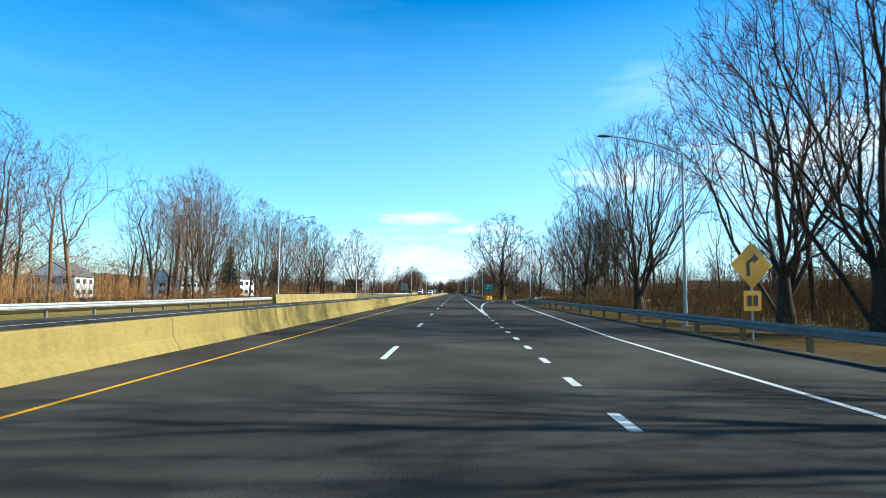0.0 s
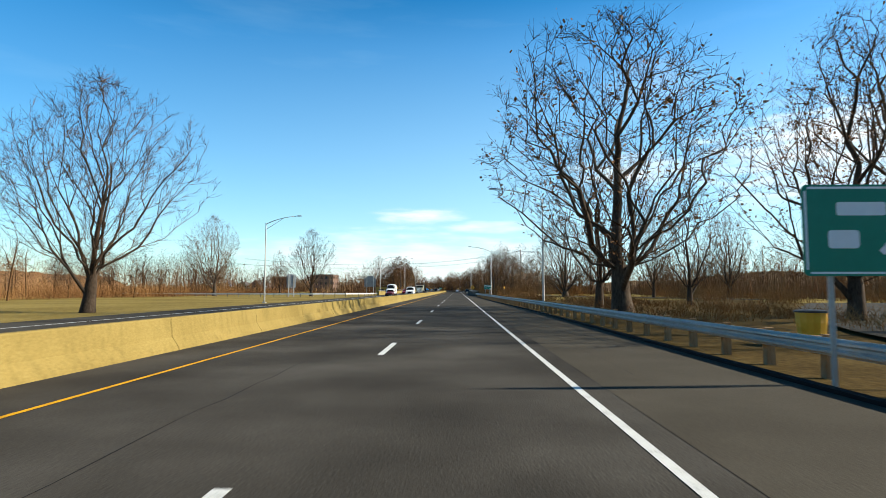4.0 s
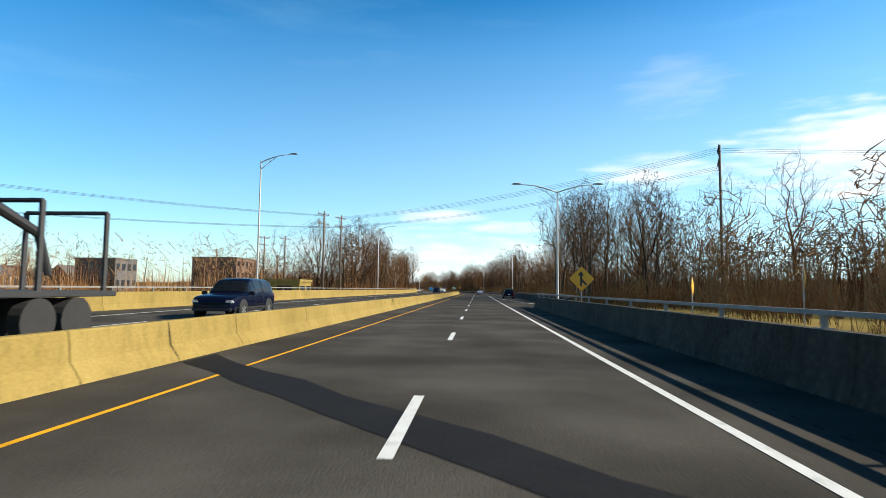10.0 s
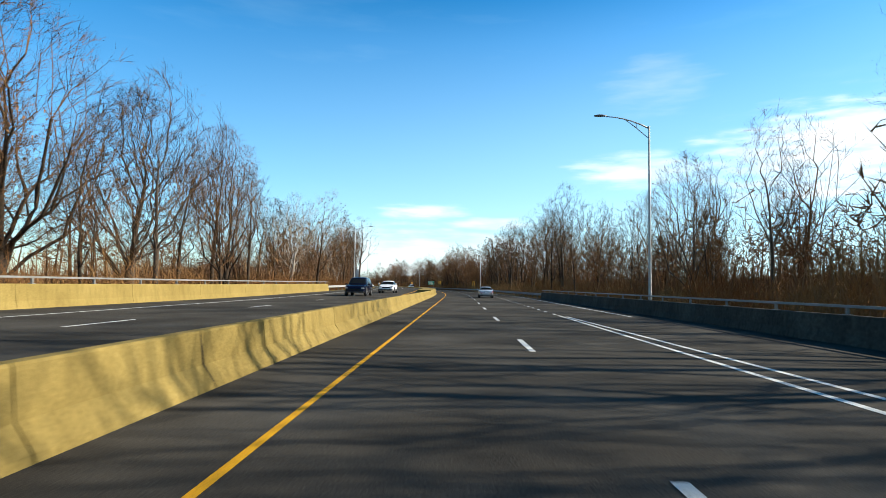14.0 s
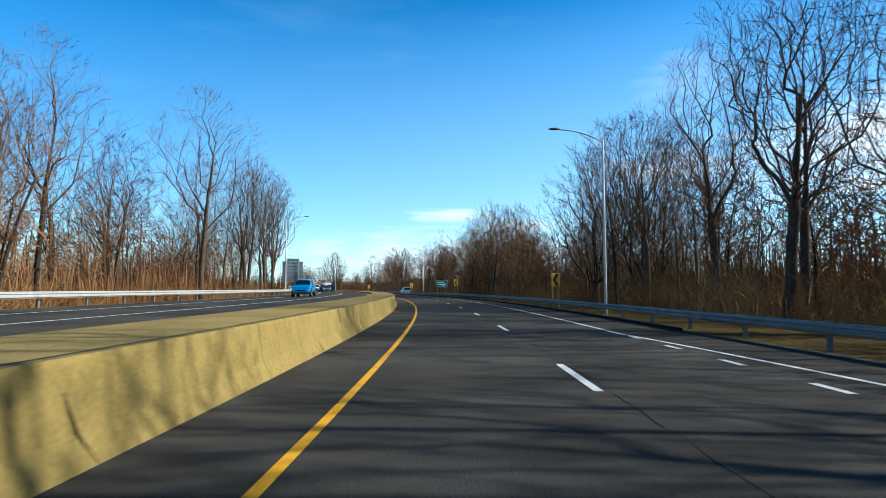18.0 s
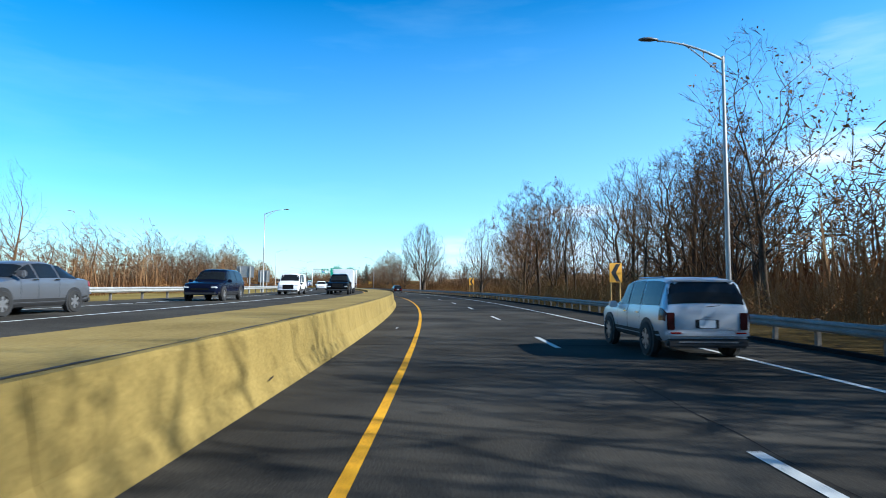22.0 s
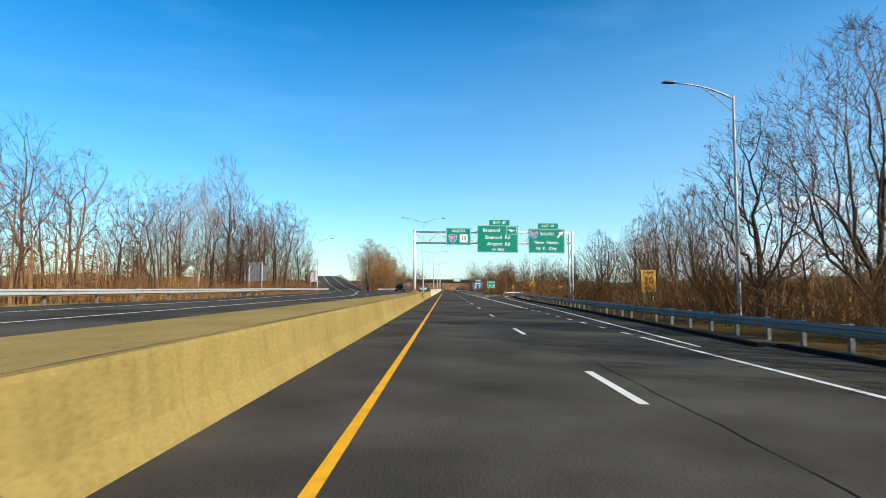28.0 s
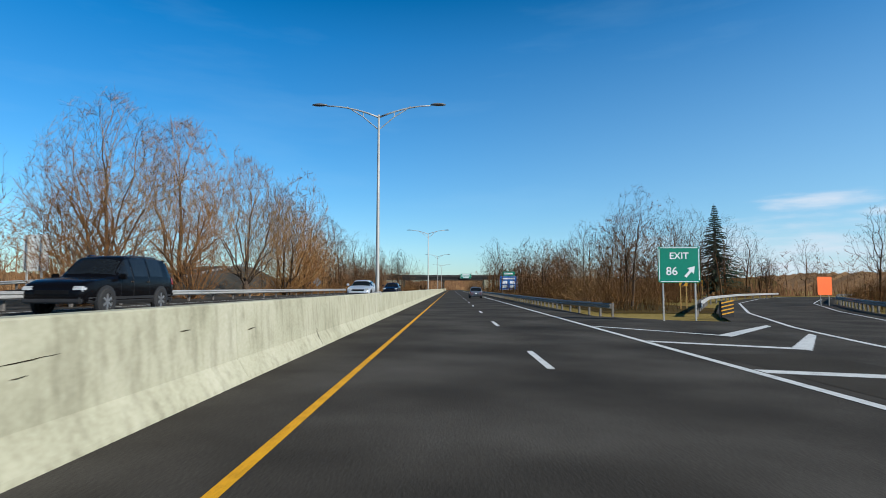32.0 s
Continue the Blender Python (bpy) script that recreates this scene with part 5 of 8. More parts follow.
def tree(seed, height, trunk_r, fork, radius, belly, n, label, stems=1, leaves=0, lean=0.03, twig=None, bark=None, fine=2, balance=0.6):
    """A bare tree. fork: height share where the crown begins; belly: where in the crown it is widest; n: branch points; fine: twigs on each."""
    rng, rnd = np.random.default_rng(seed), random.Random(seed)
    tv, tf, cv, cf = [], [], [], []
    for st in range(stems):
        hh = height if st == 0 else height * rnd.uniform(0.72, 0.95)
        sway = Vector((rnd.uniform(-1, 1), rnd.uniform(-1, 1), 0)) * (lean if stems == 1 else 0.16)
        off = Vector((0, 0, -0.2)) if stems == 1 else Vector((rnd.uniform(-0.35, 0.35), rnd.uniform(-0.35, 0.35), -0.2))
        stem = grow(rnd, off, sway + Vector((0, 0, 1)), hh * (fork + (1 - fork) * 0.42), 0.07, 0.02, 8)
        pts = crown_points(rng, n // stems, hh * fork * 0.85, hh, radius * (1 if stems == 1 else 0.62), belly)
        pts[:, :2] += np.array((sway.x, sway.y)) * pts[:, 2:3]
        base = np.array((0, 0, hh * fork))
        pts = pts[np.argsort(np.linalg.norm(pts - base, axis=1))]
        seeds = np.array([tuple(q) for q in stem])
        pos, par, path = dendrite(seeds, pts, balance, True)
        path[:3] += 99
        # thickness: what hangs on a branch, summed towards the trunk
        load = np.ones(len(pos))
        for i in range(len(pos) - 1, 0, -1):
            load[par[i]] += load[i]
        rad = trunk_r * (1 if stems == 1 else 0.7) * (load / load[0]) ** 0.58
        rad = np.maximum(rad, 0.007)
        kids = np.bincount(par[1:], minlength=len(pos))
        # trunk
        limb(tv, tf, stem, [max(rad[i], trunk_r * 0.2) * (1.3 if i == 0 else 1) for i in range(len(stem))], 8)
        for i in range(len(stem), len(pos)):
            q, o = Vector(pos[i]), Vector(pos[par[i]])
            thick = rad[i] > 0.04
            mid = o.lerp(q, 0.5) + Vector((rnd.uniform(-1, 1), rnd.uniform(-1, 1), rnd.uniform(-0.2, 1))) * (q - o).length * 0.06
            r0 = min(rad[par[i]], rad[i] * 1.25)
            if thick:
                limb(tv, tf, [o, mid, q], [r0, rad[i] * 1.1, rad[i]], 5)
            elif rad[i] > 0.016:
                limb(cv, cf, [o, q], [r0, rad[i] * 0.9 if kids[i] else 0], 3)
            else:
                limb(cv, cf, [o, q], [r0, rad[i] * 0.9 if kids[i] else 0], 2)
            if rad[i] < 0.05:
                d = (q - o).normalized()
                for _ in range(fine + (0 if kids[i] else 2)):
                    c = o.lerp(q, rnd.uniform(0.2, 1.0))
                    side = Vector((rnd.uniform(-1, 1), rnd.uniform(-1, 1), rnd.uniform(-0.5, 0.8)))
                    way = (d * 0.9 + side * 0.9).normalized() * rnd.uniform(0.45, 1.25) * height / 16
                    sliver(cv, cf, c, c + way, 0.013)
                    for u in (0.35, 0.7):
                        k = c + way * (u + rnd.uniform(-0.12, 0.12))
                        spur = (way.normalized() + Vector((rnd.uniform(-1, 1), rnd.uniform(-1, 1), rnd.uniform(-0.6, 0.9))) * 0.95).normalized()
                        sliver(cv, cf, k, k + spur * rnd.uniform(0.2, 0.65) * height / 16, 0.01)
    e = tagged(empty("tree"), label, "tree", "roadside trees")
    t = new("trunk", raw("trunk", tv, tf, bark or BARK, True))
    t.parent = e
    c = new("crown", raw("crown", cv, cf, twig or TWIG))
    c.parent = e
    if leaves:
        lv, lf = [], []
        for _ in range(leaves):
            p = cv[rnd.randrange(0, len(cv))]
            if p.z > height * 0.75 and rnd.random() < 0.7:
                continue
            p = p + Vector((rnd.uniform(-1, 1), rnd.uniform(-1, 1), rnd.uniform(-1, 1))) * 0.25
            a = Vector((rnd.uniform(-1, 1), rnd.uniform(-1, 1), rnd.uniform(-1, 1))) * 0.1
            b = Vector((rnd.uniform(-1, 1), rnd.uniform(-1, 1), rnd.uniform(-1, 1))) * 0.07
            k = len(lv)
            lv += [p - a, p + b, p + a, p - b]
            lf.append((k, k + 1, k + 2, k + 3))
        o = new("dead_leaves", raw("dead_leaves", lv, lf, DEAD_LEAF))
        o.parent = e
    return e


FOREST = [
    tree(11, 15, 0.17, 0.38, 3.6, 0.55, 300, "tall slender bare tree at the edge of a wood"),
    tree(12, 16, 0.19, 0.30, 4.6, 0.6, 340, "tall bare tree with spreading upper limbs"),
    tree(13, 13, 0.14, 0.25, 3.4, 0.5, 280, "bare grey-brown tree with steep branches"),
    tree(14, 14, 0.17, 0.3, 4.6, 0.6, 330, "bare multi-stemmed tree at a wood edge", stems=3),
    tree(15, 17, 0.2, 0.48, 4.0, 0.55, 300, "tall bare tree with a high narrow crown"),
    tree(16, 12, 0.12, 0.2, 2.8, 0.5, 260, "young bare tree with fine upright twigs"),
    tree(17, 14, 0.17, 0.25, 4.4, 0.5, 320, "crooked bare tree hung with vines", lean=0.16, leaves=1200),
]
OAK = tree(21, 19, 0.72, 0.13, 9.6, 0.42, 1500, "broad bare oak standing alone on the grass", fine=3, balance=0.7)
VASE = tree(22, 18, 0.44, 0.2, 7.2, 0.72, 900, "large bare vase-shaped tree beside the road", fine=3, balance=0.8)
MAPLE = tree(23, 17, 0.42, 0.2, 6.2, 0.5, 900, "large bare tree with a rounded crown of fine twigs", fine=3, balance=0.75)
IVY = tree(24, 17, 0.46, 0.16, 6.6, 0.5, 800, "big dark bare tree with clinging brown leaves", leaves=2600)
LONE = tree(25, 18.5, 0.58, 0.16, 5.8, 0.58, 1100, "tall bare tree with upswept limbs behind the guardrail", fine=3, balance=0.8)
BUSHY = tree(26, 12, 0.2, 0.08, 6.0, 0.5, 1000, "multi-stemmed bare tree with orange-brown twigs", stems=5, twig=BRUSH)
PALEBARK = tree(27, 17, 0.28, 0.3, 5.2, 0.55, 600, "pale-barked bare tree in sunlight", bark=BARK_PALE, twig=TWIG_PALE)
AMBER = tree(29, 15, 0.38, 0.2, 5.8, 0.5, 1100, "large bare tree with sunlit tan twigs", twig=TWIG_PALE, fine=3, balance=0.75)
GIANT = tree(28, 25, 0.42, 0.34, 6.6, 0.62, 560, "very tall bare tree rising above the wood", lean=0.07, balance=0.5)
placed = set()


def plant(kind, s, x, scale=1.0, turn=0.0, squash=1.0):
    m = at(s, x, -0.12) @ Matrix.Rotation(turn, 4, "Z") @ Matrix.Diagonal((scale * squash, scale * squash, scale, 1))
    if kind not in placed:
        placed.add(kind)
        kind.matrix_world = m
        return kind
    return place_copy(kind, m)


def place_copy(kind, m):
    o = copy_thing(kind, Matrix.Identity(4))
    o.matrix_basis = m
    return o


# single trees: kind, way, offset, scale, turn, width
# ivy trees at ways 132, 145 and 673 to 689 are added for road shade
for kind, s, x, sc, tu, sq in (
        (OAK, 246.7, 27.7, 1.0, 0.3, 1.0), (IVY, 152.5, 14.2, 1.35, 0.5, 1.2), (IVY, 159.8, 14.2, 0.95, 3.1, 0.85), (LONE, 773.7, 13.6, 0.97, 0.2, 1.0), (MAPLE, 256.2, -36.2, 1.0, 1.0, 0.85), (MAPLE, 262, -64, 1.25, 2.0, 0.95), (IVY, 139, 22, 0.95, 5.2, 0.9), (BUSHY, 984, -21.5, 1.3, 1.0, 1.0), (AMBER, 975, -23, 1.0, 4.0, 0.95), (BUSHY, 1001, -24, 1.25, 3.0, 1.0), (BUSHY, 942, -18.6, 0.7, 4.4, 1.0), (BUSHY, 1018, -27, 1.1, 5.0, 1.0), (IVY, 673, 21, 0.85, 0.5, 1.0), (IVY, 681, 23, 0.9, 1.5, 1.0), (IVY, 689, 21, 0.85, 2.5, 1.0), (MAPLE, 733, 15.5, 0.85, 5.5, 0.95), (MAPLE, 706, 15.5, 0.78, 2.2, 1.0), (IVY, 712, 17.5, 0.75, 3.5, 1.0), (AMBER, 718, 19, 0.8, 1.2, 1.0), (MAPLE, 727, 21, 0.8, 0.9, 1.0), (FOREST[6], 701, 13, 1.1, 5.9, 1.0),
        (MAPLE, 300, -58, 0.85, 3.0, 0.8), (VASE, 57.5, 20.0, 1.1, 0.0, 1.0), (VASE, 33, 20.5, 1.1, 1.4, 0.9), (MAPLE, 115, -28.5, 0.95, 0.2, 0.9), (VASE, 104, -31, 0.9, 1.0, 0.9), (MAPLE, 92, -30, 0.95, 2.0, 0.9), (MAPLE, 131, -29, 0.75, 3.0, 0.8), (MAPLE, 151, -25.5, 1.05, 1.0, 1.0), (VASE, 78, -33, 1.0, 4.0, 0.9), (MAPLE, 84, 20.5, 1.02, 0.4, 0.95), (VASE, 25, 20, 1.1, 2.2, 0.9), (MAPLE, 8, 21, 1.0, 4.0, 0.9),
        (LONE, 104, 26, 0.95, 4.1, 0.8), (VASE, 92, 27, 1.0, 3.0, 0.8), (MAPLE, 236, 45, 1.15, 0.7, 0.65), (LONE, 222, 55, 0.9, 2.0, 0.9), (IVY, 172, 27, 0.8, 2.5, 0.8),
        (GIANT, 423, 28, 1.0, 0.0, 0.9), (GIANT, 408, 24, 1.05, 1.3, 0.85), (GIANT, 398, 33, 1.0, 2.1, 0.9), (GIANT, 389, 25, 0.92, 3.3, 0.9), (GIANT, 432, 36, 0.9, 5.0, 0.9), (MAPLE, 452, 22, 0.9, 2.0, 0.95),
        (MAPLE, 430, -32, 1.2, 0.0, 1.1), (MAPLE, 448, -34, 1.2, 1.1, 1.05), (OAK, 438, -44, 1.1, 2.0, 0.7), (MAPLE, 462, -30, 1.2, 2.5, 0.8), (PALEBARK, 486, -29, 0.95, 0.0, 1.0), (PALEBARK, 545, -30, 0.82, 1.0, 0.9),
        (GIANT, 618, -25, 0.92, 0.6, 0.7), (GIANT, 606, -29, 0.88, 1.9, 0.7), (FOREST[4], 645, -33, 0.95, 2.4, 0.8), (GIANT, 596, -26, 0.85, 3.0, 0.65), (AMBER, 951, -23, 0.9, 0.0, 0.95), (AMBER, 964, -25, 1.05, 2.0, 0.95), (BUSHY, 958, -21, 0.8, 2.0, 0.9),
        (LONE, 668, 21, 0.7, 1.0, 0.9), (LONE, 815, 15.5, 0.7, 2.2, 0.8), (IVY, 806, 17, 0.75, 0.2, 0.9), (MAPLE, 824, 16, 0.8, 1.2, 0.9), (IVY, 835, 17, 0.75, 2.2, 0.9), (MAPLE, 846, 18, 0.58, 3.2, 1.0), (IVY, 858, 19, 0.56, 4.2, 1.0), (MAPLE, 870, 21, 0.62, 5.2, 1.0), (MAPLE, 896, 24, 0.68, 2.6, 1.0), (IVY, 906, 28, 0.66, 1.3, 1.0), (MAPLE, 888, 29, 0.62, 4.6, 1.0), (FOREST[6], 690, 15, 1.05, 0.4, 1.0), (FOREST[6], 697, 14, 1.1, 0.9, 1.0), (LONE, 703, 18, 0.8, 3.3, 0.8),
        (VASE, 556, 15.5, 0.9, 4.0, 0.9), (IVY, 566, 15, 0.95, 3.0, 0.9), (FOREST[6], 578, 13.5, 0.6, 0.7, 1.1), (FOREST[6], 587, 12.5, 0.6, 1.7, 1.1), (FOREST[6], 596, 13.5, 0.7, 2.9, 1.1), (IVY, 590, 18.5, 0.6, 5.0, 0.9), (FOREST[6], 605, 13, 1.15, 4.9, 1.0), (FOREST[6], 622, 13.5, 1.1, 5.9, 1.0), (IVY, 632, 16, 0.85, 0.9, 0.8), (GIANT, 372, 18.5, 0.72, 0.9, 1.0), (GIANT, 384, 19, 0.8, 2.9, 0.9), (FOREST[4], 367, 17, 0.85, 2.0, 1.1), (FOREST[4], 379, 15, 1.1, 3.0, 1.0), (FOREST[6], 392, 16, 1.1, 4.0, 1.0), (GIANT, 404, 19, 0.8, 1.9, 0.9), (IVY, 132, 29, 1.1, 1.9, 0.9), (IVY, 145, 29, 1.1, 2.9, 0.9), (GIANT, 627, -26, 0.9, 2.6, 0.7), (GIANT, 612, -25.5, 0.95, 4.6, 0.7), (GIANT, 601, -27, 0.95, 5.6, 0.7), (GIANT, 640, -29, 0.85, 0.3, 0.7), (IVY, 563, 16, 0.8, 1.0, 0.8), (LONE, 582, 20, 0.55, 0.0, 0.9), (IVY, 600, 17, 0.75, 2.0, 0.8), (IVY, 612, 20, 0.72, 4.0, 0.9), (PALEBARK, 880, -38, 0.95, 2.0, 0.9),
        (PALEBARK, 905, -42, 1.0, 3.0, 0.8), (GIANT, 540, 18, 0.8, 3.0, 0.7), (GIANT, 536, 14.2, 0.71, 1.0, 0.9), (GIANT, 546, 16.5, 0.76, 4.2, 0.8), (GIANT, 529, 19, 0.71, 5.2, 0.8), (GIANT, 553, 14.5, 0.63, 0.2, 0.9), (IVY, 361, 26, 0.95, 0.3, 1.0), (IVY, 371, 27, 1.0, 1.3, 1.0), (IVY, 612, 14.5, 0.95, 1.1, 0.9), (MAPLE, 602, 15.5, 0.85, 2.0, 0.9), (IVY, 607, 18, 0.95, 4.0, 0.9), (GIANT, 618, 16.5, 0.75, 0.4, 0.9), (MAPLE, 624, 14.5, 0.8, 3.2, 1.0), (IVY, 630, 17, 0.75, 5.1, 1.0), (MAPLE, 637, 16, 0.68, 1.4, 1.1), (VASE, -12, 20, 1.0, 0.7, 1.0), (MAPLE, -30, 24, 1.0, 2.7, 1.0)):
    plant(kind, s, x, sc, tu, sq)

# woods: way from, to, offset from, to, trees, scale
wood_rnd = random.Random(5)


def on_ramp(s, x, room=7.5):
    if 925 < s < 1035 and IN86(s) - 3.5 - room / 3 < x < OUT86(s) + 3.5 + room / 3:
        return True
    return 895 < s < 1190 and abs(x - UP_X(s)) < room + 2 * max(0, UP_Z(s) - 1)


single, JOINED = 0, {}


def joined(i):
    """Trunk and crown of one lighter forest tree as a single mesh."""
    if i not in JOINED:
        height, fork, radius, belly, stems, lean = ((15, 0.36, 3.8, 0.55, 1, 0.03), (16, 0.3, 4.6, 0.6, 1, 0.03), (13, 0.25, 3.5, 0.5, 1, 0.05), (14, 0.28, 4.6, 0.6, 3, 0.03), (17, 0.42, 4.2, 0.55, 1, 0.03), (12, 0.2, 3.0, 0.5, 1, 0.05), (14, 0.25, 4.4, 0.5, 1, 0.16))[i]
        src = tree(41 + i, height, 0.18, fork, radius, belly, 190, "wood tree", stems=stems, lean=lean, fine=1)
        b = bmesh.new()
        for k, c in enumerate(list(src.children)):
            n0 = len(b.faces)
            b.from_mesh(c.data)
            b.faces.ensure_lookup_table()
            for f in b.faces[n0:]:
                f.material_index = k
                # each twig a little stouter, for fewer of them
                if k == 1 and len(f.verts) == 3 and all(len(v.link_faces) == 1 for v in f.verts):
                    p, q = f.verts[0], f.verts[1]
                    mid, half = (p.co + q.co) / 2, (q.co - p.co) * 0.8
                    p.co, q.co = mid - half, mid + half
            bpy.data.objects.remove(c)
        bpy.data.objects.remove(src)
        JOINED[i] = mesh_of(b, "wood_trees", BARK)
        JOINED[i].materials.append(TWIG)
    return JOINED[i]


for s0, s1, x0, x1, n, sc in (
        (-20, 47, 25, 48, 12, 0.95), (48, 78, 36, 50, 6, 0.9), (80, 118, 24, 48, 12, 0.95), (-10, 128, -48, -26, 52, 0.9), (340, 470, 17, 44, 30, 1.05), (470, 560, 13, 32, 46, 0.95), (560, 578, 14, 32, 7, 0.92), (578, 602, 17, 34, 10, 0.6), (602, 665, 14, 32, 21, 0.92), (665, 704, 15, 34, 15, 0.72),
        (410, 480, -48, -27, 16, 1.1), (480, 640, -44, -24.5, 52, 1.02), (745, 860, -66, -46, 30, 0.78), (850, 985, -56, -32, 58, 1.07), (830, 930, 22, 44, 22, 0.8), (958, 1050, 12, 40, 34, 0.7),
        (985, 1060, -50, -24, 20, 0.8), (640, 745, -75, -48, 12, 0.75), (110, 300, -90, -66, 30, 0.7), (262, 300, -110, -62, 16, 0.85), (945, 1050, 40, 75, 30, 0.7), (922, 1045, -84, -38, 40, 0.85), (1018, 1110, -40, -13.5, 30, 0.75), (1050, 1110, 9, 36, 26, 0.8), (790, 830, 24, 45, 12, 0.7), (730, 800, 50, 84, 34, 0.6), (300, 345, 40, 85, 16, 0.95), (225, 340, -100, -64, 44, 0.62), (225, 300, 60, 98, 26, 0.72), (1000, 1050, 30, 75, 20, 0.75)):
    for i in range(n):
        s = s0 + (s1 - s0) * (i + wood_rnd.random()) / n
        x = wood_rnd.uniform(x0, x1)
        args = (wood_rnd.randrange(7), s, x, sc * 1.15 * wood_rnd.uniform(0.75, 1.15), wood_rnd.uniform(0, 6.28), wood_rnd.uniform(0.75, 1.05))
        if on_ramp(s, x):
            continue
        near = abs(x) < (abs(x0) if x > 0 else abs(x1)) + 11
        if near and single < 215:
            single += 1
            plant(FOREST[args[0]], *args[1:])
        else:
            o = new("wood_trees", joined(args[0]))
            o.matrix_world = at(args[1], args[2], -0.12) @ Matrix.Rotation(args[4], 4, "Z") @ Matrix.Diagonal((args[3] * args[5], args[3] * args[5], args[3], 1))
            tagged(o, "bare trees standing deep in the wood", "woods", kind="stuff")
for kind in FOREST + [OAK, VASE, MAPLE, IVY, LONE, BUSHY, AMBER, PALEBARK, GIANT]:
    if kind not in placed:
        plant(kind, 500, -40)


# a dark spruce beyond the loop ramp
def spruce(s, x, h):
    e = tagged(empty("spruce_tree", at(s, x, -0.12)), "dark green spruce among bare trees", "tree")
    rnd = random.Random(3)
    b = bmesh.new()
    tube(b, [(0, 0, -0.1), (0, 0, h)], [0.28, 0.02], 8)
    part("trunk", b, BARK, e)
    v, f = [], []
    for i in range(46):
        z = h * (0.1 + 0.9 * i / 46)
        r = (h - z) * 0.34 + 0.15
        for k in range(9):
            a = rnd.uniform(0, 6.28)
            rr = r * rnd.uniform(0.65, 1.15)
            d = Vector((math.cos(a), math.sin(a), -0.22))
            side = Vector((-d.y, d.x, 0)) * (0.12 + 0.16 * rr)
            for u in (0.25, 0.5, 0.75, 1.0):
                p = Vector((0, 0, z)) + d * rr * u
                w = side * (1.15 - u)
                q = p - d * rr * 0.28
                n0 = len(v)
                v += [q + w * 0.4, p + w + Vector((0, 0, -0.2)), p + d * 0.12, p - w + Vector((0, 0, -0.2)), q - w * 0.4]
                f += [(n0, n0 + 1, n0 + 2), (n0, n0 + 2, n0 + 4), (n0 + 4, n0 + 2, n0 + 3)]
    o = new("crown", raw("crown", v, f, NEEDLES))
    o.parent = e
    return e


spruce(1023, 47.5, 17.5)
spruce(118, -46, 11)
spruce(141, -44, 9)


# undergrowth: patches of dry stems
def brush_patch(seed, length, depth, n, h):
    """A thicket: arching upright stems, each with a few side twigs."""
    rnd = random.Random(seed)
    tall = [rnd.uniform(0.45, 1.0) for _ in range(9)]
    v, f = [], []
    for _ in range(n):
        y = rnd.uniform(-length / 2, length / 2)
        p = Vector((rnd.uniform(-depth / 2, depth / 2), y, -0.1))
        top = h * tall[min(8, int((y / length + 0.5) * 9))] * rnd.uniform(0.35, 1.0)
        lean = Vector((rnd.uniform(-1, 1), rnd.uniform(-1, 1), 0))
        mid = p + lean * top * 0.12 + Vector((0, 0, top * 0.55))
        tip = p + lean * top * rnd.uniform(0.25, 0.55) + Vector((0, 0, top))
        sliver(v, f, p, mid.lerp(tip, 0.3), 0.02)
        sliver(v, f, mid, tip, 0.014)
        for _ in range(3):
            c = p.lerp(mid, rnd.uniform(0.4, 1)) if rnd.random() < 0.5 else mid.lerp(tip, rnd.random())
            sliver(v, f, c, c + (Vector((rnd.uniform(-1, 1), rnd.uniform(-1, 1), rnd.uniform(0.2, 1.3))) + lean * 0.3) * rnd.uniform(0.15, 0.2) * (1.4 + h), 0.012)
    return raw("brush", v, f, BRUSH)


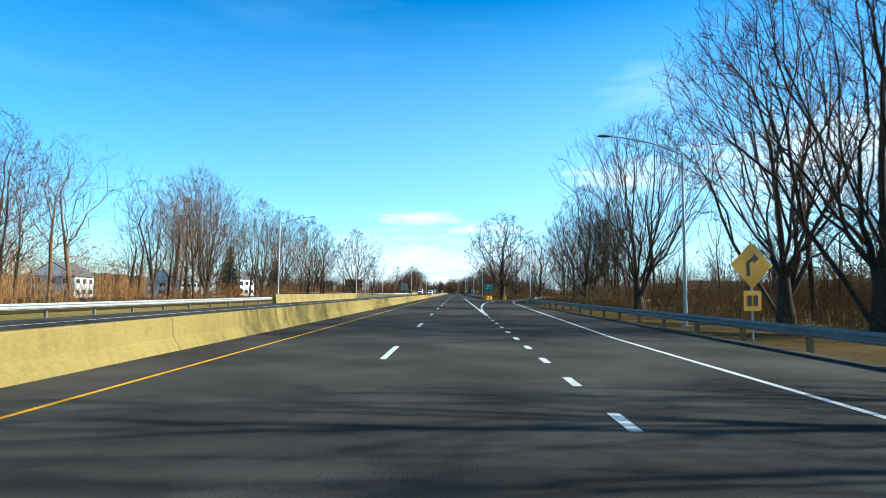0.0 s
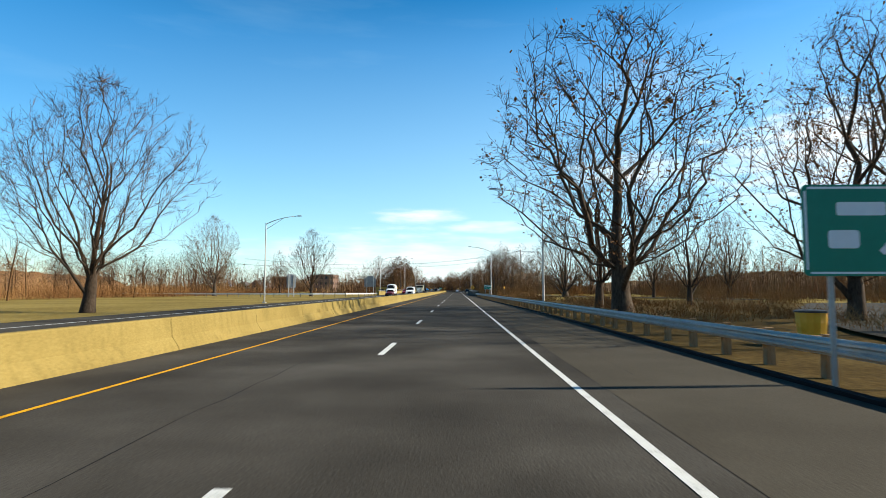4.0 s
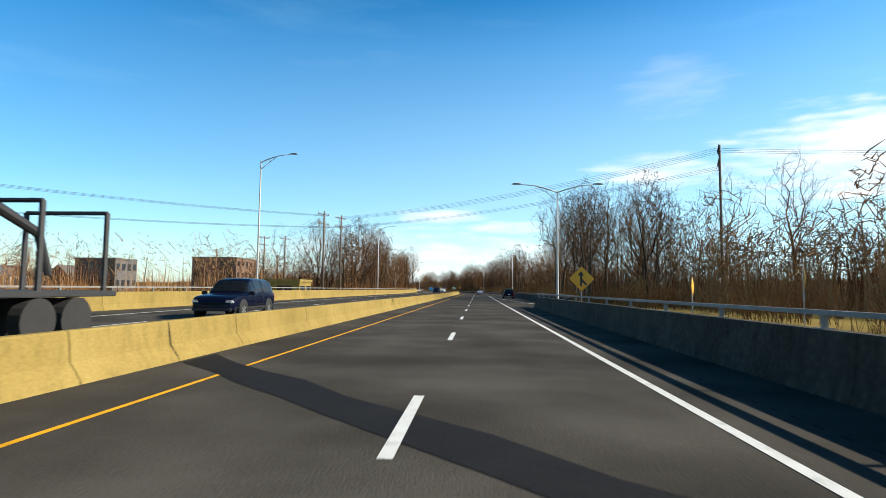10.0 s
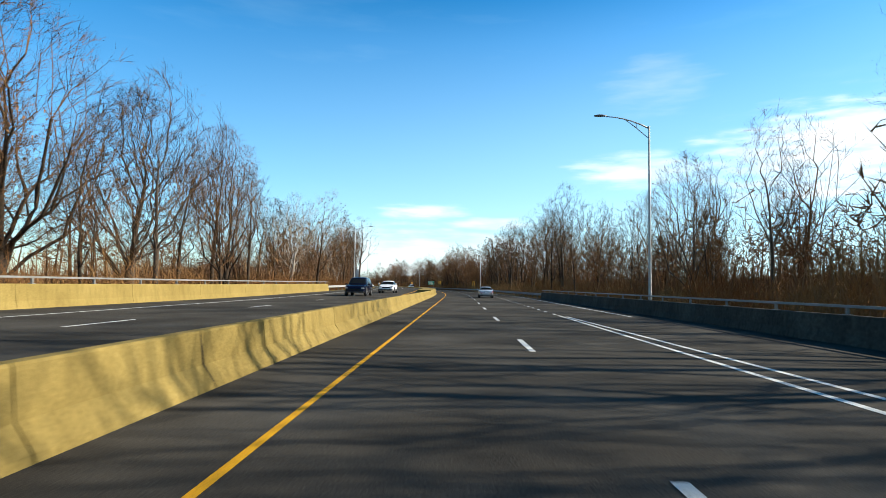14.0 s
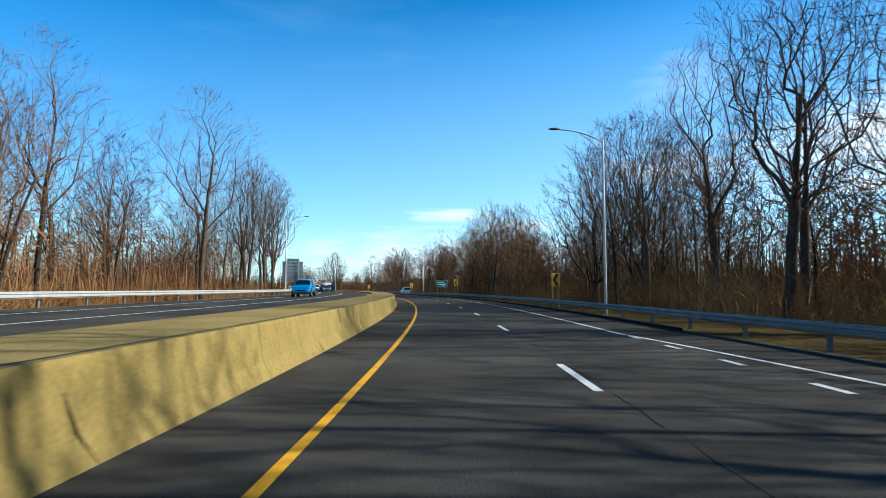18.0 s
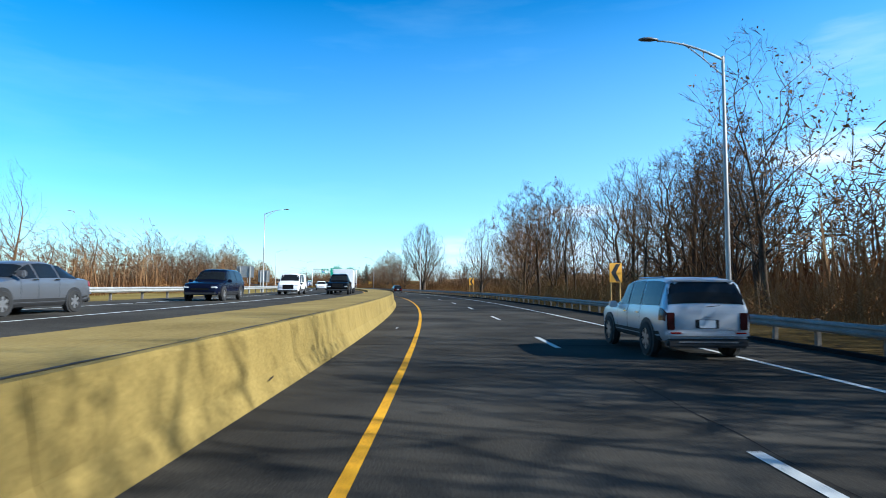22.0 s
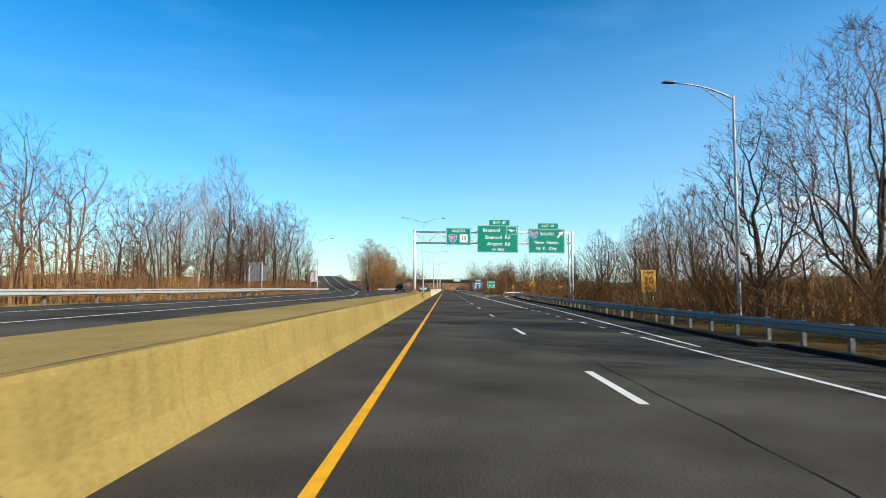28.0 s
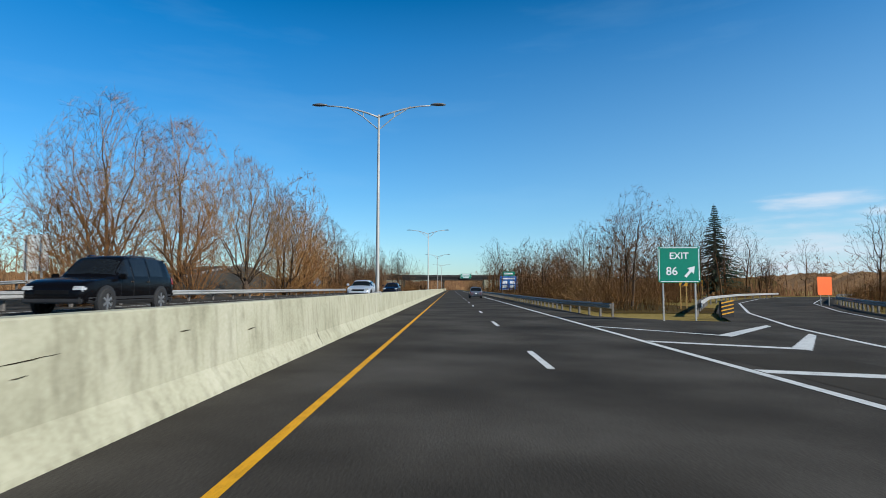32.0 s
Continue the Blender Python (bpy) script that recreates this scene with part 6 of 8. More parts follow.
PATCHES = [brush_patch(40 + i, 8, 4.5, 150, h) for i, h in enumerate((2.6, 3.4, 4.4, 5.2))]
LOW = [brush_patch(50 + i, 8, 3, 150, 1.3) for i in range(2)]
for s0, s1, x0, x1, rows, low in (
        (-20, 115, 17, 30, 2, 0), (-20, 112, -40, -27, 2, 0), (128, 200, 14, 26, 2, 1), (200, 262, 9, 18, 2, 1), (262, 345, 16, 40, 2, 0), (180, 262, 34, 70, 2, 0), (120, 330, -92, -74, 1, 0), (262, 300, -100, -62, 3, 0), (340, 470, 15, 30, 3, 0), (470, 665, 10.8, 25, 4, 0), (665, 712, 10.3, 26, 4, 0), (712, 736, 12, 26, 2, 1), (735, 830, 10.5, 18, 2, 1), (735, 800, 34, 54, 3, 0), (800, 830, 22, 44, 3, 0), (800, 922, 10.5, 30, 4, 0), (922, 950, 24, 36, 2, 0),
        (955, 1060, 9.5, 26, 3, 0), (405, 480, -32, -23.5, 2, 0), (480, 640, -34, -23.5, 4, 0), (640, 745, -60, -46, 1, 0), (745, 860, -56, -40, 2, 0), (855, 985, -44, -30.5, 5, 0), (935, 1060, -34, -21.5, 2, 0), (240, 262, 9.5, 14, 1, 1), (968, 1030, 45, 80, 3, 0), (1034, 1120, -34, -12, 3, 0), (1060, 1130, 9, 26, 3, 0), (120, 260, -80, -68, 3, 0), (230, 340, -96, -62, 3, 0), (300, 400, -80, -62, 1, 0)):
    s = s0
    while s < s1:
        for r in range(rows):
            x = x0 + (x1 - x0) * (r + wood_rnd.uniform(0.1, 0.9)) / rows
            if on_ramp(s, x):
                continue
            o = new("undergrowth", (LOW if low else PATCHES)[wood_rnd.randrange(2 if low else 4)])
            o.matrix_world = at(s + wood_rnd.uniform(-2, 2), x, -0.1, wood_rnd.uniform(-12, 12) + (180 if wood_rnd.random() < 0.5 else 0)) @ Matrix.Diagonal((1, 1, wood_rnd.uniform(0.75, 1.15), 1))
            tagged(o, "tangle of dry brown brush stems", "undergrowth", kind="stuff")
        s += 7.0


for i in range(17):
    for out in (6.5, 12.0):
        s = 922 + i * 5.5
        o = new("undergrowth", PATCHES[wood_rnd.randrange(3)])
        o.matrix_world = at(s, OUT86(s) + out, -0.1, -wood_rnd.uniform(20, 50))
        tagged(o, "tangle of dry brown brush stems", "undergrowth", kind="stuff")


# far woods: long belts of thin trees
def belt(seed, length, depth, n, h):
    """A strip of thin trees over a thicket."""
    rng, rnd = np.random.default_rng(seed), random.Random(seed)
    v, f = [], []
    for _ in range(n):
        p = Vector((rnd.uniform(-depth / 2, depth / 2), rnd.uniform(-length / 2, length / 2), -0.2))
        hh = h * rnd.uniform(0.6, 1.0)
        stem = grow(rnd, p, Vector((rnd.uniform(-0.08, 0.08), rnd.uniform(-0.08, 0.08), 1)), hh * 0.65, 0.05, 0, 4)
        limb(v, f, stem, [0.17, 0.14, 0.1, 0.07, 0], 3)
        pts = crown_points(rng, 34, hh * 0.2, hh, hh * rnd.uniform(0.2, 0.3), 0.55, 3) + np.array((p.x, p.y, 0))
        pts = pts[np.argsort(pts[:, 2])]
        pos, par, path = dendrite(np.array([tuple(q) for q in stem]), pts, 0.35, True)
        for i in range(len(stem), len(pos)):
            o, q = Vector(pos[par[i]]), Vector(pos[i])
            sliver(v, f, o, q + (q - o) * 0.3, 0.055)
            for _ in range(2):
                c = o.lerp(q, rnd.uniform(0.3, 1))
                sliver(v, f, c, c + Vector((rnd.uniform(-1, 1), rnd.uniform(-1, 1), rnd.uniform(-0.2, 1))) * rnd.uniform(0.5, 1.4), 0.06)
    for _ in range(n * 28):
        p = Vector((rnd.uniform(-depth / 2, depth / 2), rnd.uniform(-length / 2, length / 2), -0.2))
        tip = p + Vector((rnd.uniform(-1.2, 1.2), rnd.uniform(-1.2, 1.2), h * rnd.uniform(0.12, 0.46)))
        sliver(v, f, p, tip, 0.12)
    return raw("woods", v, f, WOODS)


BELTS = [belt(70 + i, 40, 14, 18, h) for i, h in enumerate((12, 14, 16))]
for s0, s1, x0, x1, rows in ((-60, 130, 52, 80, 2), (-60, 110, -75, -56, 2), (110, 420, -120, -85, 2), (60, 200, 80, 120, 2), (200, 345, 62, 95, 2), (340, 700, 24, 60, 3), (400, 640, -62, -38, 2), (640, 900, -120, -72, 2), (640, 860, -72, -52, 1), (850, 1060, -75, -42, 2), (735, 880, 50, 85, 2), 
                             (1060, 1400, 14, 60, 3), (1060, 1400, -54, -24, 3), (985, 1050, 90, 130, 2)):
    s = s0
    while s < s1:
        for r in range(rows):
            x = x0 + (x1 - x0) * (r + wood_rnd.uniform(0.1, 0.9)) / rows
            if on_ramp(s, x, 14) or 1170 < s < 1215:
                continue
            o = new("far_woods", BELTS[wood_rnd.randrange(3)])
            o.matrix_world = at(s + wood_rnd.uniform(-5, 5), x, -0.15, wood_rnd.choice((0, 180)) + wood_rnd.uniform(-8, 8)) @ Matrix.Diagonal((1, 1, wood_rnd.uniform(0.8, 1.1), 1))
            tagged(o, "distant belt of bare winter trees", "woods", kind="stuff")
        s += 34
for s, x in ((1042, 52), (1046, 84), (1040, 118), (1046, 150), (1000, 105), (1008, 138), (1044, -88), (1040, -120), (1046, -152), (1000, -110), (990, -140)):
    o = new("far_woods", BELTS[wood_rnd.randrange(3)])
    o.matrix_world = at(s, x, -0.15, 90 + wood_rnd.uniform(-6, 6)) @ Matrix.Diagonal((0.7, 1, 0.75, 1))
    tagged(o, "distant belt of bare winter trees", "woods", kind="stuff")
# dense wood behind the edge trees: way, offset, height share
for s, x, k in ((582, 27, 0.9), (590, 31, 0.8), (612, 20, 0.9), (618, 29, 0.9), (492, -32, 0.8), (528, -31, 0.8), (565, -32, 0.85), (600, -33, 0.8), (470, 24, 0.9), (500, 22, 0.85), (765, 45, 0.5), (800, 42, 0.5), (835, 40, 0.55), (770, 60, 0.55), (815, 60, 0.55)):
    o = new("far_woods", BELTS[wood_rnd.randrange(3)])
    o.matrix_world = at(s, x, -0.15, wood_rnd.choice((0, 180))) @ Matrix.Diagonal((0.7, 1, k, 1))
    tagged(o, "dense brown winter wood behind the edge trees", "woods", kind="stuff")
for x0, x1, s in ((-900, 900, 1500),):
    for i in range(34):
        x = x0 + (x1 - x0) * i / 33
        o = new("far_woods", BELTS[i % 3])
        o.matrix_world = at(s + 60 * math.sin(i * 1.7), x, -0.15, 90)
        tagged(o, "distant belt of bare winter trees", "woods", kind="stuff")
for i in range(30):
    o = new("far_woods", BELTS[i % 3])
    o.matrix_world = Matrix.Translation((-420 + 40 * math.sin(i * 2.1), -60 + i * 46, -0.15)) @ Matrix.Rotation(0.2 * math.sin(i), 4, "Z")
    tagged(o, "distant belt of bare winter trees", "woods", kind="stuff")

# low wooded rises that close the distance
def far_rise(name, way, height, seed):
    """A long low hill with a ragged crest along points of the plan."""
    rr = random.Random(seed)
    v, f, pts = [], [], []
    for a_, b_ in zip(way, way[1:]):
        n_ = max(1, int((b_ - a_).length / 2.5))
        pts += [a_.lerp(b_, i_ / n_) for i_ in range(n_)]
    for i_, p in enumerate(pts):
        z = height * (0.72 + 0.2 * math.sin(i_ * 0.021 + seed) + 0.1 * math.sin(i_ * 0.087)) + rr.uniform(-0.9, 0.9)
        d = (pts[min(i_ + 1, len(pts) - 1)] - pts[max(i_ - 1, 0)]).normalized()
        out = Vector((-d.y, d.x, 0))
        v += [p - out * 26 + Vector((0, 0, -0.3)), p - out * 9 + Vector((0, 0, z * 0.7)), p + Vector((0, 0, z)), p + out * 30 + Vector((0, 0, -0.3))]
        if i_:
            k = len(v) - 8
            f += [(k + j, k + j + 1, k + j + 5, k + j + 4) for j in range(3)]
    return tagged(new(name, raw(name, v, f, WOODS)), "distant rise covered with brown winter woods", "hill", kind="structure")


far_rise("backdrop_rise", [P(s, -330 - 60 * math.sin(s * 0.006)) for s in range(-250, 1560, 60)], 15, 1)
far_rise("backdrop_rise_beyond", [P(s, 240 + 40 * math.sin(s * 0.008)) for s in range(-250, 1560, 60)], 14, 2)
far_rise("backdrop_rise_ahead", [P(1620, x) for x in range(-420, 421, 60)], 14, 3)

# ---- vehicles ----
def paint(name, col, metal=0.3, rough=0.32):
    m = material(name, ((0.3, tuple(c * 0.85 for c in col)), (0.7, col)), (1.2, 60), rough, metal, 0, 2, 0.4)
    b = m.node_tree.nodes["Principled BSDF"]
    b.inputs["Coat Weight"].default_value, b.inputs["Coat Roughness"].default_value = (0.06 if max(col) < 0.05 else 0.3), 0.06
    b.inputs["Specular IOR Level"].default_value = 0.12 if max(col) < 0.05 else 0.5
    return m


GLASS = material("tinted_car_glass", ((0.3, (0.008, 0.01, 0.012)), (0.7, (0.014, 0.017, 0.02))), (1, 8), 0.08, 0, 0, gloss=0.25)
RUBBER = material("tyre_rubber", ((0.3, (0.012, 0.012, 0.012)), (0.7, (0.025, 0.024, 0.023))), (3, 40), 0.85, 0, 0.1)
RIM = material("alloy_rim", ((0.3, (0.42, 0.42, 0.43)), (0.7, (0.6, 0.6, 0.61))), (3, 20), 0.3, 0.8, 0)
TRIM = material("black_plastic_trim", ((0.3, (0.015, 0.015, 0.016)), (0.7, (0.03, 0.03, 0.031))), (3, 40), 0.6, 0, 0.05)
RED_LENS = material("red_lens", ((0.3, (0.25, 0.008, 0.008)), (0.7, (0.36, 0.015, 0.012))), (3, 20), 0.15, 0, 0)
GRILLE = material("black_grille", ((0.3, (0.004, 0.004, 0.004)), (0.7, (0.009, 0.009, 0.01))), (3, 20), 0.6, 0.0, 0, gloss=0.15)
SMOKED_LENS = material("smoked_red_lens", ((0.3, (0.035, 0.008, 0.008)), (0.7, (0.055, 0.012, 0.012))), (3, 20), 0.15, 0.0, 0)
CLEAR_LENS = material("clear_lens", ((0.3, (0.5, 0.52, 0.54)), (0.7, (0.7, 0.72, 0.74))), (3, 20), 0.1, 0.2, 0)
CHROME = material("chrome", ((0.3, (0.6, 0.6, 0.6)), (0.7, (0.72, 0.72, 0.72))), (3, 20), 0.15, 1.0, 0)

# length share from the tail: half-width share, underside, belt, roof, roof half-width share
SUV = ((0.0, 0.84, 0.48, 0.88, 0.92, 0.76), (0.01, 0.94, 0.40, 1.02, 1.08, 0.80), (0.03, 0.97, 0.36, 1.05, 1.36, 0.78), (0.058, 0.985, 0.34, 1.06, 1.62, 0.75), (0.09, 0.99, 0.33, 1.06, 1.70, 0.745), (0.16, 1.0, 0.31, 1.06, 1.735, 0.74), (0.33, 1.0, 0.30, 1.05, 1.75, 0.74), (0.50, 1.0, 0.30, 1.04, 1.73, 0.73), (0.585, 1.0, 0.30, 1.03, 1.65, 0.73), (0.70, 0.99, 0.30, 1.02, 1.09, 0.81), (0.80, 0.985, 0.31, 0.99, 1.04, 0.83), (0.91, 0.96, 0.33, 0.93, 0.97, 0.81), (0.965, 0.91, 0.36, 0.85, 0.89, 0.78), (0.99, 0.85, 0.40, 0.74, 0.78, 0.74), (1.0, 0.78, 0.45, 0.62, 0.66, 0.70))
BOXY = ((0.0, 0.90, 0.52, 0.94, 0.97, 0.82), (0.008, 0.955, 0.46, 1.06, 1.12, 0.84), (0.022, 0.975, 0.43, 1.07, 1.42, 0.82), (0.04, 0.985, 0.41, 1.08, 1.64, 0.79), (0.065, 0.99, 0.39, 1.08, 1.71, 0.78), (0.16, 1.0, 0.37, 1.07, 1.745, 0.775), (0.33, 1.0, 0.36, 1.06, 1.75, 0.775), (0.52, 1.0, 0.36, 1.05, 1.73, 0.765), (0.60, 1.0, 0.36, 1.05, 1.66, 0.765), (0.70, 0.99, 0.36, 1.05, 1.12, 0.83), (0.80, 0.985, 0.36, 1.03, 1.08, 0.85), (0.92, 0.97, 0.38, 0.99, 1.04, 0.85), (0.975, 0.94, 0.41, 0.93, 0.98, 0.83), (0.992, 0.90, 0.44, 0.85, 0.9, 0.8), (1.0, 0.84, 0.50, 0.74, 0.78, 0.76))
HATCH = ((0.0, 0.82, 0.42, 0.85, 0.90, 0.74), (0.012, 0.92, 0.34, 1.0, 1.1, 0.80), (0.04, 0.96, 0.30, 1.02, 1.40, 0.76), (0.08, 0.98, 0.28, 1.03, 1.58, 0.74), (0.20, 1.0, 0.26, 1.03, 1.66, 0.74), (0.45, 1.0, 0.26, 1.02, 1.67, 0.74), (0.60, 1.0, 0.26, 1.01, 1.60, 0.73), (0.76, 0.99, 0.26, 1.0, 1.08, 0.80), (0.86, 0.97, 0.28, 0.97, 1.03, 0.81), (0.94, 0.94, 0.30, 0.90, 0.95, 0.79), (0.98, 0.88, 0.34, 0.80, 0.85, 0.75), (1.0, 0.78, 0.40, 0.64, 0.69, 0.70))
SEDAN = ((0.0, 0.80, 0.45, 0.72, 0.76, 0.72), (0.015, 0.92, 0.34, 0.90, 0.94, 0.78), (0.06, 0.97, 0.28, 0.95, 0.99, 0.80), (0.15, 0.99, 0.25, 0.96, 1.02, 0.80), (0.27, 1.0, 0.22, 0.96, 1.36, 0.68), (0.38, 1.0, 0.22, 0.95, 1.44, 0.67), (0.50, 1.0, 0.22, 0.94, 1.43, 0.67), (0.57, 1.0, 0.22, 0.93, 1.36, 0.67), (0.72, 0.99, 0.22, 0.92, 0.96, 0.78), (0.82, 0.98, 0.24, 0.86, 0.89, 0.78), (0.94, 0.94, 0.26, 0.74, 0.77, 0.76), (0.98, 0.86, 0.3, 0.66, 0.69, 0.72), (1.0, 0.76, 0.36, 0.54, 0.58, 0.68))
PICKUP = ((0.0, 0.90, 0.55, 0.90, 0.94, 0.84), (0.01, 0.96, 0.48, 1.10, 1.12, 0.88), (0.05, 0.98, 0.46, 1.12, 1.13, 0.90), (0.34, 0.99, 0.44, 1.12, 1.13, 0.90), (0.352, 0.99, 0.44, 1.12, 1.70, 0.74), (0.40, 1.0, 0.42, 1.12, 1.86, 0.74), (0.55, 1.0, 0.42, 1.12, 1.88, 0.74), (0.64, 1.0, 0.42, 1.12, 1.78, 0.74), (0.73, 0.99, 0.42, 1.12, 1.18, 0.82), (0.84, 0.98, 0.42, 1.10, 1.15, 0.84), (0.95, 0.96, 0.42, 1.04, 1.08, 0.84), (0.985, 0.92, 0.44, 0.95, 0.99, 0.82), (1.0, 0.84, 0.5, 0.75, 0.79, 0.78))
VAN = ((0.0, 0.90, 0.46, 0.9, 1.95, 0.80), (0.012, 0.96, 0.36, 1.1, 2.06, 0.84), (0.05, 1.0, 0.32, 1.15, 2.1, 0.86), (0.40, 1.0, 0.30, 1.15, 2.12, 0.86), (0.66, 1.0, 0.30, 1.14, 2.1, 0.85), (0.72, 1.0, 0.30, 1.13, 2.03, 0.83), (0.86, 0.995, 0.30, 1.12, 1.30, 0.87), (0.92, 0.985, 0.31, 1.08, 1.2, 0.86), (0.965, 0.96, 0.33, 1.0, 1.1, 0.84), (0.99, 0.92, 0.36, 0.9, 0.99, 0.81), (1.0, 0.86, 0.42, 0.78, 0.86, 0.78))


def section(st, f):
    """The half section of a body between its stations: points from the sill to the roof's middle, in shares of width."""
    for a, b in zip(st, st[1:]):
        if f <= b[0] + 1e-9:
            u = (f - a[0]) / (b[0] - a[0])
            break
    _, w, zb, belt, roof, rw = [p + (q - p) * u for p, q in zip(a, b)]
    rise = roof - belt
    return [(w * 0.9, zb), (w * 0.985, zb + 0.16 * (belt - zb)), (w, zb + 0.55 * (belt - zb)), (w * 0.99, zb + 0.82 * (belt - zb)), (w * 0.965, belt), (rw + (w * 0.965 - rw) * 0.5, belt + rise * 0.5), (rw, belt + rise * 0.9), (rw * 0.8, roof), (0, roof + 0.02)]


def car(name, category, label, st, dims, mat, wheel_r=0.35, axles=(0.2, 0.81), side_windows=((0.16, 0.33), (0.35, 0.52), (0.535, 0.66)), rear=(0.014, 0.064), front=(0.585, 0.70), roof_rails=False, lights=(0.004, 0.045, 2.75, 4.2), grille=(0.56, 0.72), lens=None, group="passing vehicles"):
    """A vehicle with its tail at -y, of (length, width, height)."""
    L, W, H = dims
    hz = H / max(s[4] for s in st)
    e = tagged(empty(name), label, category, group)
    half = lambda f: [(x * W / 2, (f - 0.5) * L, z * hz) for x, z in section(st, f)]
    fs = sorted({s[0] for s in st} | {0.1, 0.2, 0.27, 0.42, 0.66, 0.78, 0.88})
    b = bmesh.new()
    rows = []
    for f in fs:
        h = half(f)
        ring = [b.verts.new(p) for p in h] + [b.verts.new((-x, y, z)) for x, y, z in h[-2::-1]]
        rows.append(ring)
    for p, q in zip(rows, rows[1:]):
        for k in range(len(p) - 1):
            b.faces.new((p[k], p[k + 1], q[k + 1], q[k]))
        b.faces.new((p[-1], p[0], q[0], q[-1]))
    b.faces.new(rows[0]), b.faces.new(rows[-1][::-1])
    bmesh.ops.recalc_face_normals(b, faces=b.faces)
    body = part("body", b, mat, e, smooth=True)
    body.data.set_sharp_from_angle(angle=0.62)

    def skin(f0, f1, i0, u0, i1, u1, name_, m, mirror=False, out=0.012, n=3, k=3, across=False):
        """A panel that follows the body: stations f0..f1, section points i0+u0..i1+u1."""
        bb = bmesh.new()
        grid = []
        for a in range(n + 1):
            h = [Vector(p) for p in half(f0 + (f1 - f0) * a / n)]
            row = []
            for c in range(k + 1):
                w = (i0 + u0) + ((i1 + u1) - (i0 + u0)) * c / k
                i = min(int(w), len(h) - 2)
                row.append(h[i].lerp(h[i + 1], w - i))
            if across:
                row = row + [Vector((-p.x, p.y, p.z)) for p in row[-2::-1]]
            grid.append(row)
        vs = [[bb.verts.new(p) for p in r] for r in grid]
        for r, q in zip(vs, vs[1:]):
            for c in range(len(r) - 1):
                bb.faces.new((r[c], r[c + 1], q[c + 1], q[c]))
        bmesh.ops.recalc_face_normals(bb, faces=bb.faces)
        bb.normal_update()
        mid = Vector((0, 0, H * 0.5))
        for f in bb.faces:
            if f.normal.dot(f.calc_center_median() - mid) < 0:
                f.normal_flip()
        bb.normal_update()
        for v in bb.verts:
            v.co += v.normal * out
        if mirror:
            for v in bb.verts:
                v.co.x = -v.co.x
            bmesh.ops.reverse_faces(bb, faces=bb.faces)
        return part(name_, bb, m, e, smooth=False)

    for f0, f1 in side_windows:
        for mir in (False, True):
            skin(f0, f1, 4, 0.18, 6, -0.02, "side_window", GLASS, mir)
    if rear:
        skin(rear[0], rear[1], 6, -0.3, 8, 0, "rear_window", GLASS, n=3, across=True)
    skin(front[0] + 0.012, front[1] - 0.012, 6, -0.45, 8, 0, "windscreen", GLASS, n=4, across=True)
    # lights, bumpers, plate
    w0 = W / 2
    for sx in (-1, 1):
        mir = sx < 0
        skin(lights[0], lights[1], 0, lights[2], 0, lights[3], "tail_light", lens or RED_LENS, mir, 0.016, 5, 6)
        skin(0.05, 0.95, 0, 0.05, 1, 0.35, "sill_cladding", TRIM, mir, 0.014, 14, 2)
        for f0, f1 in side_windows[1:]:
            for fd in (f0 - 0.008, f1 + 0.006):
                skin(fd, fd + 0.0028, 1, 0.2, 5, 0.1, "door_seam", TRIM, mir, 0.004, 1, 6)
        bb = bmesh.new()
        hl = 0.84 if st is VAN else (0.64 if st is PICKUP else 0.66)
        box(bb, min(sx * w0 * 0.56, sx * w0 * 0.9), L / 2 - 0.22, hl * hz, max(sx * w0 * 0.56, sx * w0 * 0.9), L / 2 + (0.014 if st is PICKUP else -0.008), (hl + 0.14) * hz, 0.04)
        part("headlight", bb, CLEAR_LENS, e, "clear headlight")
        bb = bmesh.new()
        yy = L * (front[1] - 0.5) - 0.12
        box(bb, min(sx * w0 * 0.98, sx * (w0 + 0.19)), yy - 0.05, 1.0 * hz, max(sx * w0 * 0.98, sx * (w0 + 0.19)), yy + 0.1, 1.17 * hz, 0.03)
        part("mirror", bb, TRIM if st is VAN else mat, e)
        for f0, _ in side_windows[1:]:
            bb = bmesh.new()
            yy = L * (f0 - 0.5) + 0.1
            box(bb, min(sx * w0 * 0.985, sx * (w0 + 0.02)), yy - 0.1, 0.93 * hz, max(sx * w0 * 0.985, sx * (w0 + 0.02)), yy + 0.1, 0.965 * hz, 0.008)
            part("door_handle", bb, CHROME, e)
        if roof_rails:
            bb = bmesh.new()
            tube(bb, [(sx * w0 * 0.64, -L * 0.36, H - 0.09), (sx * w0 * 0.64, -L * 0.33, H - 0.0), (sx * w0 * 0.64, L * 0.0, H - 0.0), (sx * w0 * 0.64, L * 0.04, H - 0.1)], 0.018, 6)
            part("roof_rail", bb, CHROME, e)
    # tail: bumper, lamps, plate recess and badge follow the height of the rear deck
    deck, tw = st[0][3] * hz, w0 * st[0][1]
    bb = bmesh.new()
    box(bb, -w0 * 0.93, -L / 2 - 0.06, 0.46 * hz, w0 * 0.93, -L / 2 + 0.14, 0.64 * hz, 0.06)
    part("rear_bumper", bb, mat, e)
    bb = bmesh.new()
    box(bb, -w0 * 0.9, -L / 2 - 0.04, 0.27 * hz, w0 * 0.9, -L / 2 + 0.14, 0.455 * hz, 0.04)
    part("rear_valance", bb, TRIM, e, "black lower bumper")
    bb = bmesh.new()
    box(bb, -w0 * 0.66, -L / 2 - 0.055, 0.37 * hz, w0 * 0.66, -L / 2, 0.405 * hz, 0.012)
    part("bumper_strip", bb, RIM, e, "bright bumper strip")
